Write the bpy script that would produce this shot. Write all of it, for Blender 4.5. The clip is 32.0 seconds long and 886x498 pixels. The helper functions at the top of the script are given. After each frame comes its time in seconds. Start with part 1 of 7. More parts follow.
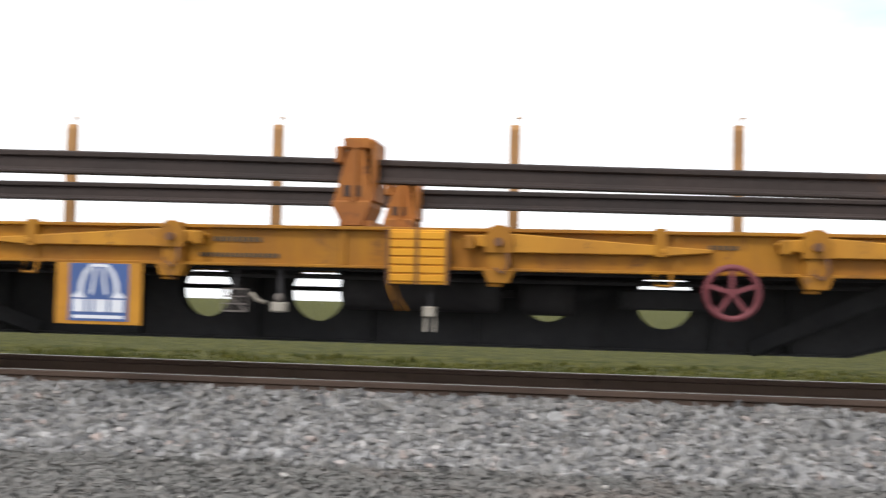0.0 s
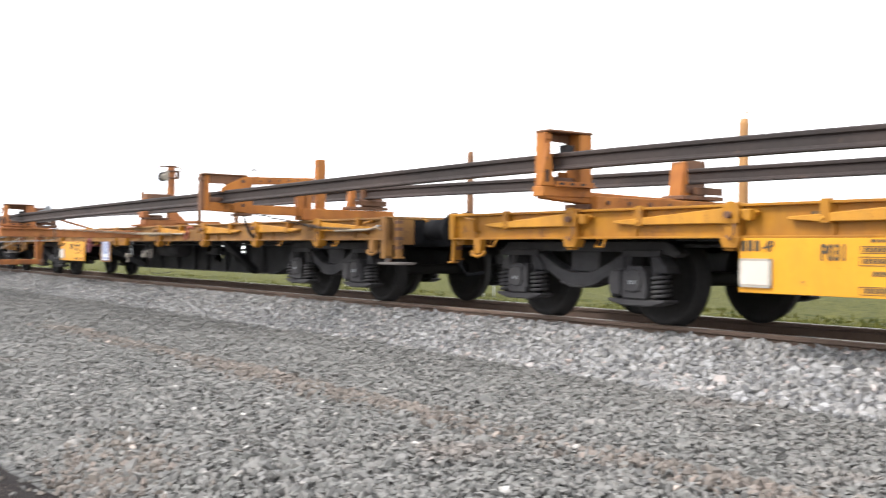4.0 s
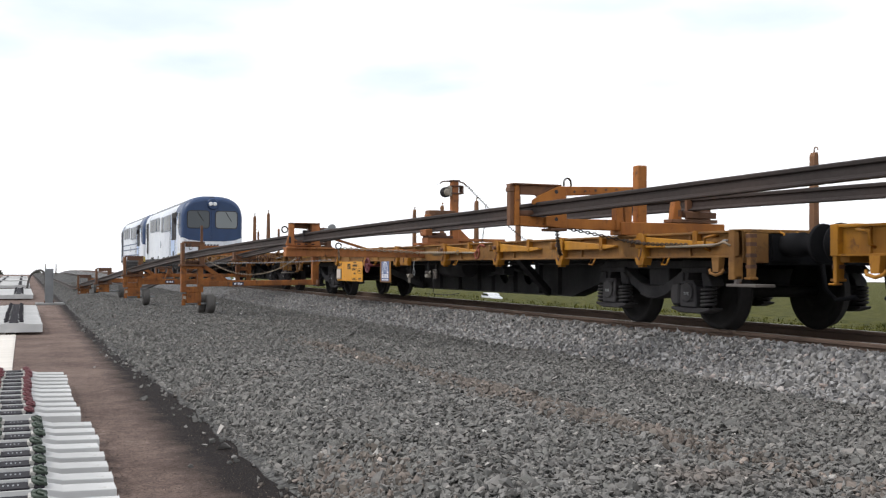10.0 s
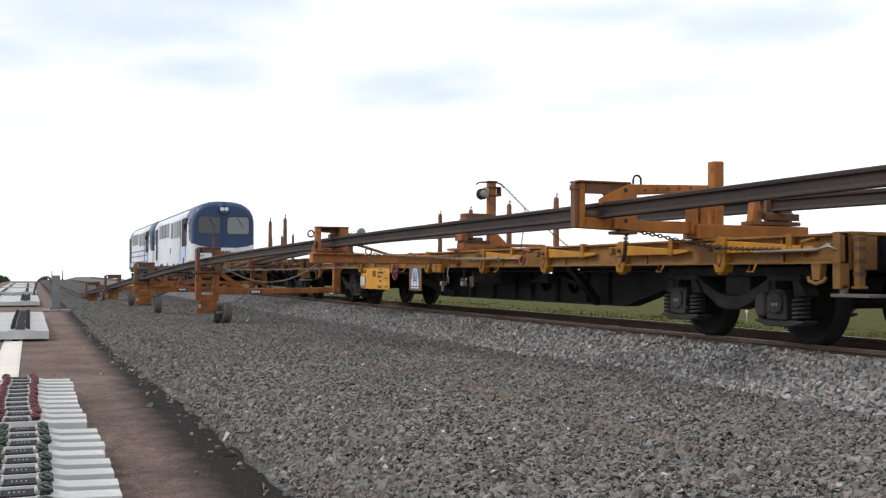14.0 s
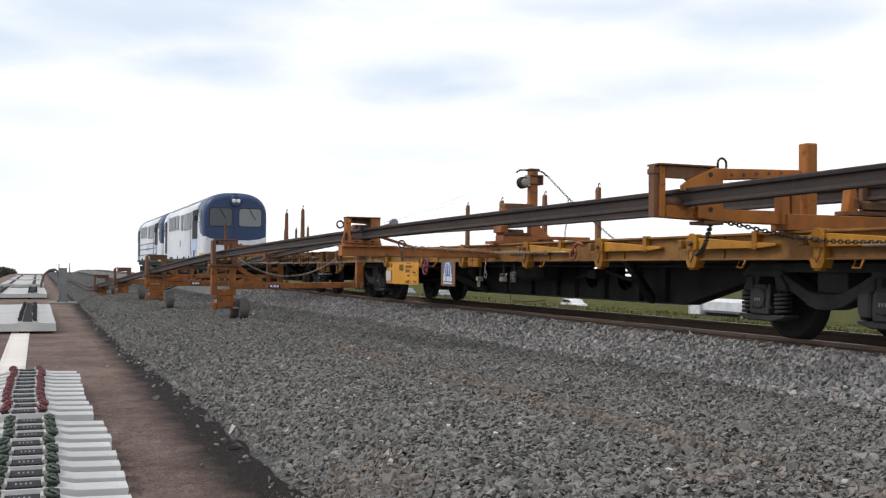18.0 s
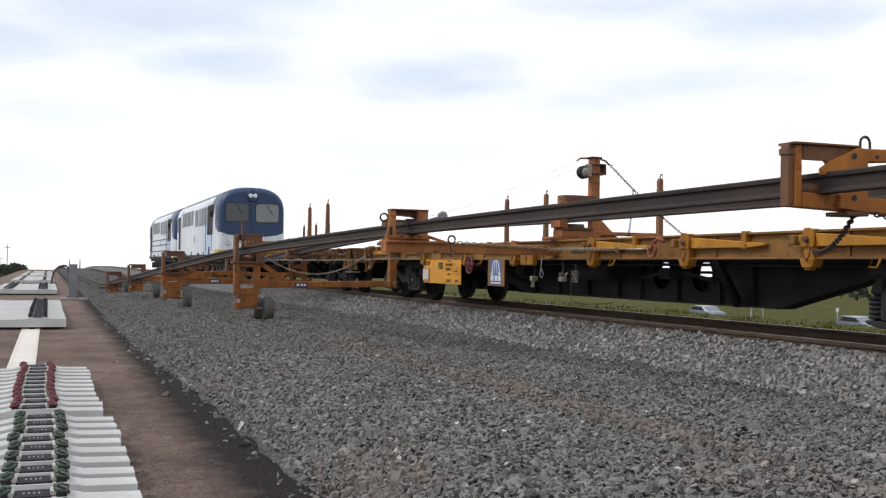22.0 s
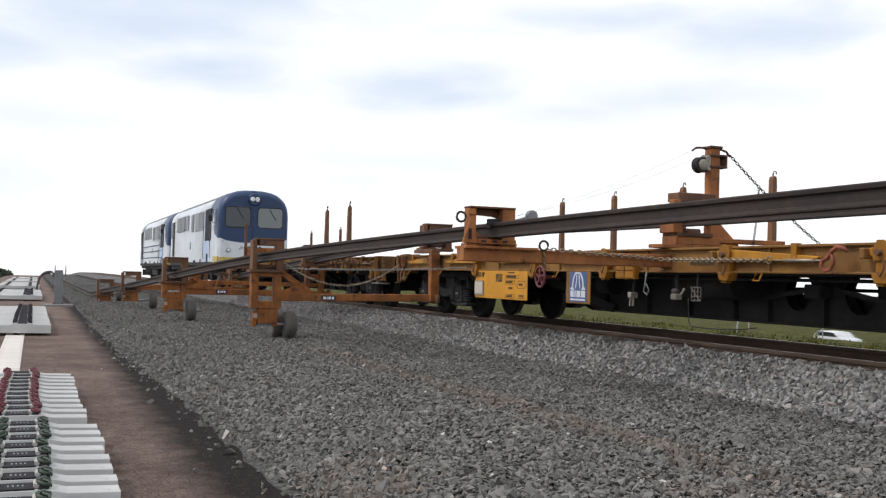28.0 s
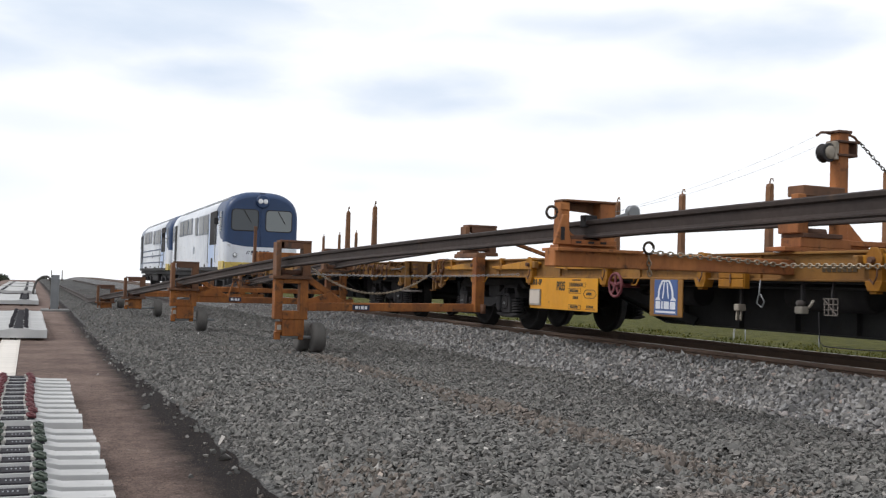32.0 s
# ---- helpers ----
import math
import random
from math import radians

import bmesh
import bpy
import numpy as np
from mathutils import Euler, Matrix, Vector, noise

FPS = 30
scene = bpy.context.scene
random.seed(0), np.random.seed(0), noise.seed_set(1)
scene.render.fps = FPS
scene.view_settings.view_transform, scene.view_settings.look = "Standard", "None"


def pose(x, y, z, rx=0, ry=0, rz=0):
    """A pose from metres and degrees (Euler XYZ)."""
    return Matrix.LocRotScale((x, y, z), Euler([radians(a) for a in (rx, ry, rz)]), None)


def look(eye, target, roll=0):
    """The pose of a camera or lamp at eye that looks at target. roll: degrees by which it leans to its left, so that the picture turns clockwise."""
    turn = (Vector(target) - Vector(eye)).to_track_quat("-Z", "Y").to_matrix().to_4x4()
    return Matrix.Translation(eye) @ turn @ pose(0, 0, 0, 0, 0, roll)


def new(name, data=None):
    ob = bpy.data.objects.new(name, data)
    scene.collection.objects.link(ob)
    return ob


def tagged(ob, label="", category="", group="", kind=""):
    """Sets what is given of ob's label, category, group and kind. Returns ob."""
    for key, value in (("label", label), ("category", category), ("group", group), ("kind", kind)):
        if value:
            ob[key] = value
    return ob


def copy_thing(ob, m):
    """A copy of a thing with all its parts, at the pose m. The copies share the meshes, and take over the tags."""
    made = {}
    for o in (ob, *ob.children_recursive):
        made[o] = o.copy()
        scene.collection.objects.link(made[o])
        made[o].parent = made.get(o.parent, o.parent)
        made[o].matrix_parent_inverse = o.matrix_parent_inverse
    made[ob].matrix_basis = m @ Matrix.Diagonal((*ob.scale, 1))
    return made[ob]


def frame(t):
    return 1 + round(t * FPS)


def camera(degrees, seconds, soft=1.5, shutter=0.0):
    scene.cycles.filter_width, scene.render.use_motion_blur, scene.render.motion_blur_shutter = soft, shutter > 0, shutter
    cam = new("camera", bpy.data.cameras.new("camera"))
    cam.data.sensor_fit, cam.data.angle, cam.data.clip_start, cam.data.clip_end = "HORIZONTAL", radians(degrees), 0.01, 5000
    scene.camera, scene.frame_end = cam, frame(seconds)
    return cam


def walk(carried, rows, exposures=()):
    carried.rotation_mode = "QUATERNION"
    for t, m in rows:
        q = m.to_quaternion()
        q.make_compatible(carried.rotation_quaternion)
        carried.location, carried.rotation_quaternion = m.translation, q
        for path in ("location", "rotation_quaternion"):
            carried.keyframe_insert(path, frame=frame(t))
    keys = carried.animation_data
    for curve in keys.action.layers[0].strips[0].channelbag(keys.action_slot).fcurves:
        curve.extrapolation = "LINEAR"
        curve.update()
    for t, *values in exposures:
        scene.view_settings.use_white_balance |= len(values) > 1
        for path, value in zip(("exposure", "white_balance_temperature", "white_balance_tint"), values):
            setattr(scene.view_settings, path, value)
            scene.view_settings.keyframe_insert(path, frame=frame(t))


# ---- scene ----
# ------------------------------------------------------------------ camera and its walk
EYE = 0.738          # the eye above the railhead, which is z = 0
MID = 8.6            # the middle of the running track
BED = -0.475         # top of the new ballast bed
SOIL = -0.79         # the service path beside it
TURNS = [
    (0, -82.18, 2.13, 1.35), (0.5, -73.81, 2.05, 0.74), (1, -65.05, 1.56, 0.39), (1.5, -58.60, 0.68, 0.60), (2, -52.48,
    0.72, 1.18), (2.5, -47.59, -0.04, 1.28), (3, -43.35, -0.44, 0.76), (3.5, -39.53, -0.02, 0.62), (4, -35.23, 0.05,
    0.51), (4.5, -30.91, -0.16, 0.41), (6.5, -23.84, 1.03, 0.84), (7, -23.33, 1.19, 0.65), (7.5, -22.95, 0.97, 0.53), (8,
    -22.80, 0.87, 0.41), (8.5, -22.73, 0.85, 0.35), (9, -22.44, 0.92, 0.02), (9.5, -22.23, 0.99, 0.17), (10, -22.05, 1.01,
    0.27), (10.5, -21.74, 1.11, 0.47), (11, -21.67, 1.17, 0.28), (11.5, -21.66, 1.14, 0.26), (12, -21.04, 0.98, 0.17),
    (12.5, -21.17, 1.10, 0.34), (13, -21.57, 1.34, 0.39), (13.5, -21.72, 1.43, 0.31), (15.5, -21.73, 1.24, 0.35), (16,
    -21.22, 1.39, 0.37), (16.5, -21.32, 1.42, 0.31), (17, -21.40, 1.36, 0.50), (17.5, -21.35, 1.11, 0.52), (18, -21.38,
    1.08, 0.58), (18.5, -21.26, 1.17, 0.76), (19, -21.33, 1.00, 0.84), (19.5, -21.18, 0.95, 0.82), (20, -21.05, 0.94,
    0.77), (20.5, -20.91, 0.92, 1.02), (21, -20.82, 0.91, 0.98), (21.5, -20.82, 0.99, 0.99), (22, -20.87, 0.95, 0.82),
    (22.5, -20.84, 0.97, 0.85), (23, -20.40, 1.16, 0.75), (23.5, -20.41, 1.27, 0.82), (24, -20.45, 1.27, 0.88), (24.5,
    -20.27, 1.41, 1.04), (25, -20.01, 1.33, 1.11), (25.5, -20.14, 1.23, 1.08), (27.5, -20.91, 1.50, 1.55), (28, -21.54,
    1.54, 1.48), (28.5, -21.60, 1.71, 1.55), (29, -21.70, 1.85, 1.67), (29.5, -21.69, 1.97, 1.84), (30, -21.63, 2.10,
    1.68), (30.5, -21.67, 2.20, 1.69), (31, -21.62, 2.13, 1.65), (31.5, -21.66, 1.94, 1.48), (32, -21.70, 1.88, 1.67)]
TRAVEL = [
    (0, 0.000), (1, 0.309), (2, 0.625), (3, 0.948), (4, 1.280), (4.5, 1.448), (6.5, 2.167), (7, 2.348), (8, 2.716), (9,
    3.092), (10, 3.462), (11, 3.823), (12, 4.208), (13, 4.578), (13.5, 4.752), (15.5, 5.437), (16, 5.613), (17, 5.968),
    (18, 6.338), (19, 6.734), (20, 7.165), (21, 7.621), (22, 8.112), (23, 8.629), (24, 9.176), (25, 9.724), (25.5, 9.995),
    (27.5, 11.092), (28, 11.367), (29, 11.920), (30, 12.480), (31, 13.033), (32, 13.581)]


def travelled(t):
    """How far the train has rolled towards -y after t seconds."""
    n = max(i for i, row in enumerate(TRAVEL[:-1]) if row[0] <= t + 1e-6)
    (t0, s0), (t1, s1) = TRAVEL[n], TRAVEL[n + 1]
    v0 = (s1 - TRAVEL[n - 1][1]) / (t1 - TRAVEL[n - 1][0]) if n else (s1 - s0) / (t1 - t0)
    v1 = (TRAVEL[n + 2][1] - s0) / (TRAVEL[n + 2][0] - t0) if n + 2 < len(TRAVEL) else (s1 - s0) / (t1 - t0)
    d, u = t1 - t0, (t - t0) / (t1 - t0)
    return ((2 * u**3 - 3 * u**2 + 1) * s0 + (u**3 - 2 * u**2 + u) * d * v0
            + (3 * u**2 - 2 * u**3) * s1 + (u**3 - u**2) * d * v1)


cam = camera(46.36, 32.0, soft=1.25, shutter=0.65)
walk(cam, [(t, pose(0, 0, EYE, 90 + pitch, 0, yaw) @ pose(0, 0, 0, 0, 0, roll)) for t, yaw, pitch, roll in TURNS],
     exposures=[(0, 0.42), (1, 0.70), (2, 1.0), (3, 1.22), (4, 1.29), (4.5, 1.24), (6.5, 0.60), (7.5, 0.38), (9, 0.26), (13, 0.12), (19, 0.0), (32, 0.0)])

# ------------------------------------------------------------------ sky and sun
world = bpy.data.worlds.new("sky")
scene.world = world
world.use_nodes = True
wn, wl = world.node_tree.nodes, world.node_tree.links
wn.clear()
SUN_UP, SUN_ROUND = 50.0, 286.0
sky = wn.new("ShaderNodeTexSky")
sky.sky_type, sky.sun_disc = "NISHITA", False
sky.sun_elevation, sky.sun_rotation, sky.air_density, sky.dust_density = radians(SUN_UP), radians(SUN_ROUND), 1.0, 0.4
coord = wn.new("ShaderNodeTexCoord")
flat = wn.new("ShaderNodeMapping")
flat.inputs["Scale"].default_value = (2.6, 2.6, 10.0)
flat.inputs["Location"].default_value = (0.30, 0.05, 0.55)
flat.inputs["Rotation"].default_value = (0.06, -0.05, 0.3)
cloud = wn.new("ShaderNodeTexNoise")
cloud.inputs["Scale"].default_value, cloud.inputs["Detail"].default_value = 1.25, 6.0
cloud.inputs["Roughness"].default_value, cloud.inputs["Distortion"].default_value = 0.42, 0.25
cover = wn.new("ShaderNodeValToRGB")
cover.color_ramp.elements[0].position, cover.color_ramp.elements[0].color = 0.38, (0.45, 0.45, 0.45, 1)
cover.color_ramp.elements[1].position, cover.color_ramp.elements[1].color = 0.53, (1, 1, 1, 1)
blue = wn.new("ShaderNodeBackground")
blue.inputs["Strength"].default_value = 0.15
white = wn.new("ShaderNodeBackground")
white.inputs["Color"].default_value, white.inputs["Strength"].default_value = (0.965, 0.985, 1.015, 1), 1.10
split = wn.new("ShaderNodeSeparateXYZ")
haze = wn.new("ShaderNodeMapRange")
haze.interpolation_type = "SMOOTHSTEP"
haze.inputs["From Min"].default_value, haze.inputs["From Max"].default_value = 0.20, 0.36
haze.inputs["To Min"].default_value, haze.inputs["To Max"].default_value = 1.0, 0.0
thick = wn.new("ShaderNodeMath")
thick.operation = "MAXIMUM"
blend = wn.new("ShaderNodeMixShader")
out = wn.new("ShaderNodeOutputWorld")
for a, b in ((coord.outputs["Generated"], flat.inputs["Vector"]), (flat.outputs[0], cloud.inputs["Vector"]),
             (cloud.outputs["Fac"], cover.inputs["Fac"]), (coord.outputs["Generated"], split.inputs[0]), (split.outputs["Z"], haze.inputs["Value"]),
             (cover.outputs["Color"], thick.inputs[0]), (haze.outputs[0], thick.inputs[1]), (thick.outputs[0], blend.inputs["Fac"]),
             (sky.outputs["Color"], blue.inputs["Color"]), (blue.outputs[0], blend.inputs[1]),
             (white.outputs[0], blend.inputs[2])):
    wl.new(a, b)


def sky_math(kind, a, b):
    n = wn.new("ShaderNodeMath")
    n.operation = kind
    for value, slot in ((a, 0), (b, 1)):
        if isinstance(value, (int, float)):
            n.inputs[slot].default_value = value
        else:
            wl.new(value, n.inputs[slot])
    return n.outputs[0]


# thin grey-blue undersides of the cloud deck: bearing, height, half width, half height in degrees, depth
VEILS = ((19.0, 10.6, 7.0, 1.5, 0.85), (22.0, 9.9, 4.4, 0.95, 0.8), (4.0, 12.6, 12.0, 2.3, 0.85), (8.5, 11.0, 6.5, 1.6, 0.9), (-3.0, 11.4, 7.0, 1.7, 0.8),
         (10.0, 14.8, 12.0, 1.9, 0.65), (38.3, 13.1, 6.6, 1.5, 0.85), (33.8, 9.9, 8.0, 1.1, 0.6), (28.0, 9.2, 5.0, 0.8, 0.5), (29.5, 14.1, 6.5, 1.0, 0.65),
         (19.3, 6.3, 6.5, 0.9, 0.32), (16.8, 5.1, 3.5, 0.8, 0.32), (-1.0, 7.7, 6.0, 1.1, 0.34), (-2.5, 4.5, 5.0, 1.8, 0.34),
         (67.0, 14.6, 5.0, 1.0, 0.6), (66.0, 12.5, 3.5, 0.7, 0.3), (82.0, 14.3, 5.5, 1.4, 0.55), (97.0, 12.2, 8.0, 1.3, 0.6), (105.0, 14.4, 6.5, 1.7, 1.1))
bearing = sky_math("MULTIPLY", sky_math("ARCTAN2", split.outputs["X"], split.outputs["Y"]), 180 / math.pi)
height = sky_math("MULTIPLY", sky_math("ARCSINE", split.outputs["Z"], 0), 180 / math.pi)
wisp_map = wn.new("ShaderNodeMapping")
wisp_map.inputs["Scale"].default_value = (9.0, 9.0, 26.0)
wl.new(coord.outputs["Generated"], wisp_map.inputs["Vector"])
wisp = wn.new("ShaderNodeTexNoise")
wisp.inputs["Scale"].default_value, wisp.inputs["Detail"].default_value, wisp.inputs["Roughness"].default_value = 1.0, 6.0, 0.5
wl.new(wisp_map.outputs[0], wisp.inputs["Vector"])
ragged = sky_math("MULTIPLY", sky_math("SUBTRACT", wisp.outputs["Fac"], 0.5), 1.9)
veil = 0.0
for u0, v0, wide, tall, deep in VEILS:
    du = sky_math("DIVIDE", sky_math("SUBTRACT", bearing, u0), wide)
    dv = sky_math("DIVIDE", sky_math("SUBTRACT", height, v0), tall)
    far_off = sky_math("SQRT", sky_math("ADD", sky_math("MULTIPLY", du, du), sky_math("MULTIPLY", dv, dv)), 0)
    edge = wn.new("ShaderNodeMapRange")
    edge.interpolation_type = "SMOOTHSTEP"
    edge.inputs["From Min"].default_value, edge.inputs["From Max"].default_value = -0.2, 1.55
    edge.inputs["To Min"].default_value, edge.inputs["To Max"].default_value = deep * 0.86, 0.0
    wl.new(sky_math("ADD", far_off, ragged), edge.inputs["Value"])
    veil = sky_math("MAXIMUM", edge.outputs[0], veil)
under = wn.new("ShaderNodeBackground")
under.inputs["Color"].default_value, under.inputs["Strength"].default_value = (0.60, 0.72, 0.90, 1), 1.0
veiled = wn.new("ShaderNodeMixShader")
wl.new(veil, veiled.inputs["Fac"])
wl.new(blend.outputs[0], veiled.inputs[1])
wl.new(under.outputs[0], veiled.inputs[2])
wl.new(veiled.outputs[0], out.inputs["Surface"])
sun = new("sun", bpy.data.lights.new("sun", "SUN"))
sun.data.energy, sun.data.angle, sun.data.color = 1.5, radians(14), (1.0, 0.97, 0.93)
sun.matrix_world = look((math.sin(radians(SUN_ROUND)) * 60, math.cos(radians(SUN_ROUND)) * 60, 60 * math.tan(radians(SUN_UP))),
                        (0, 0, 0))

# ------------------------------------------------------------------ materials


def surface(name, base, second=None, rough=0.7, metal=0.0, grain=18.0, blotch=1.6, bump=0.25, stain=None, amount=0.5,
            island=0.0, per_object=0.0, spread=0.2, lump=0.004, detail=5.0, shine=0.5, tints=(), grime=None, dirt=0.6, drift=None):
    """A painted, bare or earthen surface: base colour blotched with a second one, stains of a third where a noise is high,
    fine relief, and a spread of brightness from island to island or object to object."""
    m = bpy.data.materials.new(name)
    m.use_nodes = True
    nodes, links = m.node_tree.nodes, m.node_tree.links
    shader = nodes["Principled BSDF"]
    place = nodes.new("ShaderNodeTexCoord").outputs["Object"]

    def noise_of(scale, rough_=0.55, dist=0.0):
        n = nodes.new("ShaderNodeTexNoise")
        n.inputs["Scale"].default_value, n.inputs["Detail"].default_value = scale, detail
        n.inputs["Roughness"].default_value, n.inputs["Distortion"].default_value = rough_, dist
        links.new(place, n.inputs["Vector"])
        return n.outputs["Fac"]

    def ramp(fac, lo, hi):
        r = nodes.new("ShaderNodeMapRange")
        r.inputs["From Min"].default_value, r.inputs["From Max"].default_value = lo, hi
        links.new(fac, r.inputs["Value"])
        return r.outputs["Result"]

    def mixed(fac, a, b, kind="MIX"):
        x = nodes.new("ShaderNodeMix")
        x.data_type, x.blend_type = "RGBA", kind
        for value, slot in ((fac, 0), (a, 6), (b, 7)):
            if isinstance(value, (tuple, list)):
                x.inputs[slot].default_value = (*value, 1) if len(value) == 3 else value
            elif isinstance(value, float):
                x.inputs[slot].default_value = value
            else:
                links.new(value, x.inputs[slot])
        return x.outputs[2]

    if tints:
        r = nodes.new("ShaderNodeValToRGB")
        links.new(nodes.new("ShaderNodeNewGeometry").outputs["Random Per Island"], r.inputs["Fac"])
        for i, (at, tint) in enumerate(tints):
            e = r.color_ramp.elements[i] if i < 2 else r.color_ramp.elements.new(at)
            e.position, e.color = at, (*tint, 1)
        tinted = r.outputs["Color"]
    second = second or tuple(c * 0.72 for c in base)
    colour = mixed(ramp(noise_of(blotch), 0.38, 0.64), base, second)
    fine = noise_of(grain, 0.65)
    colour = mixed(ramp(fine, 0.2, 0.8), colour, mixed(0.35, colour, second))
    if stain:
        mask = ramp(noise_of(blotch * 2.3, 0.72, 0.4), 0.72 - amount * 0.3, 0.78 - amount * 0.18)
        colour = mixed(mask, colour, stain)
    if grime:
        tall = nodes.new("ShaderNodeMapping")
        tall.inputs["Scale"].default_value = (5.0, 5.0, 0.9)
        links.new(place, tall.inputs["Vector"])
        n = nodes.new("ShaderNodeTexNoise")
        n.inputs["Scale"].default_value, n.inputs["Detail"].default_value, n.inputs["Roughness"].default_value = 1.0, 8.0, 0.7
        links.new(tall.outputs[0], n.inputs["Vector"])
        soot = nodes.new("ShaderNodeMath")
        soot.operation = "MULTIPLY"
        links.new(ramp(n.outputs["Fac"], 0.42, 0.72), soot.inputs[0])
        soot.inputs[1].default_value = dirt
        colour = mixed(soot.outputs[0], colour, grime)
        flecks = ramp(noise_of(9.0, 0.8), 0.63, 0.68)
        colour = mixed(flecks, colour, mixed(0.75, colour, grime))
    if island or per_object:
        if island:
            rnd = nodes.new("ShaderNodeNewGeometry").outputs["Random Per Island"]
        else:
            rnd = nodes.new("ShaderNodeObjectInfo").outputs["Random"]
        k = island or per_object
        s = nodes.new("ShaderNodeMapRange")
        s.inputs["To Min"].default_value, s.inputs["To Max"].default_value = 1 - k, 1 + k
        links.new(rnd, s.inputs["Value"])
        v = nodes.new("ShaderNodeVectorMath")
        v.operation = "SCALE"
        links.new(colour, v.inputs[0])
        links.new(s.outputs["Result"], v.inputs["Scale"])
        colour = v.outputs[0]
    if tints:
        colour = mixed(1.0, colour, tinted, "MULTIPLY")
    if drift:
        colour = mixed(ramp(noise_of(0.9, 0.6), 0.60, 0.72), colour, mixed(1.0, colour, drift, "MULTIPLY"))
    links.new(colour, shader.inputs["Base Color"])
    shader.inputs["Metallic"].default_value = metal
    shader.inputs["Specular IOR Level"].default_value = shine
    rr = nodes.new("ShaderNodeMapRange")
    rr.inputs["To Min"].default_value, rr.inputs["To Max"].default_value = max(0.05, rough - spread), min(1, rough + spread)
    links.new(fine, rr.inputs["Value"])
    links.new(rr.outputs["Result"], shader.inputs["Roughness"])
    if bump:
        b = nodes.new("ShaderNodeBump")
        b.inputs["Strength"].default_value, b.inputs["Distance"].default_value = bump, lump
        links.new(fine, b.inputs["Height"])
        links.new(b.outputs[0], shader.inputs["Normal"])
    return m


YELLOW = surface("yellow_paint", (0.41, 0.183, 0.015), (0.30, 0.122, 0.015), 0.55, stain=(0.15, 0.065, 0.022), amount=0.5, blotch=1.3, grime=(0.12, 0.06, 0.026), dirt=0.42, shine=0.22)
STAKEYELLOW = surface("bright_yellow_paint", (0.55, 0.258, 0.029), (0.43, 0.19, 0.025), 0.5, stain=(0.17, 0.075, 0.025), amount=0.4, blotch=2.6, grime=(0.14, 0.07, 0.028), dirt=0.35, shine=0.22)
LEMON = surface("pale_yellow_paint", (0.62, 0.46, 0.10), (0.50, 0.36, 0.09), 0.5, stain=(0.25, 0.17, 0.07), amount=0.35)
AMBER = surface("plate_yellow", (0.70, 0.325, 0.022), (0.60, 0.26, 0.02), 0.45, stain=(0.3, 0.15, 0.04), amount=0.12, grime=(0.2, 0.11, 0.04), dirt=0.2, shine=0.22)
ORANGE = surface("orange_paint", (0.46, 0.172, 0.034), (0.32, 0.112, 0.027), 0.62, stain=(0.13, 0.055, 0.025), amount=0.45, blotch=2.2, grime=(0.09, 0.045, 0.026), dirt=0.5, shine=0.22)
FADED = surface("faded_orange", (0.47, 0.188, 0.062), (0.32, 0.118, 0.045), 0.7, stain=(0.10, 0.05, 0.03), amount=0.5, blotch=2.2, grime=(0.07, 0.038, 0.026), dirt=0.6, shine=0.22)
SILL = surface("dirty_yellow", (0.31, 0.155, 0.04), (0.2, 0.098, 0.034), 0.65, stain=(0.1, 0.055, 0.03), amount=0.5, blotch=1.6, grime=(0.09, 0.055, 0.032), dirt=0.4, shine=0.22)
BROWNED = surface("browned_orange", (0.2, 0.085, 0.034), (0.12, 0.055, 0.028), 0.75, stain=(0.07, 0.04, 0.028), amount=0.5, grime=(0.05, 0.03, 0.02))
OLDYELLOW = surface("rusted_yellow", (0.38, 0.19, 0.04), (0.20, 0.095, 0.035), 0.75, stain=(0.08, 0.045, 0.03), amount=0.7, blotch=2.0, grime=(0.05, 0.03, 0.022), dirt=0.8, shine=0.22)
WEATHERED = surface("weathered_orange", (0.37, 0.138, 0.035), (0.22, 0.078, 0.027), 0.7, stain=(0.075, 0.042, 0.026), amount=0.62, blotch=2.4, grime=(0.05, 0.03, 0.02), dirt=0.7, shine=0.22)
CLAW = surface("rust_red_iron", (0.30, 0.085, 0.045), (0.19, 0.05, 0.032), 0.75, stain=(0.08, 0.04, 0.03), amount=0.4)
DULLPLATE = surface("dull_plate", (0.17, 0.145, 0.13), (0.11, 0.095, 0.085), 0.7, stain=(0.12, 0.07, 0.045), amount=0.4)
NAVY = surface("navy_plate", (0.028, 0.03, 0.06), None, 0.5, bump=0)
RUSTY = surface("rusty_steel", (0.16, 0.075, 0.04), (0.09, 0.045, 0.03), 0.85, stain=(0.05, 0.035, 0.03), amount=0.5)
GRIME = surface("sooty_black", (0.050, 0.047, 0.048), (0.030, 0.028, 0.030), 0.75, stain=(0.05, 0.042, 0.035), amount=0.3, blotch=2.5, shine=0.2)
# the next two blacks are raised by a third, haze put into their colour
UNDER = surface("underframe_black", (0.0624, 0.0611, 0.0637), (0.039, 0.039, 0.0416), 0.8, stain=(0.045, 0.036, 0.03), amount=0.3, shine=0.2)
SOOT = surface("oily_soot", (0.0156, 0.0156, 0.0169), (0.0104, 0.0104, 0.0117), 0.95, shine=0.06)
WHEEL = surface("wheel_steel", (0.034, 0.031, 0.031), (0.022, 0.021, 0.021), 0.75, 0.2, shine=0.15)
STEEL = surface("rail_brown", (0.048, 0.032, 0.027), (0.028, 0.020, 0.018), 0.75, 0.15, stain=(0.085, 0.048, 0.03), amount=0.35, blotch=0.9)
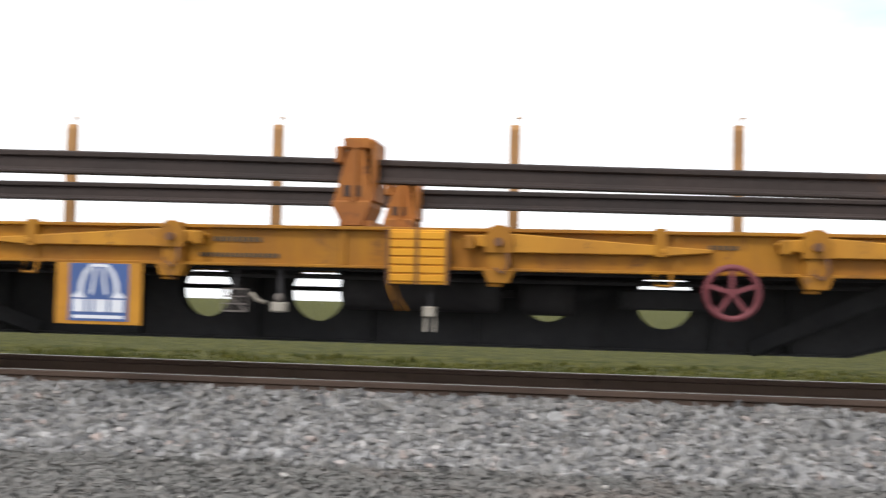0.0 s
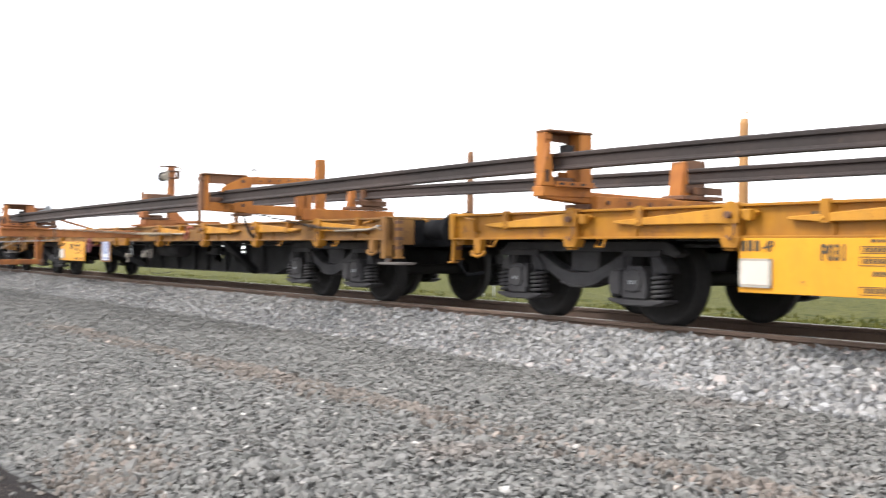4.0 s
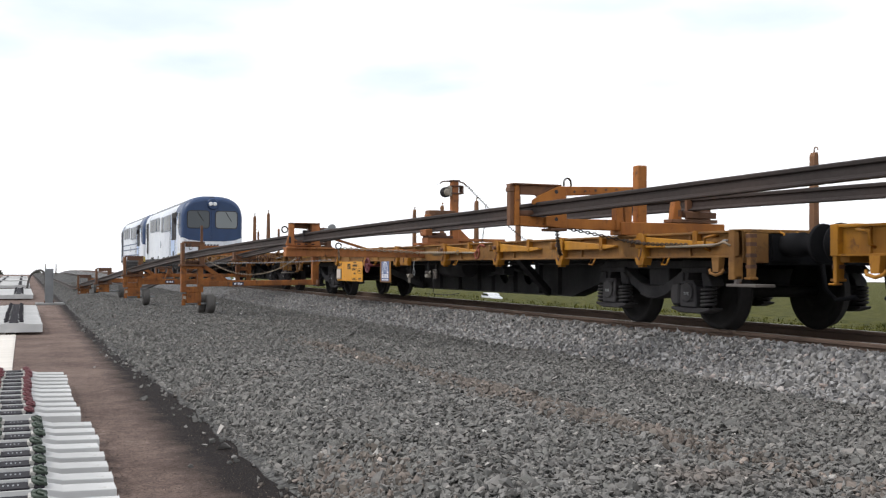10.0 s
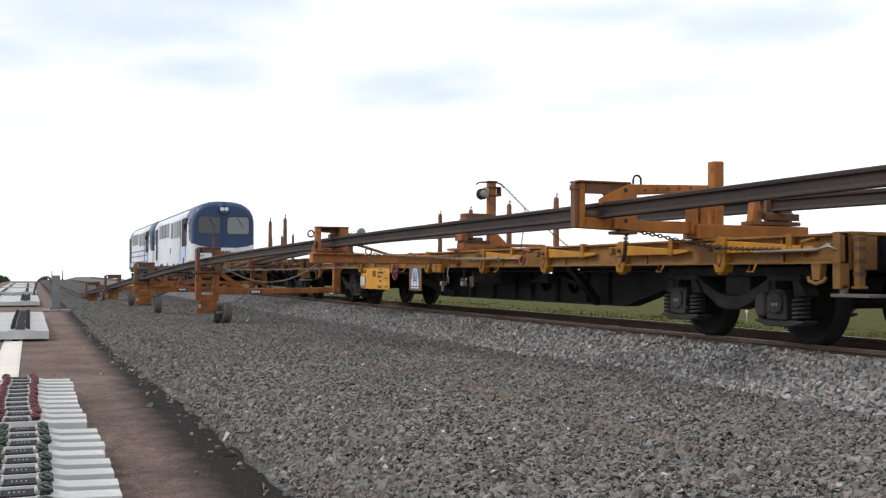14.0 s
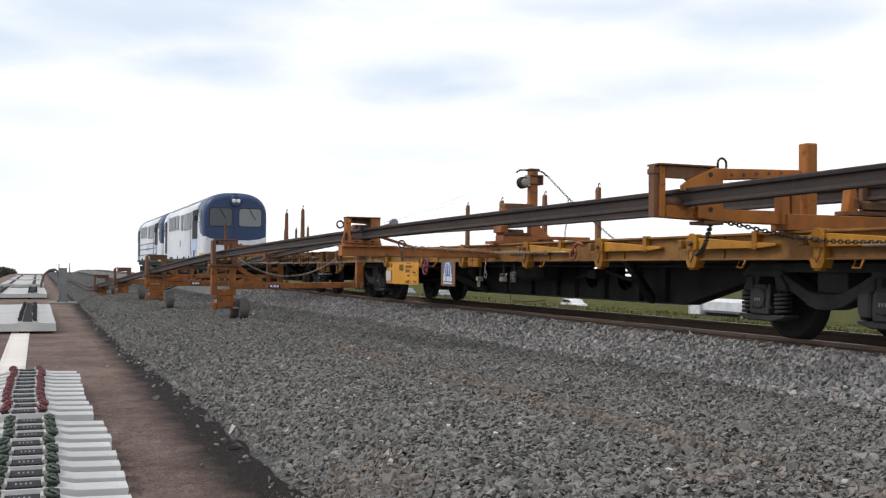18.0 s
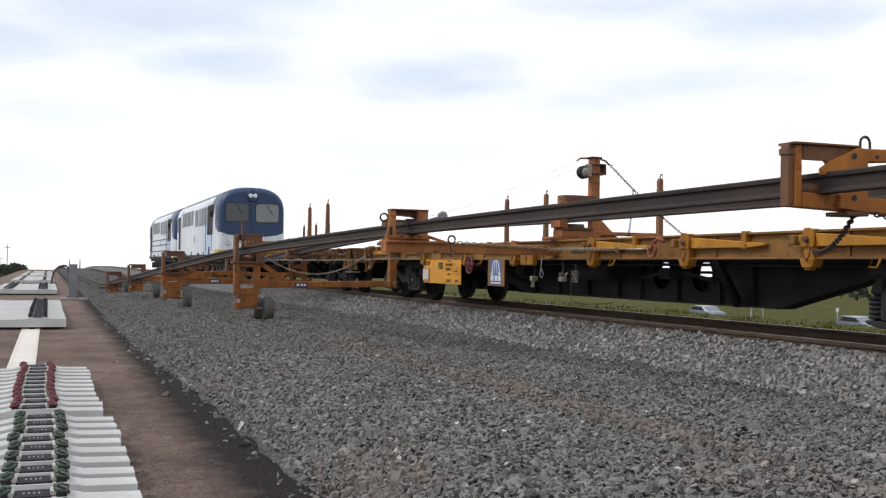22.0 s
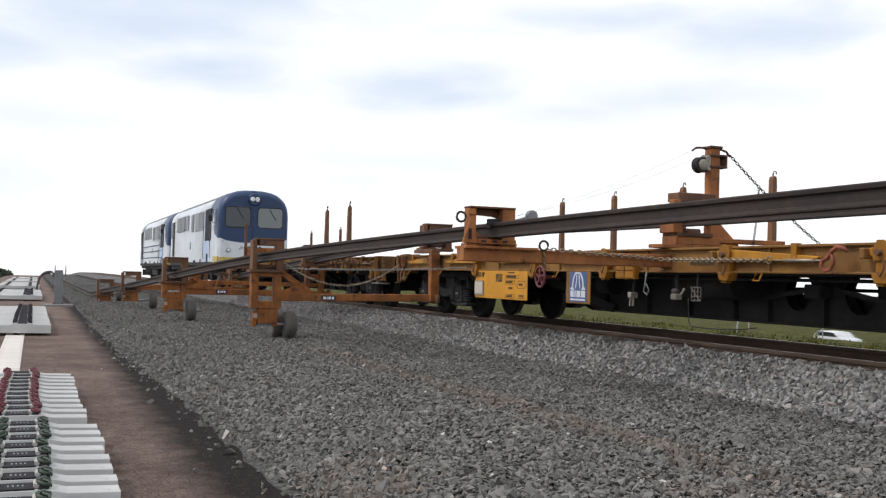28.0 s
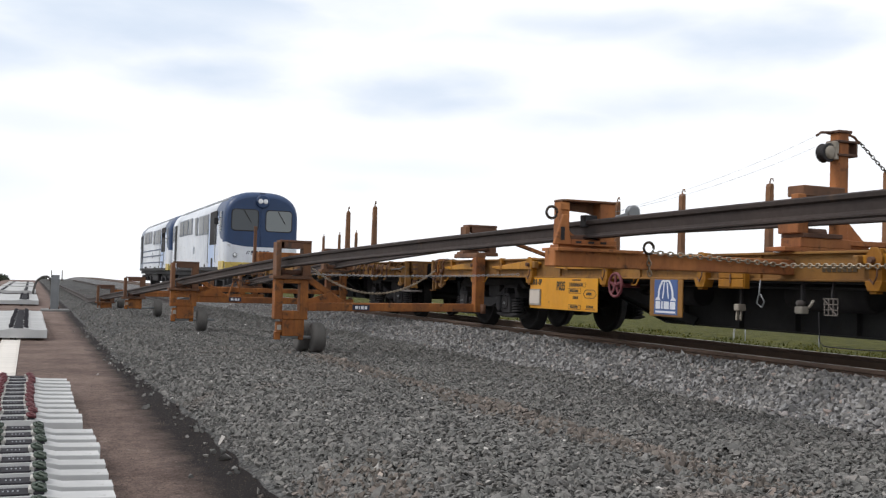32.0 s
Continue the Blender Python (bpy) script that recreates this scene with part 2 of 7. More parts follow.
RUNNING = surface("running_rail", (0.15, 0.097, 0.070), (0.105, 0.068, 0.050), 0.85, stain=(0.07, 0.048, 0.038), amount=0.4, blotch=0.8)
SHINE = surface("polished_railhead", (0.30, 0.25, 0.21), (0.2, 0.16, 0.13), 0.35, 0.8, bump=0.05)
PLANK = surface("deck_planks", (0.06, 0.045, 0.032), (0.035, 0.028, 0.022), 0.9, shine=0.08)
CHAIN = surface("chain_steel", (0.42, 0.36, 0.28), (0.25, 0.19, 0.13), 0.5, 0.6)
DARKCHAIN = surface("dark_chain", (0.07, 0.048, 0.035), (0.04, 0.03, 0.024), 0.6, 0.5)
RUBBER = surface("tyre_rubber", (0.085, 0.08, 0.076), (0.125, 0.116, 0.106), 0.92)
CREAM = surface("cream_metal", (0.42, 0.385, 0.33), (0.27, 0.235, 0.19), 0.6, stain=(0.12, 0.09, 0.06), amount=0.3)
MARK = surface("black_lettering", (0.05, 0.035, 0.02), (0.08, 0.05, 0.02), 0.6, bump=0)
CHALK = surface("white_lettering", (0.75, 0.76, 0.8), (0.65, 0.66, 0.7), 0.5, bump=0)
SIGNBLUE = surface("sign_blue", (0.055, 0.11, 0.30), (0.05, 0.095, 0.25), 0.35, bump=0.05)
PAPER = surface("paper_white", (0.62, 0.55, 0.48), (0.52, 0.45, 0.39), 0.6, bump=0.05)
CRIMSON = surface("red_paint", (0.17, 0.034, 0.042), (0.115, 0.028, 0.033), 0.6)
LOCOBLUE = surface("loco_blue", (0.019, 0.050, 0.132), (0.016, 0.041, 0.11), 0.45, stain=(0.04, 0.05, 0.07), amount=0.15, bump=0.03)
LOCOWHITE = surface("loco_white", (0.76, 0.78, 0.82), (0.66, 0.69, 0.75), 0.4, stain=(0.40, 0.38, 0.36), amount=0.42, bump=0.03, grime=(0.34, 0.32, 0.31), dirt=0.28)
SKYBLUE = surface("pale_blue_paint", (0.46, 0.57, 0.78), (0.40, 0.50, 0.70), 0.45, bump=0.03)
ROOFGREY = surface("roof_grey", (0.20, 0.21, 0.225), (0.14, 0.15, 0.16), 0.6, stain=(0.12, 0.12, 0.12), amount=0.3)
LOCOGREY = surface("loco_grey", (0.33, 0.36, 0.42), (0.26, 0.29, 0.34), 0.45, stain=(0.1, 0.1, 0.1), amount=0.3, bump=0.03)
CONCRETE = surface("pale_concrete", (0.52, 0.517, 0.508), (0.44, 0.437, 0.43), 0.85, stain=(0.36, 0.35, 0.33), amount=0.3,
                   per_object=0.07, blotch=3.0, grain=60, shine=0.08)
GREYSTEEL = surface("galvanised_grey", (0.30, 0.31, 0.32), (0.22, 0.23, 0.24), 0.5, 0.4)
PAD = surface("rail_pad", (0.030, 0.028, 0.032), (0.022, 0.020, 0.024), 0.8, shine=0.2)
CLIPGREEN = surface("green_clip", (0.045, 0.07, 0.045), (0.03, 0.045, 0.03), 0.5)
CLIPRED = surface("red_clip", (0.145, 0.020, 0.028), (0.095, 0.017, 0.022), 0.55)
NYLON = surface("nylon_insulator", (0.52, 0.50, 0.46), (0.40, 0.38, 0.35), 0.6)
TROUGH = surface("cream_concrete", (0.70, 0.655, 0.60), (0.60, 0.56, 0.51), 0.85, stain=(0.42, 0.37, 0.32), amount=0.25, per_object=0.05, blotch=2.5, grain=60, shine=0.08)
GREYS = ((0.0, (0.58, 0.58, 0.59)), (1.0, (2.4, 2.36, 2.3)), (0.2, (0.78, 0.77, 0.76)), (0.45, (0.95, 0.93, 0.89)), (0.62, (1.1, 1.06, 1.01)), (0.8, (1.22, 1.21, 1.2)),
         (0.93, (1.5, 1.46, 1.4)), (0.975, (1.65, 1.5, 1.36)))
EVEN = ((0.0, (0.68, 0.68, 0.67)), (1.0, (3.0, 2.95, 2.85)), (0.2, (0.84, 0.84, 0.82)), (0.4, (0.96, 0.97, 0.93)), (0.58, (1.05, 1.02, 0.99)), (0.8, (1.13, 1.12, 1.10)),
        (0.96, (1.30, 1.27, 1.22)), (0.992, (1.5, 1.42, 1.36)))
STONE = surface("grey_ballast", (0.200, 0.194, 0.186), (0.158, 0.153, 0.148), 0.92, tints=EVEN, drift=(1.08, 0.98, 0.94), grain=70, blotch=30, bump=0.4, stain=(0.19, 0.165, 0.145), amount=0.15, shine=0.15)
TURNEDSTONE = surface("brownish_ballast", (0.190, 0.166, 0.150), (0.155, 0.132, 0.118), 0.92, tints=EVEN, grain=70, blotch=30, bump=0.4, stain=(0.20, 0.152, 0.128), amount=0.3, shine=0.15)
PALESTONE = surface("pale_ballast", (0.306, 0.302, 0.300), (0.230, 0.226, 0.225), 0.9, tints=GREYS[:1] + ((1.0, (1.75, 1.72, 1.68)),) + GREYS[2:6] + ((0.93, (1.4, 1.39, 1.37)), (0.97, (1.45, 1.2, 1.08))),
                    grain=70, blotch=30, bump=0.4, shine=0.15)
PEBBLE = surface("path_grit", (0.135, 0.108, 0.095), (0.10, 0.08, 0.07), 0.95, tints=GREYS[:1] + ((1.0, (2.0, 1.95, 1.9)),) + GREYS[2:6], shine=0.1)
# olive leaves lightened and greyed: the haze of distance is put into the colour
HAZYLEAF = surface("shrub_leaves", (0.085, 0.098, 0.072), (0.06, 0.07, 0.052), 0.9, island=0.3, shine=0.08)
BARK = surface("bark", (0.09, 0.07, 0.055), None, 0.95, shine=0.08)
WALLWHITE = surface("white_render", (0.7, 0.69, 0.66), None, 0.9)
CARWHITE = surface("car_white", (0.75, 0.76, 0.78), None, 0.3, bump=0)
CARGREY = surface("car_silver", (0.26, 0.29, 0.33), None, 0.3, 0.4, bump=0)
TARMAC = surface("asphalt", (0.055, 0.055, 0.056), (0.045, 0.045, 0.046), 0.95, grain=40, shine=0.08)


def glass_dark(name, colour, rough=0.08, shine=0.5):
    m = bpy.data.materials.new(name)
    m.use_nodes = True
    s = m.node_tree.nodes["Principled BSDF"]
    s.inputs["Base Color"].default_value, s.inputs["Roughness"].default_value = (*colour, 1), rough
    s.inputs["Specular IOR Level"].default_value = shine
    return m


GLASS = glass_dark("tinted_glass", (0.025, 0.028, 0.03), 0.25)
SCREEN = glass_dark("windscreen_glass", (0.075, 0.085, 0.095), 0.12, 0.35)
# the sky reflected in the right windscreen is put into this pale grey
SKYSCREEN = glass_dark("blinded_glass", (0.20, 0.22, 0.225), 0.12, 0.4)
PANE = glass_dark("side_glass", (0.05, 0.05, 0.048), 0.3, 0.15)
# paler copy of the side glass, with reflected sky put into its colour
SKYPANE = glass_dark("frosted_side_glass", (0.20, 0.205, 0.21), 0.35, 0.15)
LENS = glass_dark("lamp_glass", (0.75, 0.76, 0.78), 0.1)


def stony(name, base, second, cell=26.0, depth=0.02):
    """Loose stone seen as one surface: cells of uneven brightness with relief."""
    m = bpy.data.materials.new(name)
    m.use_nodes = True
    nodes, links = m.node_tree.nodes, m.node_tree.links
    shader = nodes["Principled BSDF"]
    place = nodes.new("ShaderNodeTexCoord").outputs["Object"]
    v = nodes.new("ShaderNodeTexVoronoi")
    v.inputs["Scale"].default_value = cell
    n = nodes.new("ShaderNodeTexNoise")
    n.inputs["Scale"].default_value, n.inputs["Detail"].default_value = 0.7, 6
    for node in (v, n):
        links.new(place, node.inputs["Vector"])
    x = nodes.new("ShaderNodeMix")
    x.data_type = "RGBA"
    x.inputs[6].default_value, x.inputs[7].default_value = (*base, 1), (*second, 1)
    sep = nodes.new("ShaderNodeSeparateColor")
    links.new(v.outputs["Color"], sep.inputs[0])
    links.new(sep.outputs[0], x.inputs[0])
    y = nodes.new("ShaderNodeMix")
    y.data_type, y.blend_type = "RGBA", "MULTIPLY"
    r = nodes.new("ShaderNodeMapRange")
    r.inputs["From Min"].default_value, r.inputs["From Max"].default_value = 0.3, 0.7
    r.inputs["To Min"].default_value, r.inputs["To Max"].default_value = 0.85, 1.1
    links.new(n.outputs["Fac"], r.inputs["Value"])
    y.inputs[0].default_value = 1.0
    links.new(x.outputs[2], y.inputs[6])
    links.new(r.outputs[0], y.inputs[7])
    links.new(y.outputs[2], shader.inputs["Base Color"])
    shader.inputs["Roughness"].default_value = 0.95
    shader.inputs["Specular IOR Level"].default_value = 0.08
    b = nodes.new("ShaderNodeBump")
    b.inputs["Strength"].default_value, b.inputs["Distance"].default_value = 0.9, depth
    b.invert = True
    links.new(v.outputs["Distance"], b.inputs["Height"])
    links.new(b.outputs[0], shader.inputs["Normal"])
    return m


# darker than the loose stones: shade in the gaps is put into this colour
BEDFACE = stony("ballast_bed_face", (0.042, 0.041, 0.040), (0.13, 0.127, 0.122), 30)
PALEFACE = stony("old_ballast_face", (0.06, 0.058, 0.057), (0.24, 0.236, 0.234), 26)


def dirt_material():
    """Reddish trodden earth with a ragged dark strip along the ballast."""
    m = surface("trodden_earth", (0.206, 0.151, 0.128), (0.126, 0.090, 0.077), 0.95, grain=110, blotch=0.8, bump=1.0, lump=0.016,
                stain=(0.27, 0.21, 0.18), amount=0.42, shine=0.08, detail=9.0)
    nodes, links = m.node_tree.nodes, m.node_tree.links
    shader = nodes["Principled BSDF"]
    old = shader.inputs["Base Color"].links[0].from_socket
    place = nodes.new("ShaderNodeTexCoord").outputs["Object"]
    for size, low, high in ((45.0, 0.62, 1.42), (8.0, 0.80, 1.22)):
        crumb = nodes.new("ShaderNodeTexNoise")
        crumb.inputs["Scale"].default_value, crumb.inputs["Detail"].default_value, crumb.inputs["Roughness"].default_value = size, 4.0, 0.7
        links.new(place, crumb.inputs["Vector"])
        level = nodes.new("ShaderNodeMapRange")
        level.inputs["From Min"].default_value, level.inputs["From Max"].default_value = 0.33, 0.67
        level.inputs["To Min"].default_value, level.inputs["To Max"].default_value = low, high
        links.new(crumb.outputs["Fac"], level.inputs["Value"])
        grainy = nodes.new("ShaderNodeVectorMath")
        grainy.operation = "SCALE"
        links.new(old, grainy.inputs[0])
        links.new(level.outputs["Result"], grainy.inputs["Scale"])
        old = grainy.outputs[0]
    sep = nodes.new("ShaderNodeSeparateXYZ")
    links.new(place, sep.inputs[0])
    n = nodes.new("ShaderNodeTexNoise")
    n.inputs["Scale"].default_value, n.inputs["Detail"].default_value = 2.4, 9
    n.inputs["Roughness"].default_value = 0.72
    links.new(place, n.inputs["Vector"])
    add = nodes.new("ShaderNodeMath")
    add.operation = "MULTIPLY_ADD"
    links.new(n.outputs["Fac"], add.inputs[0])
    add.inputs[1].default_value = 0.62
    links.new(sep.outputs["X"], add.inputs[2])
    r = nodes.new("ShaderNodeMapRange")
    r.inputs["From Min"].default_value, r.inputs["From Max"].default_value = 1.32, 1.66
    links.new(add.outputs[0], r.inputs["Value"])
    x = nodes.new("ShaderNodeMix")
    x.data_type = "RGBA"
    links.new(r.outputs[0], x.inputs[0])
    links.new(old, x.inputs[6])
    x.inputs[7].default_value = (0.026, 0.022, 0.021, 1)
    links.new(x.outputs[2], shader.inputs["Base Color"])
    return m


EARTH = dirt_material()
BLADES = surface("grass_blades", (0.130, 0.123, 0.036), (0.055, 0.063, 0.020), 0.95, blotch=0.6, grain=5.0, tints=((0.0, (0.5, 0.55, 0.5)), (1.0, (1.7, 1.55, 1.2)), (0.5, (0.95, 0.98, 0.9))), shine=0.08, bump=0)
PALESTAKE = surface("stake_ochre", (0.46, 0.235, 0.075), (0.30, 0.15, 0.055), 0.7, stain=(0.12, 0.07, 0.035), amount=0.4)
STAKE = surface("stake_brown", (0.24, 0.11, 0.045), (0.13, 0.065, 0.035), 0.8, stain=(0.07, 0.045, 0.03), amount=0.5)
DULLCONCRETE = surface("damp_concrete", (0.27, 0.265, 0.255), (0.2, 0.195, 0.19), 0.9)
GRASS = surface("rough_grass", (0.031, 0.038, 0.010), (0.106, 0.101, 0.025), 0.95, grain=4.0, blotch=0.8, bump=1.0, lump=0.3,
                stain=(0.142, 0.124, 0.045), amount=0.4, detail=8.0, shine=0.08)

# ------------------------------------------------------------------ mesh helpers


def box(bm, x0, x1, y0, y1, z0, z1):
    vs = [bm.verts.new((x, y, z)) for x in (x0, x1) for y in (y0, y1) for z in (z0, z1)]
    for f in ((0, 1, 3, 2), (4, 6, 7, 5), (0, 4, 5, 1), (2, 3, 7, 6), (0, 2, 6, 4), (1, 5, 7, 3)):
        bm.faces.new([vs[i] for i in f])
    return bm


def prism(bm, outline, axis, a, b):
    """An outline of (u, v) drawn out from a to b along an axis: x takes (y, z), y takes (x, z), z takes (x, y)."""
    def at(u, v, w):
        return {"x": (w, u, v), "y": (u, w, v), "z": (u, v, w)}[axis]
    n = len(outline)
    lo = [bm.verts.new(at(u, v, a)) for u, v in outline]
    hi = [bm.verts.new(at(u, v, b)) for u, v in outline]
    bm.faces.new(lo)
    bm.faces.new(hi[::-1])
    for i in range(n):
        bm.faces.new((lo[i], hi[i], hi[(i + 1) % n], lo[(i + 1) % n]))
    return bm


def bar(bm, p, q, w, h=None, up=(0, 0, 1)):
    """A square bar from p to q, w wide and h high."""
    p, q, h = Vector(p), Vector(q), h or w
    d = (q - p).normalized()
    side = d.cross(Vector(up))
    side = (side if side.length > 1e-4 else d.cross(Vector((1, 0, 0)))).normalized()
    top = side.cross(d)
    vs = [bm.verts.new(c + side * (a * w / 2) + top * (b * h / 2)) for c in (p, q) for a, b in ((-1, -1), (1, -1), (1, 1), (-1, 1))]
    for f in ((0, 1, 2, 3), (7, 6, 5, 4), (0, 4, 5, 1), (1, 5, 6, 2), (2, 6, 7, 3), (3, 7, 4, 0)):
        bm.faces.new([vs[i] for i in f])
    return bm


def rod(bm, p, q, r, n=10, r2=None):
    """A round rod, or a cone, from p to q."""
    p, q = Vector(p), Vector(q)
    d = (q - p).normalized()
    a = d.orthogonal().normalized()
    b = d.cross(a)
    rings = []
    for c, rad in ((p, r), (q, r if r2 is None else r2)):
        rings.append([bm.verts.new(c + (a * math.cos(2 * math.pi * i / n) + b * math.sin(2 * math.pi * i / n)) * rad) for i in range(n)])
    bm.faces.new(rings[0][::-1])
    bm.faces.new(rings[1])
    for i in range(n):
        bm.faces.new((rings[0][i], rings[0][(i + 1) % n], rings[1][(i + 1) % n], rings[1][i])).smooth = True
    return bm


def tube(bm, points, r, n=6, closed=False):
    """A bent round bar through points."""
    pts = [Vector(p) for p in points]
    rings = []
    m = len(pts)
    for i, p in enumerate(pts):
        d = pts[(i + 1) % m if closed else min(i + 1, m - 1)] - pts[(i - 1) % m if closed else max(i - 1, 0)]
        d = d.normalized()
        ref = Vector((0.31, 0.22, 0.93)) if abs(d.z) < 0.9 else Vector((1, 0.2, 0))
        a = d.cross(ref).normalized()
        b = d.cross(a)
        rings.append([bm.verts.new(p + (a * math.cos(2 * math.pi * k / n) + b * math.sin(2 * math.pi * k / n)) * r) for k in range(n)])
    for i in range(m if closed else m - 1):
        u, v = rings[i], rings[(i + 1) % m]
        for k in range(n):
            bm.faces.new((u[k], u[(k + 1) % n], v[(k + 1) % n], v[k])).smooth = True
    if not closed:
        bm.faces.new(rings[0][::-1])
        bm.faces.new(rings[-1])
    return bm


def lathe(bm, profile, axis="x", n=28, centre=(0, 0, 0)):
    """A profile of (along, radius) turned round an axis through centre; both ends must be at radius 0 or are capped."""
    rings = []
    for w, r in profile:
        ring = []
        for i in range(n):
            c, s = math.cos(2 * math.pi * i / n) * r, math.sin(2 * math.pi * i / n) * r
            p = {"x": (w, c, s), "y": (c, w, s), "z": (c, s, w)}[axis]
            ring.append(bm.verts.new(Vector(p) + Vector(centre)))
        rings.append(ring)
    for u, v in zip(rings, rings[1:]):
        for i in range(n):
            bm.faces.new((u[i], u[(i + 1) % n], v[(i + 1) % n], v[i])).smooth = True
    bm.faces.new(rings[0][::-1])
    bm.faces.new(rings[-1])
    return bm


def soften(bm, width=0.006, sharp=40):
    """Rounds the sharp edges of a part a little."""
    bm.normal_update()
    edges = [e for e in bm.edges if e.is_manifold and e.calc_face_angle(0) > radians(sharp)]
    bmesh.ops.bevel(bm, geom=edges, offset=width, offset_type="OFFSET", segments=1, profile=0.6, affect="EDGES", clamp_overlap=True)
    return bm


def part(name, bm, material, parent=None, label=""):
    """Links a bmesh as one mesh object under a thing or under a part."""
    bmesh.ops.recalc_face_normals(bm, faces=bm.faces[:])
    me = bpy.data.meshes.new(name)
    bm.to_mesh(me)
    bm.free()
    me.materials.append(material)
    ob = new(name, me)
    if parent is not None:
        ob.parent = parent
    return tagged(ob, label)


def thing(name, place, label, category, group="", kind=""):
    ob = new(name)
    ob.empty_display_size = 0.2
    ob.matrix_basis = place if isinstance(place, Matrix) else pose(*place)
    return tagged(ob, label, category, group, kind)


def fresh():
    return bmesh.new()


def smoothed(points, step=0.4):
    """Points of a smooth line (Catmull-Rom) through the given ones."""
    pts = [Vector(p) for p in points]
    pts = [pts[0] * 2 - pts[1], *pts, pts[-1] * 2 - pts[-2]]
    res = []
    for a, b, c, d in zip(pts, pts[1:], pts[2:], pts[3:]):
        n = max(1, round((c - b).length / step))
        for i in range(n):
            t = i / n
            res.append(0.5 * (2 * b + (c - a) * t + (2 * a - 5 * b + 4 * c - d) * t * t + (3 * b - a - 3 * c + d) * t**3))
    res.append(pts[-2])
    return res


RAIL_OUTLINE = ((-0.072, 0), (0.072, 0), (0.072, 0.012), (0.03, 0.026), (0.010, 0.045), (0.009, 0.118), (0.034, 0.132),
                (0.036, 0.160), (0.028, 0.171), (-0.028, 0.171), (-0.036, 0.160), (-0.034, 0.132), (-0.009, 0.118),
                (-0.010, 0.045), (-0.03, 0.026), (-0.072, 0.012))


def rail_mesh(bm, points):
    """A rail whose foot runs along points."""
    pts = [Vector(p) for p in points]
    rings = []
    for i, p in enumerate(pts):
        d = (pts[min(i + 1, len(pts) - 1)] - pts[max(i - 1, 0)]).normalized()
        side = d.cross(Vector((0, 0, 1))).normalized()
        top = side.cross(d)
        rings.append([bm.verts.new(p + side * u + top * v) for u, v in RAIL_OUTLINE])
    for u, v in zip(rings, rings[1:]):
        for k in range(len(u)):
            bm.faces.new((u[k], v[k], v[(k + 1) % len(u)], u[(k + 1) % len(u)]))
    bm.faces.new(rings[0])
    bm.faces.new(rings[-1][::-1])
    return bm


def chain_mesh(bm, points, link=0.07, r=0.008, n_ring=10):
    """Oval links, every other one turned, along points."""
    pts = smoothed(points, link * 0.5)
    run, along = 0.0, []
    for a, b in zip(pts, pts[1:]):
        along.append((run, a, b))
        run += (b - a).length
    count = max(2, int(run / (link * 0.78)))
    for i in range(count):
        s = (i + 0.5) * run / count
        a0, a, b = [row for row in along if row[0] <= s][-1]
        d = (b - a).normalized()
        c = a + d * (s - a0)
        side = d.cross(Vector((0, 0, 1)))
        side = side.normalized() if side.length > 1e-3 else Vector((1, 0, 0))
        if i % 2:
            side = side.cross(d)
        tube(bm, [c + d * (math.cos(2 * math.pi * k / n_ring) * link / 2) + side * (math.sin(2 * math.pi * k / n_ring) * link * 0.3)
                  for k in range(n_ring)], r, 5, closed=True)
    return bm


def sag(p, q, drop, n=8):
    p, q = Vector(p), Vector(q)
    return [p.lerp(q, i / n) - Vector((0, 0, drop * 4 * (i / n) * (1 - i / n))) for i in range(n + 1)]

# ------------------------------------------------------------------ ground, path, beds and track


def sheet(name, xs, ys, height, material, label, category):
    """A sheet of land over the crossings of xs and ys."""
    verts = [(x, y, height(x, y)) for y in ys for x in xs]
    n = len(xs)
    faces = [(j * n + i, j * n + i + 1, (j + 1) * n + i + 1, (j + 1) * n + i) for j in range(len(ys) - 1) for i in range(n - 1)]
    me = bpy.data.meshes.new(name)
    me.from_pydata(verts, [], faces)
    me.materials.append(material)
    for p in me.polygons:
        p.use_smooth = True
    return tagged(new(name, me), label, category, kind="structure")


LAND = ((-3000, -9), (-400, -8.5), (-120, -7.5), (-40, -6.0), (-12, -3.4), (-6, -1.7), (-4.4, -1.0), (-3.4, -0.82), (11.4, -0.86), (14, -1.4),
        (20, -2.0), (40, -2.95), (52, -3.35), (57, -3.3), (58.2, -4.3), (66, -4.4), (70, -4.0), (100, -5.1), (250, -7.4), (400, -9.0), (1200, -19.0), (3000, -48))


def along(table, x):
    return float(np.interp(x, [a for a, _ in table], [b for _, b in table]))


def crest(y):
    """The line runs over a crest and falls away in the distance."""
    return -max(0.0, y - 165.0) ** 2 / 9000.0 if y < 420 else -7.2


def land(x, y):
    rough = 0.25 * noise.noise((x * 0.05, y * 0.05, 3)) * max(0.0, min(1.0, (abs(x - 4) - 10) / 20))
    beyond = -0.0095 * max(0.0, y - 150) * max(0.0, min(1.0, 1.6 - 6 * x / max(y, 1.0)))
    return along(LAND, x) + beyond + rough + crest(y) * max(0.0, 1 - max(0.0, abs(x) - 15) / 60)


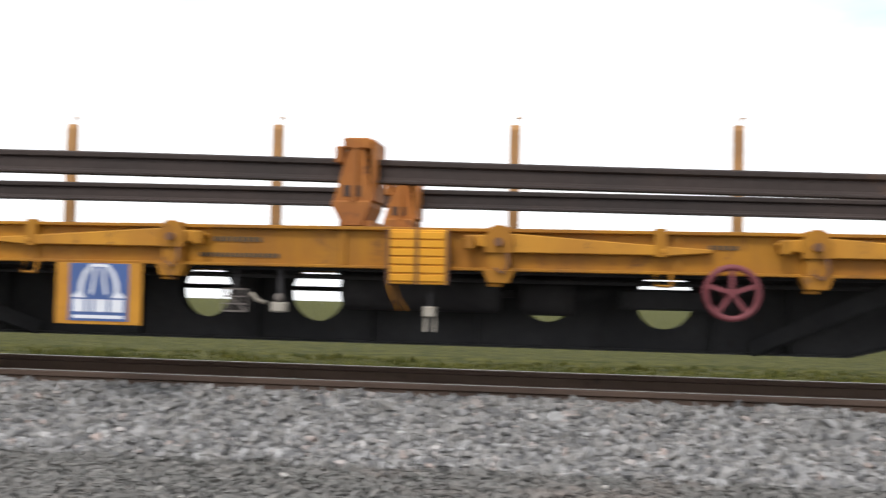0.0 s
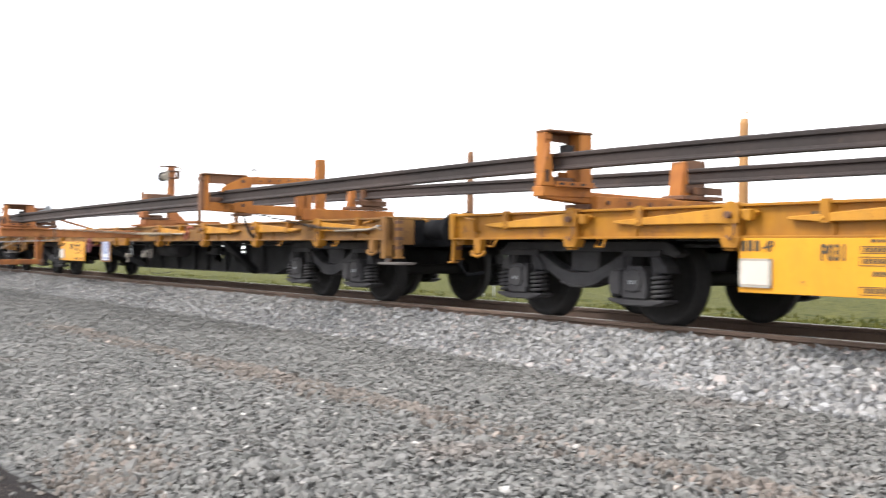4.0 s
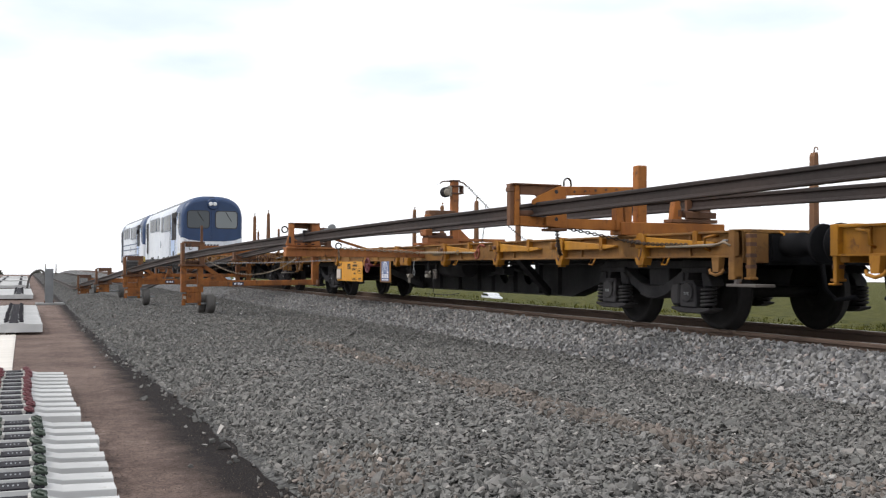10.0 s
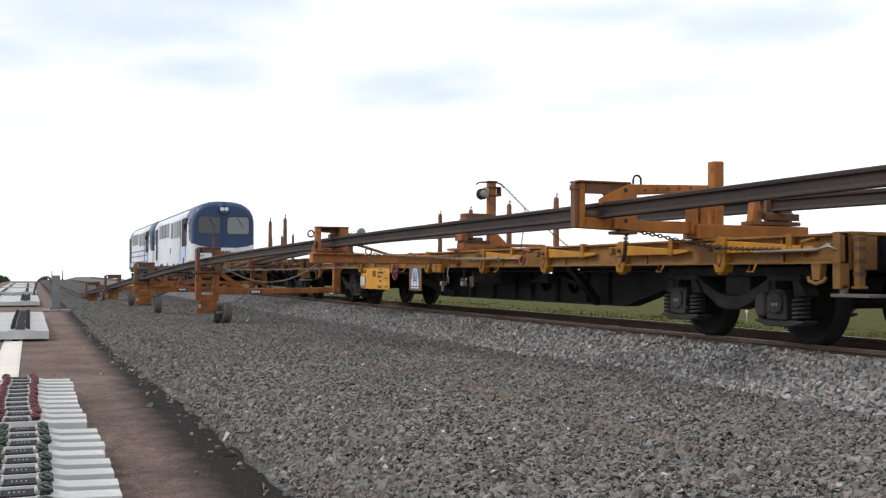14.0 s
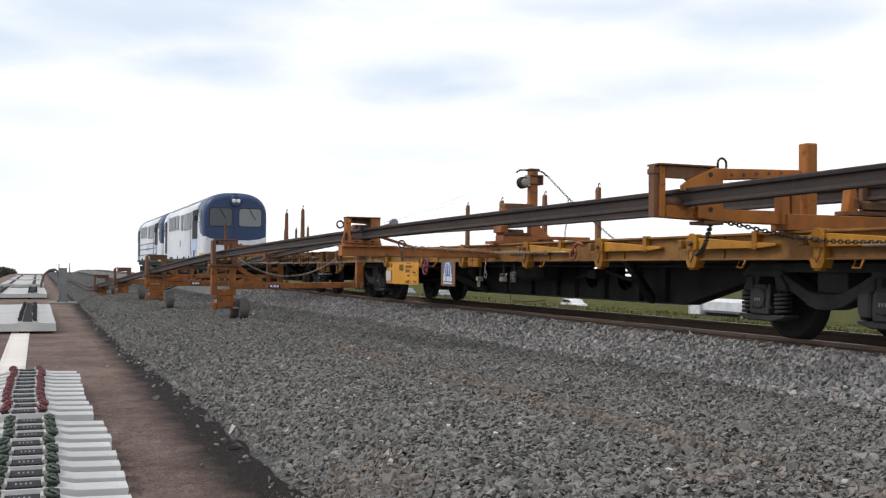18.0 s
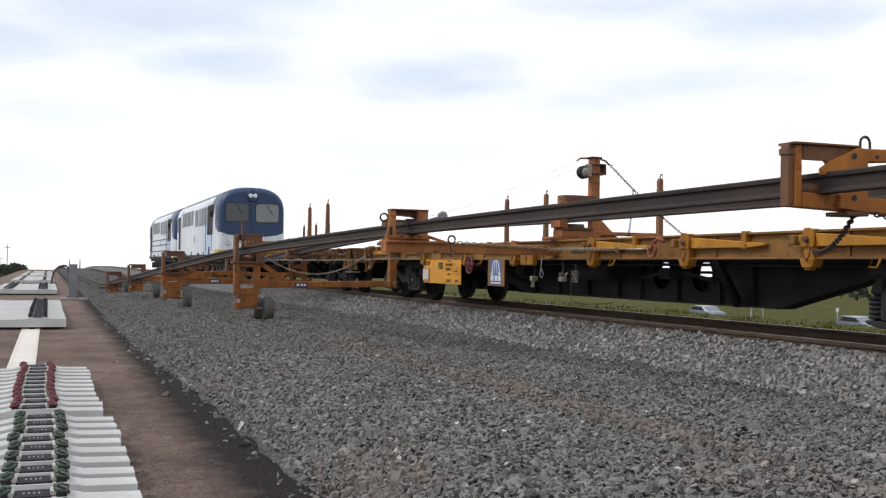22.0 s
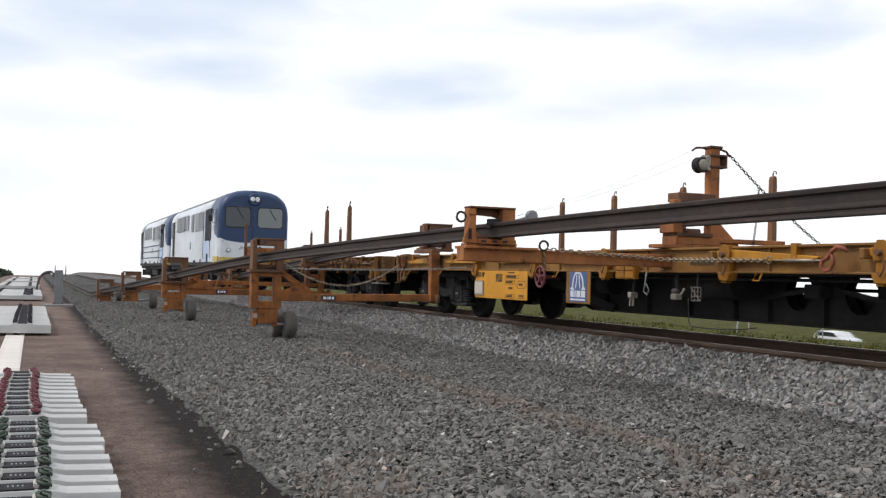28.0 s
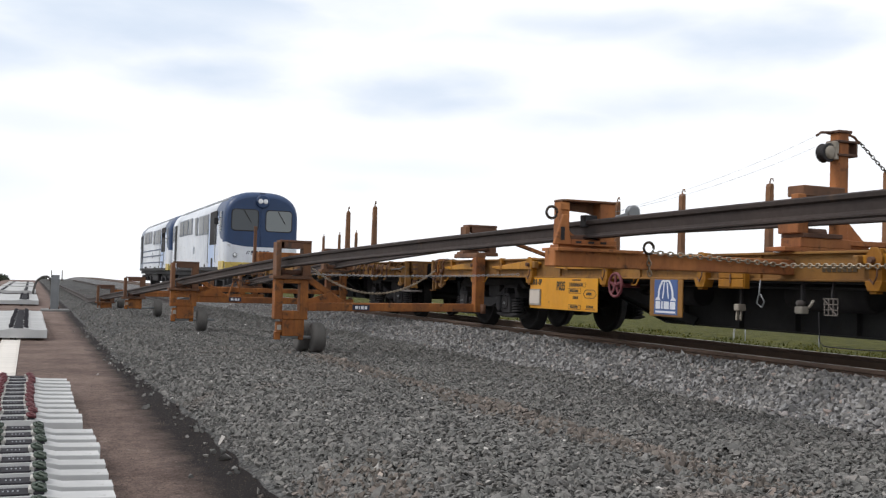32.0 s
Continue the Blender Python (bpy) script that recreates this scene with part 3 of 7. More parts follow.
sheet("ground", [-3000, -1200, -400, -200, -120, -70, -40, -24, -12, -8, -5, -3.4, -1, 1, 4, 8, 11.4, 14, 17, 20, 25, 30, 36, 42, 48, 52, 55, 57,
                 58.2, 62, 66, 70, 75, 85, 100, 130, 180, 250, 400, 1000, 3000],
      [-1500, -400, -150, -60, -30, -12, 0, *range(8, 240, 8), 300, 400, 550, 750, 1000, 1500, 3000], land, GRASS,
      "rough green field with yellowed patches falling away from the railway", "field")
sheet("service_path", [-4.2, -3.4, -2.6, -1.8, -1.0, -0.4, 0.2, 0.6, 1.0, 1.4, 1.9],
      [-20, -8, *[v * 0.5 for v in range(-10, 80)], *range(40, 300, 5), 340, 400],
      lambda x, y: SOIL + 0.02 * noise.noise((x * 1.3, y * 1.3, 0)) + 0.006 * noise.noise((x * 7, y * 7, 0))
      + crest(y) - (0.15 if x < -4 else 0), EARTH, "trodden reddish earth path with a ragged dark strip", "path")

VERGE = ((1.40, SOIL - 0.03), (1.68, SOIL + 0.05), (2.18, BED - 0.02), (2.36, BED))
CROWN = ((7.50, -0.13), (7.65, -0.095), (7.78, -0.13), (7.95, -0.165), (9.25, -0.165), (9.42, -0.13), (9.6, -0.10), (10.1, -0.13), (11.7, -0.9))
NEARBY = VERGE + ((6.66, BED - 0.01), (6.84, BED + 0.03)) + CROWN
FURTHER = VERGE + ((6.90, BED - 0.01), (7.06, BED + 0.03)) + CROWN


def toe(y):
    """How far the foot of the bed draws back towards the near end."""
    return 0.17 * max(0.0, min(1.0, (19 - y) / 8))


def narrowing(y):
    return max(0.0, min(1.0, (y - 7.5) / 5))


def shoulder_foot(y):
    """Where the old pale stone meets the new bed."""
    return 6.74 + 0.22 * narrowing(y) + 0.07 * noise.noise((y * 1.1, 0, 8))


def ridge(y):
    """The line and the fullness of the low ridge of loose stone left along the bed."""
    return 4.22 + 0.10 * noise.noise((0, y * 0.35, 2)), max(0.0, min(1.0, (17 - y) / 5)) * (0.65 + 0.9 * noise.noise((3, y * 0.5, 6)))


def bed_height(x, y):
    u, k = x - (toe(y) if x < 5 else 0) + 0.07 * noise.noise((x * 0.6, y * 0.8, 7)), narrowing(y)
    base = along(NEARBY, u) * (1 - k) + along(FURTHER, u) * k
    at, full = ridge(y)
    base += 0.045 * max(0.0, full) * math.exp(-((x - at) / 0.17) ** 2)
    return base + crest(y) + 0.018 * noise.noise((x * 2.1, y * 2.1, 1)) + 0.008 * noise.noise((x * 7, y * 7, 2)) + (0.035 * noise.noise((x * 1.5, y * 0.13, 9)) if 2.6 < x < 6.2 else 0)


ROWS_Y = [-20, -14, -10, -7, *[v * 0.3 for v in range(-17, 130)], *[39 + v for v in range(1, 30)], *range(72, 300, 6), 330, 380, 420]
sheet("ballast_bed", [1.3, 1.46, 1.58, 1.70, 1.86, 2.02, 2.2, 2.3, *[2.3 + 0.25 * v for v in range(1, 18)], 6.7, 6.85], ROWS_Y, bed_height, BEDFACE,
      "freshly spread bed of grey crushed stone without sleepers", "ballast")
sheet("track_ballast", [6.85, 6.95, 7.05, 7.15, 7.3, 7.45, 7.65, 7.78, 7.95, 8.3, 8.6, 8.9, 9.25, 9.42, 9.6, 10.1, 10.6, 11.1, 11.7], ROWS_Y,
      lambda x, y: bed_height(x, y) + 0.004, PALEFACE, "pale crushed stone shoulder of the running track", "ballast")


def stone_shapes(count, corners):
    """Crushed angular rocks, hulls of a few points: vertices and triangles of each shape."""
    rng = np.random.default_rng(11)
    shapes = []
    for _ in range(count):
        bm = bmesh.new()
        p = rng.normal(size=(corners, 3))
        p = p / np.linalg.norm(p, axis=1, keepdims=True) * rng.uniform(0.52, 0.70, (corners, 1))
        for q in p - p.mean(axis=0):
            bm.verts.new(q)
        bmesh.ops.convex_hull(bm, input=bm.verts[:])
        bmesh.ops.delete(bm, geom=[v for v in bm.verts if not v.link_faces], context="VERTS")
        bmesh.ops.triangulate(bm, faces=bm.faces[:])
        bm.verts.index_update()
        shapes.append((np.array([v.co[:] for v in bm.verts]), np.array([[v.index for v in g.verts] for g in bm.faces])))
        bm.free()
    return shapes


def scatter(name, spots, size, shapes, material, label, category, seed, settled=False):
    """Rocks lying at the spots, joined into one mesh; settled ones lie on their flat side."""
    rng = np.random.default_rng(seed)
    n = len(spots)
    which = rng.integers(0, len(shapes), n)
    q = rng.normal(size=(n, 4))
    if settled:
        half = rng.uniform(0, math.pi, n)
        q = np.stack([np.cos(half), *(rng.normal(0, 0.27, (2, n))), np.sin(half)], -1)
    q /= np.linalg.norm(q, axis=1, keepdims=True)
    w, x, y, z = q.T
    turn = np.stack([1 - 2 * (y * y + z * z), 2 * (x * y - z * w), 2 * (x * z + y * w), 2 * (x * y + z * w), 1 - 2 * (x * x + z * z),
                     2 * (y * z - x * w), 2 * (x * z - y * w), 2 * (y * z + x * w), 1 - 2 * (x * x + y * y)], -1).reshape(n, 3, 3)
    scale = (rng.lognormal(0, 0.28, (n, 1)) * size) * np.array([1.5, 0.97, 0.65] if settled else [1.3, 1.0, 0.8]) * rng.uniform(0.78, 1.22, (n, 3))
    vs, fs, base = [], [], 0
    for k, (v, f) in enumerate(shapes):
        ids = np.nonzero(which == k)[0]
        if not len(ids):
            continue
        p = np.einsum("nij,nvj->nvi", turn[ids], v[None] * scale[ids][:, None, :]) + spots[ids][:, None, :]
        vs.append(p.reshape(-1, 3))
        fs.append((f[None] + (base + np.arange(len(ids)) * len(v))[:, None, None]).reshape(-1, 3))
        base += len(ids) * len(v)
    vs, fs = np.concatenate(vs), np.concatenate(fs)
    me = bpy.data.meshes.new(name)
    me.vertices.add(len(vs))
    me.vertices.foreach_set("co", vs.astype(np.float32).ravel())
    me.loops.add(fs.size)
    me.loops.foreach_set("vertex_index", fs.astype(np.int32).ravel())
    me.polygons.add(len(fs))
    me.polygons.foreach_set("loop_start", np.arange(0, fs.size, 3, dtype=np.int32))
    me.polygons.foreach_set("loop_total", np.full(len(fs), 3, dtype=np.int32))
    me.update(calc_edges=True)
    me.validate()
    me.shade_flat()
    me.materials.append(material)
    return tagged(new(name, me), label, category, kind="stuff")


def spots_in(x0, x1, y0, y1, per_metre, lift, seed, side=0, near=4.0):
    rng = np.random.default_rng(seed)
    n = int((x1 - x0) * (y1 - y0) * per_metre)
    p = np.stack([rng.uniform(x0, x1, n), rng.uniform(y0, y1, n), np.zeros(n)], -1)
    p = p[np.hypot(p[:, 0], p[:, 1]) > near]
    p = p[p[:, 1] > -0.46 * p[:, 0]]
    p = p[[x > 1.56 + toe(y) + 0.07 * noise.noise((y * 2.3, 0, 5)) for x, y, _ in p]]
    if side:
        p = p[[side * (x - shoulder_foot(y)) > 0 for x, y, _ in p]]
    p[:, 2] = [bed_height(x, y) for x, y, _ in p] + rng.uniform(-0.4, 1.0, len(p)) * lift
    return p


BLOCKS, ROCKS, CHIPS, SHARDS, GRIT = stone_shapes(24, 13), stone_shapes(24, 9), stone_shapes(20, 8), stone_shapes(20, 6), stone_shapes(8, 5)
BEDLABEL, SIDELABEL = "loose grey crushed stones of the new bed", "pale angular stones on the shoulder of the running track"
scatter("ballast_stones", spots_in(1.56, 7.1, -2.4, 8.0, 1380, 0.028, 1, -1), 0.030, ROCKS, STONE, BEDLABEL, "gravel", 1, True)
scatter("ballast_stones", spots_in(1.56, 7.1, 8.0, 14, 1220, 0.026, 2, -1), 0.0285, CHIPS, STONE, BEDLABEL, "gravel", 2, True)
scatter("ballast_stones", spots_in(1.56, 7.1, 14, 24, 780, 0.024, 3, -1), 0.0275, SHARDS, STONE, BEDLABEL, "gravel", 12, True)
scatter("ballast_stones", np.concatenate([spots_in(1.56, 7.1, 24, 46, 170, 0.022, 13, -1), spots_in(1.56, 7.1, 46, 80, 50, 0.02, 14, -1)]), 0.031, SHARDS, STONE, BEDLABEL, "gravel", 13, True)
scatter("ballast_stones", spots_in(6.6, 7.78, -2.6, 9, 1000, 0.03, 4, 1), 0.043, BLOCKS, PALESTONE, SIDELABEL, "gravel", 3)
scatter("ballast_stones", spots_in(6.6, 7.78, 9, 20, 980, 0.030, 5, 1), 0.0385, ROCKS, PALESTONE, SIDELABEL, "gravel", 4)
scatter("ballast_stones", spots_in(6.6, 7.78, 20, 40, 560, 0.028, 15, 1), 0.035, CHIPS, PALESTONE, SIDELABEL, "gravel", 14)
scatter("ballast_stones", spots_in(7.95, 9.25, 0, 30, 50, 0.01, 6), 0.034, CHIPS, PALESTONE, SIDELABEL, "gravel", 5)


def ridge_spots(count, seed):
    rng = np.random.default_rng(seed)
    out = []
    for y, away, keep in zip(rng.uniform(2.5, 17, count), rng.normal(0, 0.13, count), rng.random(count)):
        at, full = ridge(y)
        if keep < full:
            out.append((at + away, y, bed_height(at + away, y) + rng.uniform(0.0, 0.035)))
    return np.array(out)


def edge_spots(count, seed):
    """Loose stones heaped along the near edge of the bed."""
    rng = np.random.default_rng(seed)
    y = 3.6 + rng.exponential(6.0, count)
    x = 1.66 + np.array([toe(v) for v in y]) + np.abs(rng.normal(0, 0.33, count))
    return np.stack([x, y, [bed_height(u, v) + 0.018 for u, v in zip(x, y)]], -1)


def heap_spots(count, seed):
    rng = np.random.default_rng(seed)
    x, y = rng.normal(2.0, 0.17, count), rng.normal(6.35, 0.42, count)
    return np.stack([x, y, [bed_height(u, v) + 0.028 for u, v in zip(x, y)]], -1)


scatter("ballast_stones", np.concatenate([ridge_spots(7000, 31), heap_spots(420, 33)]), 0.037, ROCKS, TURNEDSTONE, "brownish loose stones turned up along the bed", "gravel", 21)
scatter("ballast_stones", edge_spots(4600, 32), 0.038, ROCKS, STONE, "coarse loose stones heaped along the edge of the bed", "gravel", 22)


def stray_spots(count, seed):
    rng = np.random.default_rng(seed)
    y = rng.uniform(4.0, 30, count)
    x = 1.62 + np.array([toe(v) for v in y]) - rng.exponential(0.10, count)
    return np.stack([x, y, np.full(count, SOIL + 0.012)], -1)


def grit_spots(count, seed):
    rng = np.random.default_rng(seed)
    y = 4.2 + rng.exponential(7.0, count)
    x = rng.uniform(0.0, 1.75, count)
    return np.stack([x, y, np.full(count, SOIL + 0.004) + 0.012 * np.array([noise.noise((u * 1.3, v * 1.3, 0)) for u, v in zip(x, y)])], -1)


scatter("path_grit", grit_spots(22000, 9), 0.0055, GRIT, PEBBLE, "fine grit and pebbles strewn over the path", "gravel", 16)
scatter("stray_stones", stray_spots(620, 5), 0.04, ROCKS, STONE, "stray stones rolled off the foot of the ballast", "gravel", 6)


def tufts(count, seed):
    """Uneven tufts of grass and weeds, thicker in clumps: bent blades, joined."""
    rng = np.random.default_rng(seed)
    x, round_about = 17.5 * np.exp(rng.uniform(0, 1.2, count)), np.radians(rng.uniform(9, 112, count))
    y = x / np.tan(round_about)
    verts, faces = [], []
    for u, v in zip(x, y):
        clump = 0.7 * noise.noise((u * 0.35, v * 0.35, 4)) + 0.7 * noise.noise((u * 1.3, v * 1.3, 9))
        if clump < rng.uniform(-0.25, 0.10) or rng.random() > (u - 17.5) / 9:
            continue
        z = land(u, v) - 0.01
        tall = rng.uniform(0.08, 0.24) * (0.6 + 2.6 * max(0.0, clump)) * (1.7 if rng.random() < 0.04 else 1) * max(0.25, min(1.0, 0.25 + (u - 17.5) / 22))
        for _ in range(3):
            a, lean = rng.uniform(0, 6.28), rng.uniform(0.1, 0.8) * tall
            c, s, w = math.cos(a), math.sin(a), rng.uniform(0.02, 0.05) * (0.7 + u * 0.02)
            k = len(verts)
            verts += [(u - s * w, v + c * w, z), (u + s * w, v - c * w, z), (u + c * lean, v + s * lean, z + tall)]
            faces.append((k, k + 1, k + 2))
    me = bpy.data.meshes.new("grass_tufts")
    me.from_pydata(verts, [], faces)
    me.materials.append(BLADES)
    return tagged(new("grass_tufts", me), "tufts of rough grass on the field beside the track", "grass", kind="stuff")


tufts(64000, 21)

# the running track: rails on half-buried concrete sleepers
track = thing("running_track", (MID, 0, 0), "rusty steel railway track on buried concrete sleepers", "railway track", kind="structure")
for x in (-0.75, 0.75):
    bm = rail_mesh(fresh(), [(x, y, -0.172 + crest(y)) for y in (-40, 0, 40, 120, 165, 180, 200, 230, 270, 320, 380)])
    rail = part("rail", bm, RUNNING, track)
    part("railhead", box(fresh(), x - 0.024, x + 0.024, -40, 165, -0.003, 0.0015), SHINE, rail, "dull polished running surface")
bm = fresh()
box(bm, -1.08, 1.08, -0.13, 0.13, -0.40, -0.176)
soften(bm, 0.02)
first = part("sleeper", bm, CONCRETE, track)
clip = fresh()
for x in (-0.75, 0.75):
    for s in (-1, 1):
        box(clip, x + s * 0.12 - 0.05, x + s * 0.12 + 0.05, -0.07, 0.07, -0.176, -0.135)
soften(clip, 0.012)
clips = part("rail_fastening", clip, RUSTY, first)
first.location.y = -9
for i in range(1, 75):
    ob = new("sleeper", first.data)
    ob.parent, ob.location.y = track, -9 + 0.6 * i
    oc = new("rail_fastening", clips.data)
    oc.parent = ob

# ------------------------------------------------------------------ the wagons (local x = 0 is the track's middle)
A_MID, B_MID, C_MID = 1.68, 22.40, 43.10
# where the stakes turn on the sill of the leading wagon, the second and the third
LEADING = (-7.75, -5.45, -3.18, -1.10, 1.23, 3.36, 5.33, 7.32)
SECOND = (-8.08, -6.02, -3.90, -1.65, 0.93, 3.05, 5.24, 7.35)
THIRD = (-7.75, -5.45, -3.18, -1.06, 1.27, 3.45, 5.57, 7.6)
AXLE = 7.68


def girder(bm, x, holes):
    """One web of the fish-bellied centre girder, with round lightening holes."""
    t = 0.012
    belly = [(-6.6, 0.80), (-5.35, 0.68), (-3.75, 0.28), (3.75, 0.28), (5.35, 0.68), (6.6, 0.80)]
    marks = sorted({-6.6, -5.35, 6.6, 5.35, -3.75, 3.75, *[h + d for h, _ in holes for d in (-0.32, 0.32)]})
    for a, b in zip(marks, marks[1:]):
        hole = [r for h, r in holes if a - 1e-6 <= h - 0.32 and h + 0.32 <= b + 1e-6]
        za, zb = along(belly, a), along(belly, b)
        if not hole:
            prism(bm, [(a, za), (b, zb), (b, 1.05), (a, 1.05)], "x", x - t / 2, x + t / 2)
            continue
        c, r, n = (a + b) / 2, hole[0], 24
        for u0, u1 in ((a, a + 0.16), (b - 0.16, b)):
            box(bm, x - t / 4, x + t / 4, u0, u1, 0.272, 0.36)
            box(bm, x - t / 4, x + t / 4, u0, u1, 0.98, 1.05)
        rings = []
        for w in (x - t / 2, x + t / 2):
            inner, outer = [], []
            for k in range(n):
                u, v = math.cos(2 * math.pi * k / n), math.sin(2 * math.pi * k / n)
                f = 1 / max(abs(u) / 0.32, abs(v) / (0.385 if v > 0 else 0.395))
                inner.append(bm.verts.new((w, c + u * r, 0.672 + v * r)))
                outer.append(bm.verts.new((w, c + u * f, 0.672 + v * f)))
            rings.append((inner, outer))
        for k in range(n):
            j = (k + 1) % n
            (i0, o0), (i1, o1) = rings
            bm.faces.new((i0[k], i0[j], o0[j], o0[k]))
            bm.faces.new((i1[j], i1[k], o1[k], o1[j]))
            bm.faces.new((i0[j], i0[k], i1[k], i1[j]))
    bmesh.ops.remove_doubles(bm, verts=bm.verts[:], dist=0.0005)
    return bm


def stake_bar(bm, y, nose, near):
    """A swing-down stake: folded along the sill on the near side, or standing on the far side."""
    if near:
        s, x = nose, -1.535
        prism(bm, [(y - s * 0.26, 1.075), (y - s * 0.2, 1.10), (y + s * 0.12, 1.115), (y + s * 1.15, 1.045), (y + s * 1.42, 1.03), (y + s * 1.42, 1.005),
                   (y + s * 1.15, 0.985), (y + s * 0.1, 0.985), (y - s * 0.2, 1.035)], "x", x - 0.03, x + 0.03)
        rod(bm, (x - 0.05, y, 1.05), (x + 0.04, y, 1.05), 0.035, 10)
        rod(bm, (x - 0.045, y + s * 1.1, 1.015), (x + 0.02, y + s * 1.1, 1.015), 0.018, 8)
    else:
        x = 1.22
        prism(bm, [(x - 0.046, 1.1), (x + 0.046, 1.1), (x + 0.036, 2.25), (x + 0.026, 2.30), (x - 0.02, 2.30), (x - 0.036, 2.25)], "y", y - 0.05, y + 0.05)
        tube(bm, [(x, y, 2.27), (x, y, 2.33), (x, y - 0.02, 2.37), (x, y - 0.06, 2.37), (x, y - 0.075, 2.33)], 0.011, 6)
    return bm


def build_wagon(mid, paint=YELLOW, trim=YELLOW, sill=YELLOW):
    w = thing("flat_wagon", (MID, mid, 0), "yellow bogie flat wagon with folded side stakes and sooty underframe", "railway wagon", "wagons of the rail train")
    lo, hi = -9.85, 9.45
    # sills: a channel along each side
    for s in (-1, 1):
        bm = fresh()
        x = s * 1.45
        box(bm, min(x, x + s * 0.05), max(x, x + s * 0.05), lo, hi, 0.875, 1.135)
        box(bm, min(x, x + s * 0.10), max(x, x + s * 0.10), lo, hi, 1.125, 1.15)
        box(bm, min(x, x + s * 0.10), max(x, x + s * 0.10), lo, hi, 0.858, 0.88)
        for y in (-9.0, -6.5, -4.4, -2.3, 0.0, 2.3, 4.4, 6.5, 9.0):
            box(bm, min(x, x + s * 0.075), max(x, x + s * 0.075), y - 0.02, y + 0.02, 0.88, 1.125)
        part("side_sill", soften(bm, 0.004), sill, w, "yellow painted channel sill, chipped and rust-streaked")
    for s in (-1, 1):
        half = hi if s > 0 else -lo
        bm = fresh()
        box(bm, -1.44, -1.10, min(s * half, s * (half - 0.12)), max(s * half, s * (half - 0.12)), 0.80, 1.15)
        part("end_sill", soften(bm, 0.006), trim, w)
        bm = box(fresh(), -1.10, 1.44, min(s * half, s * (half - 0.12)), max(s * half, s * (half - 0.12)), 0.78, 1.12)
        part("end_beam", soften(bm, 0.006), SOOT, w, "oily black headstock")
        bm = box(fresh(), -1.44, 1.44, min(s * (half + 0.01), s * (half - 0.2)), max(s * (half + 0.01), s * (half - 0.2)), 1.125, 1.165)
        part("end_capping", soften(bm, 0.006), trim, w)
        for x in (-0.95, -0.45):
            bm = tube(fresh(), [(x, s * (half + 0.0), 1.14), (x, s * (half + 0.07), 1.12), (x, s * (half + 0.07), 1.02), (x + 0.22, s * (half + 0.07), 1.02), (x + 0.22, s * (half + 0.07), 1.12), (x + 0.22, s * half, 1.14)], 0.013, 6)
            part("grab_rail", bm, paint, w)
        y = s * (half - (0.57 if s > 0 else 0.30))
        bm = prism(fresh(), [(y - 0.07, 0.86), (y + 0.07, 0.86), (y + 0.05, 0.70), (y - 0.05, 0.70)], "x", -1.58, -1.50)
        tube(bm, [(-1.56, y - 0.12, 0.73), (-1.57, y - 0.10, 0.69), (-1.57, y, 0.665), (-1.57, y + 0.10, 0.69), (-1.56, y + 0.12, 0.73)], 0.02, 6)
        part("rope_hook", soften(bm, 0.004), trim, w)
        bm = tube(fresh(), [(-1.50, s * (half - 0.5), 0.94), (-1.57, s * (half - 0.5), 0.96), (-1.57, s * (half - 0.5), 1.08), (-1.57, s * (half - 0.35), 1.10), (-1.50, s * (half - 0.35), 1.10)], 0.016, 6)
        part("grab_rail", bm, paint, w)
        for x in (-0.875, 0.875):
            bm = fresh()
            y0, y1 = s * half, s * (half + 0.62)
            lathe(bm, [(y0, 0.13), (y0 + s * 0.3, 0.13), (y0 + s * 0.31, 0.095), (y0 + s * 0.57, 0.09), (y0 + s * 0.58, 0.215), (y1, 0.205)], "y", 20, (x, 0, 1.0))
            box(bm, x - 0.2, x + 0.2, min(y0, y0 + s * 0.04), max(y0, y0 + s * 0.04), 0.82, 1.11)
            part("buffer", bm, SOOT, w, "black round buffer")
        bm = fresh()
        rod(bm, (0, s * (half - 0.1), 0.98), (0, s * (half + 0.35), 0.96), 0.05, 10)
        tube(bm, [(0, s * (half + 0.3), 0.96), (0.07, s * (half + 0.42), 0.9), (0.07, s * (half + 0.6), 0.82), (-0.07, s * (half + 0.6), 0.82), (-0.07, s * (half + 0.42), 0.9)], 0.025, 8, True)
        part("coupling", bm, GRIME, w)
        for x in (-0.45, 0.45):
            bm = tube(fresh(), [(x, s * half, 0.85), (x, s * (half + 0.10), 0.78), (x, s * (half + 0.14), 0.52), (x * 0.9, s * (half + 0.26), 0.40), (x * 0.8, s * (half + 0.5), 0.44)], 0.026, 8)
            part("brake_hose", bm, SOOT, w)
        # corner post, hose rack, step and handrail on the near corner
        bm = fresh()
        box(bm, -1.56, -1.44, min(s * half, s * (half - 0.10)), max(s * half, s * (half - 0.10)), 0.62 if s < 0 else 0.86, 1.16)
        if s > 0:
            box(bm, -1.53, -1.49, half - 0.05, half - 0.01, 0.60, 0.86)
            box(bm, -1.56, -1.46, half - 0.06, half + 0.03, 0.585, 0.605)
        part("corner_post", soften(bm, 0.006), trim, w)
        bm = box(fresh(), -1.43, -1.35, s * (half + 0.07) - 0.035, s * (half + 0.07) + 0.035, 0.64, 1.12)
        box(bm, -1.45, -1.33, s * (half + 0.07) - 0.05, s * (half + 0.07) + 0.05, 0.62, 0.645)
        bracket = part("lamp_bracket", soften(bm, 0.006), trim, w)
        for z in (0.74, 0.86, 0.98, 1.07):
            part("bracket_band", box(fresh(), -1.434, -1.346, s * (half + 0.07) - 0.039, s * (half + 0.07) + 0.039, z, z + 0.04), RUSTY, bracket)
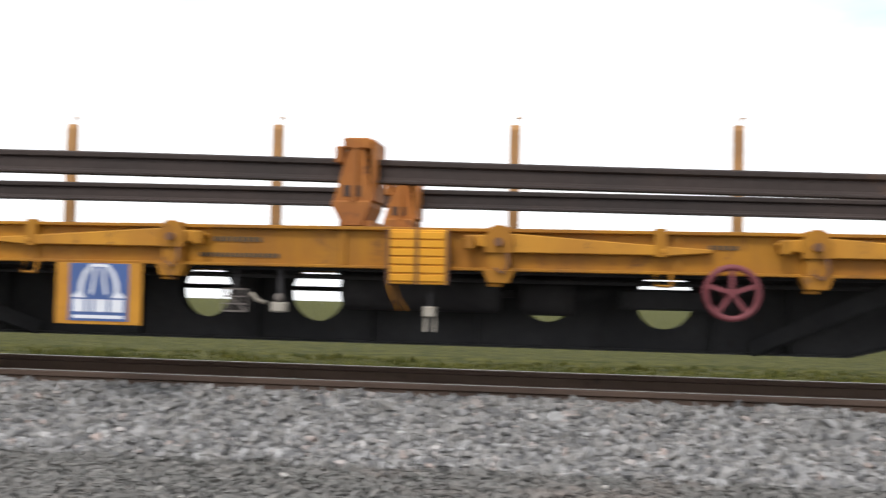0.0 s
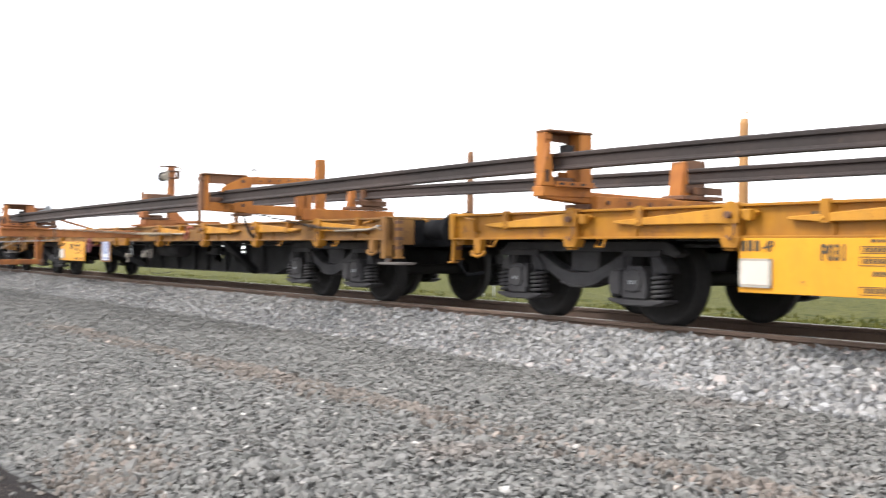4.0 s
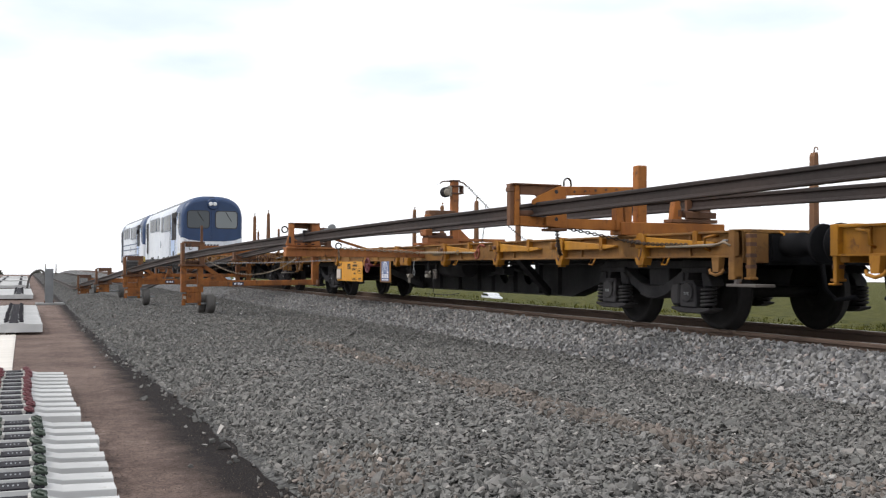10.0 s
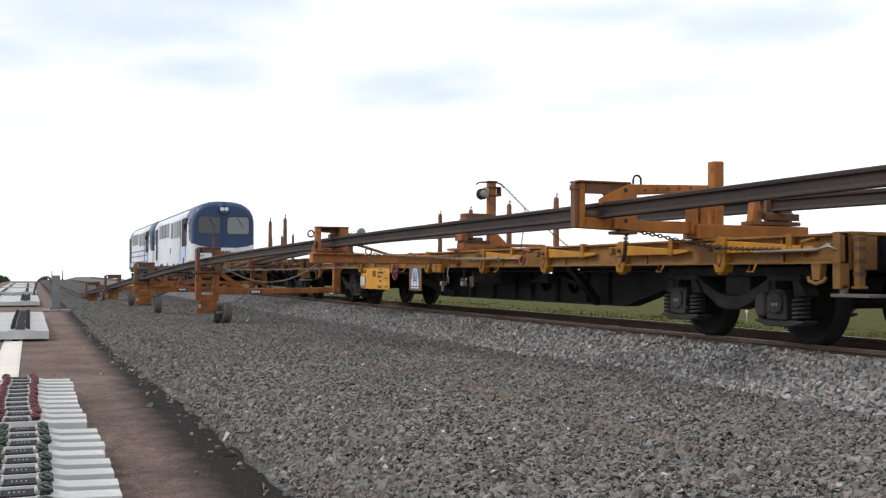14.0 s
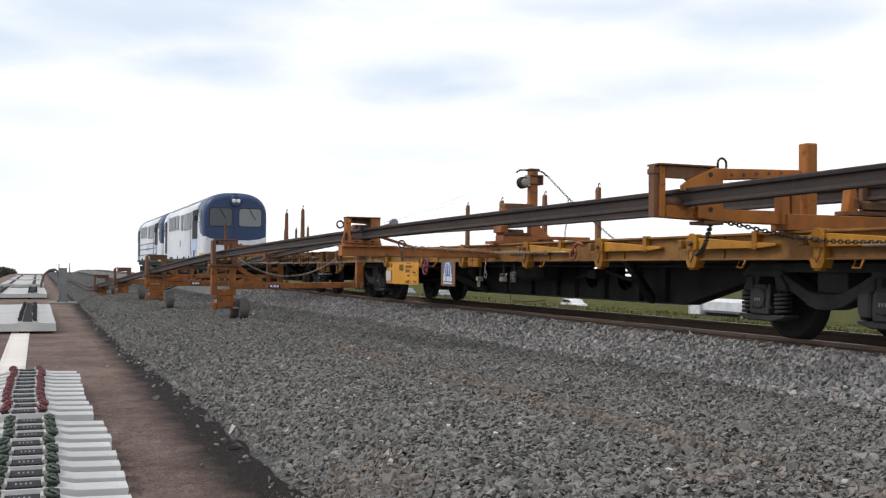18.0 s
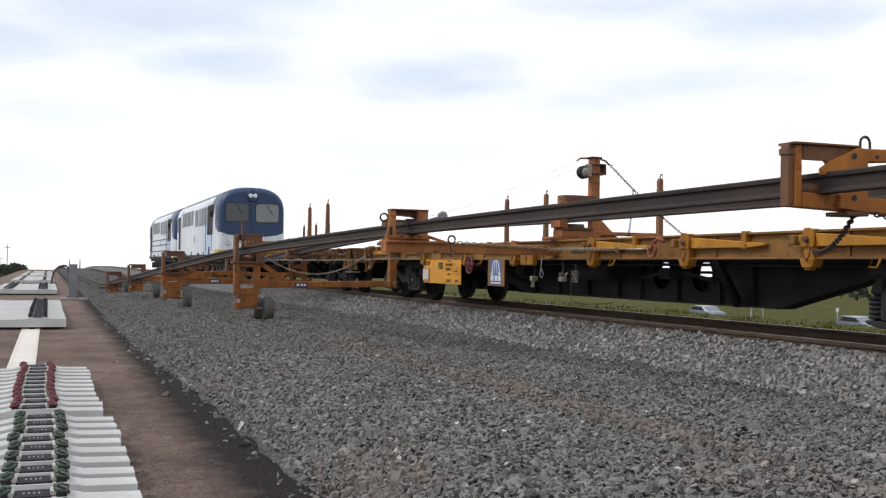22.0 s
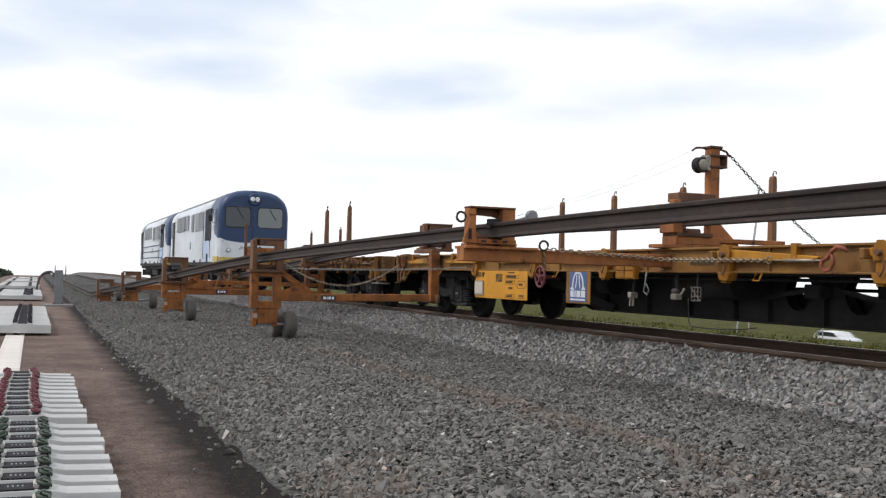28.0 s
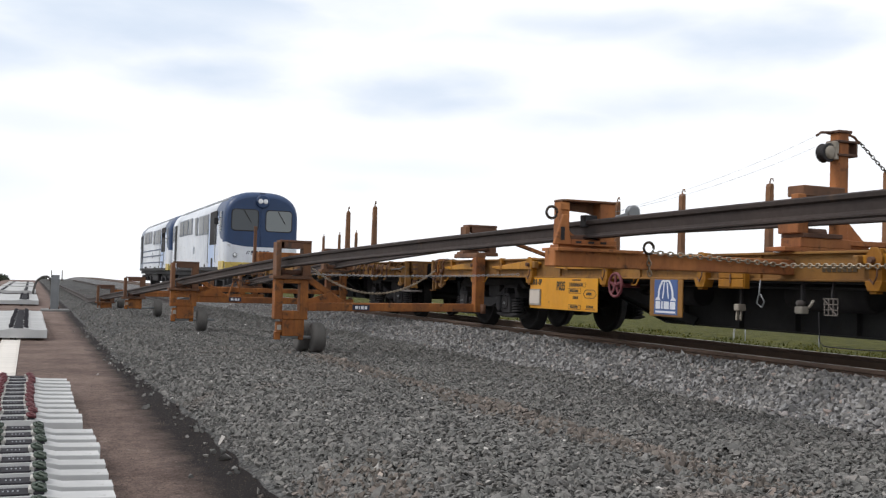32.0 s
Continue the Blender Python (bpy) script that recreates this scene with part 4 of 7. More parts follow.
        if s > 0:
            continue
        bm = fresh()
        box(bm, -1.53, -1.46, s * (half - 0.02) - 0.02, s * (half - 0.02) + 0.02, 0.57, 0.66)
        box(bm, -1.62, -1.36, min(s * (half - 0.06), s * (half + 0.42)), max(s * (half - 0.06), s * (half + 0.42)), 0.545, 0.575)
        part("step", soften(bm, 0.004), DULLPLATE, w, "worn dull steel footstep")
        bm = tube(fresh(), [(-1.56, s * (half - 0.85), 0.985), (-1.60, s * (half - 0.8), 0.99), (-1.60, s * (half - 0.2), 1.0), (-1.60, s * (half - 0.12), 1.04), (-1.56, s * (half - 0.1), 1.04)], 0.014, 8)
        part("handrail", bm, GREYSTEEL, w, "scuffed pale grey shunter's handrail")
    # floor
    bm = fresh()
    for k in range(40):
        y0 = lo + 0.13 + k * (hi - lo - 0.26) / 40
        box(bm, -1.43, 1.43, y0, y0 + (hi - lo - 0.26) / 40 - 0.008, 1.105, 1.15 + 0.004 * (k % 3))
    part("floor", bm, PLANK, w, "weathered dark plank floor")
    # centre girders, cross bearers
    first = mid < 10          # the gear of the leading wagon is hung differently
    holes = [(1.54, 0.235), (0.56, 0.245), (-1.38, 0.2), (-2.33, 0.235)] if first else [(-1.07, 0.235), (-2.08, 0.245)]
    for x in (-0.07, 0.07):
        bm = girder(fresh(), x, holes)
        box(bm, x - 0.067, x + 0.067, -3.75, 3.75, 0.26, 0.28)
        for s in (-1, 1):
            prism(bm, [(s * 3.75, 0.262), (s * 3.75, 0.28), (s * 5.35, 0.68), (s * 6.6, 0.80), (s * 6.6, 0.78), (s * 5.35, 0.66)], "x", x - 0.067, x + 0.067)
            box(bm, x - 0.06, x + 0.06, min(s * 6.6, s * 9.5), max(s * 6.6, s * 9.5), 0.80, 1.05)
        part("centre_girder", bm, UNDER, w, "black fish-bellied girder with round holes")
    for y in (-9.0, -7.68, -6.5, -4.4, -2.9, 0.07, 2.3, 4.4, 6.5, 7.68, 9.0):
        bm = box(fresh(), -1.44, 1.44, y - 0.05, y + 0.05, 0.93, 1.10)
        part("cross_bearer", bm, UNDER, w)
    for s in (-1, 1):
        for x in (-1, 1):
            part("brace", bar(fresh(), (x * 0.16, s * 3.0, 0.31), (x * 1.4, s * 4.15, 0.98), 0.08, 0.12), UNDER, w)
    # brake gear under the middle
    bm = fresh()
    lathe(bm, [(0.9, 0.15), (0.92, 0.17), (2.1, 0.17), (2.12, 0.15)], "y", 16, (-0.7, -1.95 if first else -1.7, 0.72))
    part("air_tank", bm, GRIME, w)
    bm = fresh()
    lathe(bm, [(0, 0.16), (0.35, 0.16), (0.42, 0.1)], "y", 16, (-0.62, -1.6 if first else 2.2, 0.70))
    rod(bm, (-0.62, -1.2 if first else 2.6, 0.7), (-0.62, -0.2 if first else 3.6, 0.7), 0.03, 8)
    part("brake_cylinder", bm, GRIME, w)
    for x, z in ((-0.95, 0.8), (-1.05, 0.86), (0.9, 0.82)):
        part("brake_rod", rod(fresh(), (x, -6.4, z), (x, 6.4, z), 0.02, 6), GRIME, w)
    if not first:
        part("brake_beam", soften(box(fresh(), 0.20, 0.32, -2.7, -0.6, 0.28, 0.64), 0.01), UNDER, w)
    part("equalising_pipe", rod(fresh(), (0.6, -6.4, 0.70), (0.6, 6.4, 0.70), 0.022, 6), GRIME, w)
    part("relay_valve", soften(box(fresh(), -0.52, -0.30, -2.62 if first else -1.92, -1.95 if first else -1.66, 0.60, 0.76), 0.02), UNDER, w)
    for y, rise in ((-2.8, 0.16), (-1.85, -0.14)) if first else ((-2.7, 0.16), (-1.75, -0.14)):
        part("brake_lever", bar(fresh(), (-0.3, y, 0.66 - rise / 2), (-0.3, y + 0.95, 0.66 + rise / 2), 0.03, 0.055), UNDER, w)
    for y in (-3.3, -2.7 if first else -2.6, -1.86 if first else -1.58, -0.8 if first else -0.6, 0.07, 1.05, 2.1, 3.3):
        part("stiffener", box(fresh(), -0.155, -0.077, y - 0.012, y + 0.012, 0.285, 1.045), UNDER, w)
    # swing-down stakes with their pockets
    for y in LEADING if first else SECOND if mid < 30 else THIRD:
        nose = 1 if y > 0 else -1
        bm = fresh()
        box(bm, -1.58, -1.50, y - 0.075, y + 0.075, 0.865, 1.16)
        prism(bm, [(y - 0.105, 0.868), (y + 0.105, 0.868), (y + 0.10, 0.845), (y + 0.07, 0.775), (y - 0.07, 0.775), (y - 0.10, 0.845)], "x", -1.605, -1.48)
        box(bm, -1.58, -1.50, y - 0.02, y + 0.07, 0.75, 0.775)
        pocket = part("stake_pocket", soften(bm, 0.006), paint, w)
        part("side_stake", soften(stake_bar(fresh(), y, nose, True), 0.006), STAKEYELLOW if paint == YELLOW else paint, pocket, "tapered yellow side stake folded along the sill")
        part("pivot_plate", soften(prism(fresh(), [(y - 0.09, 0.98), (y + 0.09, 0.98), (y + 0.10, 1.09), (y + 0.04, 1.17), (y - 0.04, 1.17), (y - 0.10, 1.09)], "x", -1.602, -1.585), 0.004), paint, pocket)
        part("pivot_pin", rod(fresh(), (-1.65, y, 1.055), (-1.56, y, 1.055), 0.03, 10), RUSTY, pocket)
        part("locking_lug", soften(box(fresh(), -1.63, -1.55, y - nose * 0.2 - 0.035, y - nose * 0.2 + 0.035, 1.0, 1.1), 0.01), trim, pocket)
        part("keeper", tube(fresh(), [(-1.615, y - 0.06, 0.98), (-1.63, y - 0.07, 0.9), (-1.63, y - 0.03, 0.84), (-1.62, y + 0.02, 0.88)], 0.009, 6), RUSTY, pocket)
        part("stake_rest", box(fresh(), -1.57, -1.505, y + nose * 1.08 - 0.04, y + nose * 1.08 + 0.04, 0.975, 1.165), paint, w)
        part("stake_pocket", box(fresh(), 1.46, 1.58, y - 0.10, y + 0.10, 0.80, 1.16), paint, w)
    for y in (-8.6, 8.6, -6.9, 6.9, -2.2, 2.3):
        bm = fresh()
        tube(bm, [(-1.56, y - 0.05, 0.86), (-1.6, y - 0.05, 0.78), (-1.6, y + 0.05, 0.78), (-1.56, y + 0.05, 0.86)], 0.012, 6)
        part("lashing_ring", bm, paint, w)
    # bogies
    for c in (-AXLE, AXLE):
        for s in (-1, 1):
            part("bogie_frame", bogie_side(s, c), GRIME, w, "sooty cast bogie side frame")
        bm = fresh()
        box(bm, -1.05, 1.05, c - 0.22, c + 0.22, 0.52, 0.74)
        rod(bm, (0, c, 0.7), (0, c, 0.95), 0.22, 16)
        for x in (-0.85, 0.85):
            box(bm, x - 0.09, x + 0.09, c - 0.12, c + 0.12, 0.72, 0.86)
        part("bolster", soften(bm, 0.01), GRIME, w)
        for a in (c - 0.9, c + 0.9):
            for s in (-1, 1):
                build_axlebox(w, s, a, a < c)
    return w


def build_axlebox(w, s, a, damped):
    """An axlebox on its curved saddle between two nests of coil springs."""
    x = s * 1.12
    lo, hi = sorted((x - s * 0.06, x + s * 0.13))
    bm = prism(fresh(), [(a - 0.155, 0.275), (a + 0.155, 0.275), (a + 0.165, 0.36), (a + 0.155, 0.53), (a + 0.09, 0.60), (a - 0.09, 0.60), (a - 0.155, 0.53), (a - 0.165, 0.36)], "x", lo, hi)
    prism(bm, [(a - 0.385, 0.275), (a + 0.385, 0.275), (a + 0.375, 0.245), (a + 0.20, 0.205), (a - 0.20, 0.205), (a - 0.375, 0.245)], "x", min(x - s * 0.1, x + s * 0.11), max(x - s * 0.1, x + s * 0.11))
    axlebox = part("axlebox", soften(bm, 0.012), GRIME, w, "oily axlebox with faint chalk marks")
    face = x + s * 0.13
    part("bearing_cover", soften(rod(fresh(), (face - s * 0.01, a, 0.455), (face + s * 0.022, a, 0.455), 0.115, 18), 0.008), GRIME, axlebox)
    for k in range(4):
        t = math.pi / 4 + k * math.pi / 2
        p = (a + 0.125 * math.cos(t), 0.455 + 0.125 * math.sin(t))
        part("bolt", rod(fresh(), (face - s * 0.005, *p), (face + s * 0.018, *p), 0.014, 6), GRIME, axlebox)
    for d in (-0.272, 0.272):
        bm = tube(fresh(), [(x + s * 0.03 + 0.083 * math.cos(k * 0.7), a + d + 0.083 * math.sin(k * 0.7), 0.285 + k * 0.0050) for k in range(48)], 0.0185, 6)
        part("spring", bm, GRIME, axlebox)
        part("spring_core", rod(fresh(), (x + s * 0.03, a + d, 0.275), (x + s * 0.03, a + d, 0.53), 0.04, 8), SOOT, axlebox)
    if damped:
        bm = prism(fresh(), [(a + 0.165, 0.30), (a + 0.30, 0.30), (a + 0.335, 0.36), (a + 0.335, 0.50), (a + 0.29, 0.56), (a + 0.165, 0.56)], "x", min(x + s * 0.03, x + s * 0.15), max(x + s * 0.03, x + s * 0.15))
        part("damper_cap", soften(bm, 0.02), GRIME, axlebox)
    else:
        bm = tube(fresh(), [(x + s * 0.13, a - 0.185, 0.60), (x + s * 0.145, a - 0.185, 0.42), (x + s * 0.145, a - 0.20, 0.36), (x + s * 0.13, a - 0.235, 0.34)], 0.022, 6)
        part("stay", bm, GRIME, axlebox)
    if s < 0:
        bm = fresh()
        for k in (-1, 0, 1):
            box(bm, face - 0.026, face - 0.0225, a + k * 0.036 - 0.006, a + k * 0.036 + 0.006, 0.42, 0.455)
            box(bm, face - 0.026, face - 0.0225, a + k * 0.036 - 0.012, a + k * 0.036 + 0.010, 0.448, 0.456)
        part("chalk_mark", bm, GREYSTEEL, axlebox, "smudged chalk figures")


def bogie_side(s, c):
    """The cast side frame that dips between the axles, with the guides over the axleboxes."""
    x = s * 1.05
    bm = prism(fresh(), [(c + u, v) for u, v in ((-1.38, 0.72), (-1.2, 0.84), (1.2, 0.84), (1.38, 0.72), (1.3, 0.68), (1.1, 0.735), (-1.1, 0.735), (-1.3, 0.68))], "x", x - 0.07, x + 0.07)
    upper = [(-0.72, 0.76), (-0.48, 0.64), (-0.26, 0.545), (-0.1, 0.515), (0.1, 0.515), (0.26, 0.545), (0.48, 0.64), (0.72, 0.76)]
    lower = [(0.74, 0.64), (0.5, 0.52), (0.28, 0.41), (0.1, 0.37), (-0.1, 0.37), (-0.28, 0.41), (-0.5, 0.52), (-0.74, 0.64)]
    prism(bm, [(c + u, v) for u, v in upper + lower], "x", x - 0.09, x + 0.09)
    prism(bm, [(c + u, v) for u, v in ((-0.28, 0.40), (-0.1, 0.355), (0.1, 0.355), (0.28, 0.40), (0.28, 0.42), (0.1, 0.375), (-0.1, 0.375), (-0.28, 0.42))], "x", x - 0.11, x + 0.11)
    for d in (-0.9, 0.9):
        for e in (-1, 1):
            prism(bm, [(c + d + e * 0.16, 0.50), (c + d + e * 0.23, 0.50), (c + d + e * 0.24, 0.70), (c + d + e * 0.12, 0.70)], "x", x - 0.10, x + 0.13 if s > 0 else x + 0.10)
            prism(bm, [(c + d + e * 0.20, 0.53), (c + d + e * 0.365, 0.53), (c + d + e * 0.345, 0.60), (c + d + e * 0.26, 0.69), (c + d + e * 0.20, 0.69)], "x", x - 0.13 if s < 0 else x - 0.06, x + 0.13 if s > 0 else x + 0.06)
        box(bm, x - 0.11, x + 0.11, c + d - 0.26, c + d + 0.26, 0.685, 0.755)
    return soften(bm, 0.010)


TURNING = []          # (wheel part, local x, y, z, radius)


def wheelset(parent, y, r=0.46):
    """A wheelset with flanged wheels, centred on its axle, to be turned."""
    ax = part("wheelset", rod(fresh(), (-1.1, 0, 0), (1.1, 0, 0), 0.075, 14), WHEEL, parent)
    for s in (-1, 1):
        x = s * 0.75
        bm = fresh()
        lathe(bm, [(x - s * 0.085, 0.12), (x - s * 0.09, 0.17), (x - s * 0.03, 0.2), (x - s * 0.03, r - 0.09), (x - s * 0.07, r - 0.07), (x - s * 0.072, r + 0.026),
                   (x - s * 0.045, r + 0.026), (x - s * 0.035, r), (x + s * 0.065, r - 0.006), (x + s * 0.065, r - 0.07), (x + s * 0.0, r - 0.09), (x + s * 0.0, 0.2), (x + s * 0.09, 0.16), (x + s * 0.09, 0.12)], "x", 40)
        part("wheel", bm, WHEEL, ax)
    ax.location = (0, y, r)
    TURNING.append((ax, 0, y, r, r))
    return ax


wagon_a = build_wagon(A_MID)
wagon_b = build_wagon(B_MID, YELLOW, SILL, SILL)
wagon_c = build_wagon(C_MID, OLDYELLOW, OLDYELLOW, OLDYELLOW)
tagged(wagon_c, "yellow bogie flat wagon coupled to the locomotive, with swing-out arms")
for w, ys in ((wagon_a, (-7.63, -5.37, -3.07, -1.0, 1.33, 3.48, 5.45, 7.44)), (wagon_b, (-7.95, 1.02, 3.23, 5.38, 7.38)), (wagon_c, (2.84, 4.81, 6.87))):
    for y in ys:
        part("side_stake", soften(stake_bar(fresh(), y, 1, False), 0.006), PALESTAKE if w == wagon_a else STAKE, w, "upright side stake with a hook at the top")
for w in (wagon_a, wagon_b, wagon_c):
    for c in (-AXLE, AXLE):
        for a in (-0.9, 0.9):
            wheelset(w, c + a)


def bars_of_text(parent, x, rows, material):
    """Illegible lettering as small plain bars: rows of (y0, z0, letters, width, height), read towards -y."""
    for y0, z0, n, wide, high in rows:
        bm = fresh()
        for k in range(n):
            a = y0 - k * wide * 1.35
            box(bm, x - 0.002, x, a - wide, a, z0, z0 + high)
            if k % 2:
                box(bm, x - 0.002, x, a - wide * 0.8, a - wide * 0.2, z0 + high, z0 + high * 1.04)
        part("lettering", bm, material, parent)


def outline_of(bm, x, y0, y1, z0, z1, t=0.008):
    for a, b, c, d in ((y0, y1, z0, z0 + t), (y0, y1, z1 - t, z1), (y0, y0 + t, z0, z1), (y1 - t, y1, z0, z1)):
        box(bm, x - 0.002, x, a, b, c, d)
    return bm


def words(parent, text, x, y, z, high, squeeze, material):
    """Letters in a plain sans face on the near side, reading towards -y from y, on the line z."""
    curve = bpy.data.curves.new("lettering", "FONT")
    curve.body, curve.size, curve.extrude, curve.offset = text, high / 0.73, 0.002, high * 0.035
    holder = new("lettering", curve)
    flat_mesh = bpy.data.meshes.new_from_object(holder.evaluated_get(bpy.context.evaluated_depsgraph_get()))
    bpy.data.objects.remove(holder)
    bm = fresh()
    bm.from_mesh(flat_mesh)
    bpy.data.meshes.remove(flat_mesh)
    for v in bm.verts:
        v.co = (x - v.co.z, y - v.co.x * squeeze, z + v.co.y)
    return part("lettering", bm, material, parent)


def data_plate(w, y0, y1, tail, fleet):
    """The large yellow data plate hanging from the sill, with its paper holder; local y runs from y0 down to y1."""
    x = -1.56
    p = part("data_plate", soften(box(fresh(), x, x + 0.012, y1, y0, 0.405, 0.858), 0.003), AMBER, w, "flat yellow data plate with worn black lettering")
    k = (y0 - y1) / 1.87
    bars_of_text(p, x - 0.001, [(y0 - 0.02, 0.750, 3, 0.052 * k, 0.088)], MARK)
    words(p, tail, x - 0.003, y0 - 0.235 * k, 0.750, 0.09, 0.72 * k, MARK)
    words(p, fleet, x - 0.003, y0 - 0.79 * k, 0.685, 0.128, 0.68 * k, MARK)
    bars_of_text(p, x - 0.001, [(y0 - 1.22 * k, 0.822, 7, 0.026, 0.022), (y0 - 1.17 * k, 0.750, 11, 0.024, 0.034), (y0 - 1.16 * k, 0.662, 7, 0.026, 0.038), (y0 - 1.24 * k, 0.568, 4, 0.03, 0.038),
                                (y0 - 1.17 * k, 0.440, 6, 0.028, 0.038), (y0 - 1.60 * k, 0.452, 5, 0.028, 0.036), (y0 - 1.59 * k, 0.627, 5, 0.022, 0.038)], MARK)
    bm = fresh()
    for a, b, c, d in ((y0 - 1.14 * k, y0 - 1.58 * k, 0.738, 0.795), (y0 - 1.13 * k, y0 - 1.45 * k, 0.645, 0.715), (y0 - 1.13 * k, y0 - 1.45 * k, 0.425, 0.490)):
        outline_of(bm, x - 0.001, b, a, c, d, 0.006)
    box(bm, x - 0.003, x - 0.001, y0 - 1.82 * k, y0 - 1.57 * k, 0.432, 0.439)
    c0, r0 = y0 - 1.68 * k, 0.165 * k
    hexa = [(c0 + r0, 0.645), (c0 + r0 * 0.62, 0.70), (c0 - r0 * 0.62, 0.70), (c0 - r0, 0.645), (c0 - r0 * 0.62, 0.59), (c0 + r0 * 0.62, 0.59)]
    for (a, b), (c, d) in zip(hexa, hexa[1:] + hexa[:1]):
        bar(bm, (x - 0.002, a, b), (x - 0.002, c, d), 0.003, 0.008)
    part("lettering", bm, MARK, p)
    h = part("paper_holder", soften(outline_of(box(fresh(), x - 0.02, x, y0 - 0.34 * k, y0 - 0.015, 0.45, 0.69), x - 0.02, y0 - 0.34 * k, y0 - 0.015, 0.45, 0.69, 0.02), 0.002), CREAM, p)
    part("paper", box(fresh(), x - 0.024, x - 0.021, y0 - 0.315 * k, y0 - 0.04, 0.475, 0.67), PAPER, h, "faded document sheet")
    return p


def emblem_sign(w, y0, y1):
    """The blue company sign in a yellow frame: two bent rails under an arch, a wide word and a line, all in white."""
    x, z0, z1 = -1.575, 0.415, 0.858
    f = part("sign_frame", soften(box(fresh(), x + 0.004, x + 0.02, y1, y0, z0, z1), 0.003), SILL if w == wagon_b else STAKEYELLOW, w)
    e0, e1 = y0 - 0.105, y1 + 0.095
    part("sign_panel", box(fresh(), x, x + 0.006, e1, e0, z0 + 0.025, z1 - 0.004), SIGNBLUE, f, "blue enamel sign with a white emblem and lettering")
    bm = fresh()
    c, u = (e0 + e1) / 2, (e0 - e1) / 0.47
    for s in (-1, 1):
        prism(bm, [(c + s * p * u, q) for p, q in ((0.045, 0.850), (0.075, 0.845), (0.125, 0.790), (0.155, 0.715), (0.162, 0.650), (0.205, 0.622), (0.205, 0.606),
                                                   (0.100, 0.606), (0.128, 0.645), (0.120, 0.715), (0.095, 0.780), (0.062, 0.822))], "x", x - 0.003, x)
        prism(bm, [(c + s * p * u, q) for p, q in ((0.020, 0.825), (0.044, 0.812), (0.052, 0.720), (0.070, 0.640), (0.052, 0.622), (0.034, 0.700))], "x", x - 0.003, x)
    bar(bm, (x - 0.002, c - 0.06 * u, 0.838), (x - 0.002, c + 0.06 * u, 0.838), 0.003, 0.02)
    for a, b in ((0.20, 0.11), (0.085, 0.055), (0.03, -0.07), (-0.095, -0.20)):
        box(bm, x - 0.003, x, c + b * u, c + a * u, 0.505, 0.595)
    box(bm, x - 0.003, x, c - 0.2 * u, c + 0.2 * u, 0.458, 0.482)
    part("emblem", bm, CHALK, f)
    return f


def handwheel(w, y, z, r, x=-1.62):
    bm = tube(fresh(), [(x, y + r * math.cos(2 * math.pi * k / 24), z + r * math.sin(2 * math.pi * k / 24)) for k in range(24)], r * 0.13, 8, True)
    for k in range(5):
        a = 2 * math.pi * k / 5 + 0.3
        bar(bm, (x, y, z), (x, y + r * math.cos(a), z + r * math.sin(a)), 0.03, 0.02, (1, 0, 0))
    rod(bm, (x - 0.03, y, z), (x + 0.35, y, z), 0.03, 10)
    return part("handwheel", bm, CRIMSON, w, "faded red parking brake handwheel")


def small_fittings(w, valve, mesh, tag, out):
    """A valve box, a mesh-like selector plate and a tagged box hung below the sill at their places along it."""
    bm = soften(box(fresh(), -1.52, -1.42, valve - 0.055, valve + 0.055, 0.535, 0.61), 0.012)
    v = part("valve_box", bm, CREAM, w, "cream valve box with a lever")
    part("lever", tube(fresh(), [(-1.47, valve + out * 0.1, 0.6), (-1.5, valve + out * 0.16, 0.62), (-1.5, valve + out * 0.2, 0.67)], 0.014, 6), CREAM, v)
    part("valve_bracket", bar(fresh(), (-1.46, valve, 0.6), (-1.46, valve, 0.9), 0.03, 0.03), GRIME, v)
    part("knob", lathe(fresh(), [(-1.525, 0.012), (-1.52, 0.03), (-1.47, 0.034), (-1.43, 0.02)], "x", 12, (0, valve, 0.638)), DULLPLATE, v, "worn dull knob")
    grid = part("selector_plate", outline_of(fresh(), -1.499, mesh - 0.095, mesh + 0.095, 0.53, 0.70, 0.012), DULLPLATE, w, "dull grey slatted selector plate")
    for k in range(1, 3):
        part("slat", bar(fresh(), (-1.5, mesh - 0.09 + k * 0.06, 0.535), (-1.5, mesh - 0.09 + k * 0.06, 0.695), 0.011, 0.011), DULLPLATE, grid)
        part("slat", bar(fresh(), (-1.507, mesh - 0.09, 0.535 + k * 0.053), (-1.507, mesh + 0.09, 0.535 + k * 0.053), 0.009, 0.009), DULLPLATE, grid)
    part("slat", bar(fresh(), (-1.513, mesh - 0.09, 0.535), (-1.513, mesh + 0.09, 0.695), 0.009, 0.009), DULLPLATE, grid)
    part("plate_hanger", bar(fresh(), (-1.49, mesh, 0.69), (-1.46, mesh, 0.92), 0.02, 0.02), GRIME, w)
    bm = soften(box(fresh(), -1.54, -1.43, tag - 0.04, tag + 0.04, 0.53, 0.605), 0.01)
    v = part("valve_box", bm, CREAM, w)
    bm = bar(fresh(), (-1.5, tag + 0.02, 0.53), (-1.5, tag + 0.03, 0.43), 0.025, 0.02)
    part("pull_tag", bm, CREAM, v)
    part("pull_tag", bar(fresh(), (-1.5, tag - 0.04, 0.53), (-1.5, tag - 0.035, 0.43), 0.018, 0.014), CREAM, v)
    part("valve_bracket", bar(fresh(), (-1.47, tag, 0.58), (-1.46, tag, 0.9), 0.03, 0.03), GRIME, v)


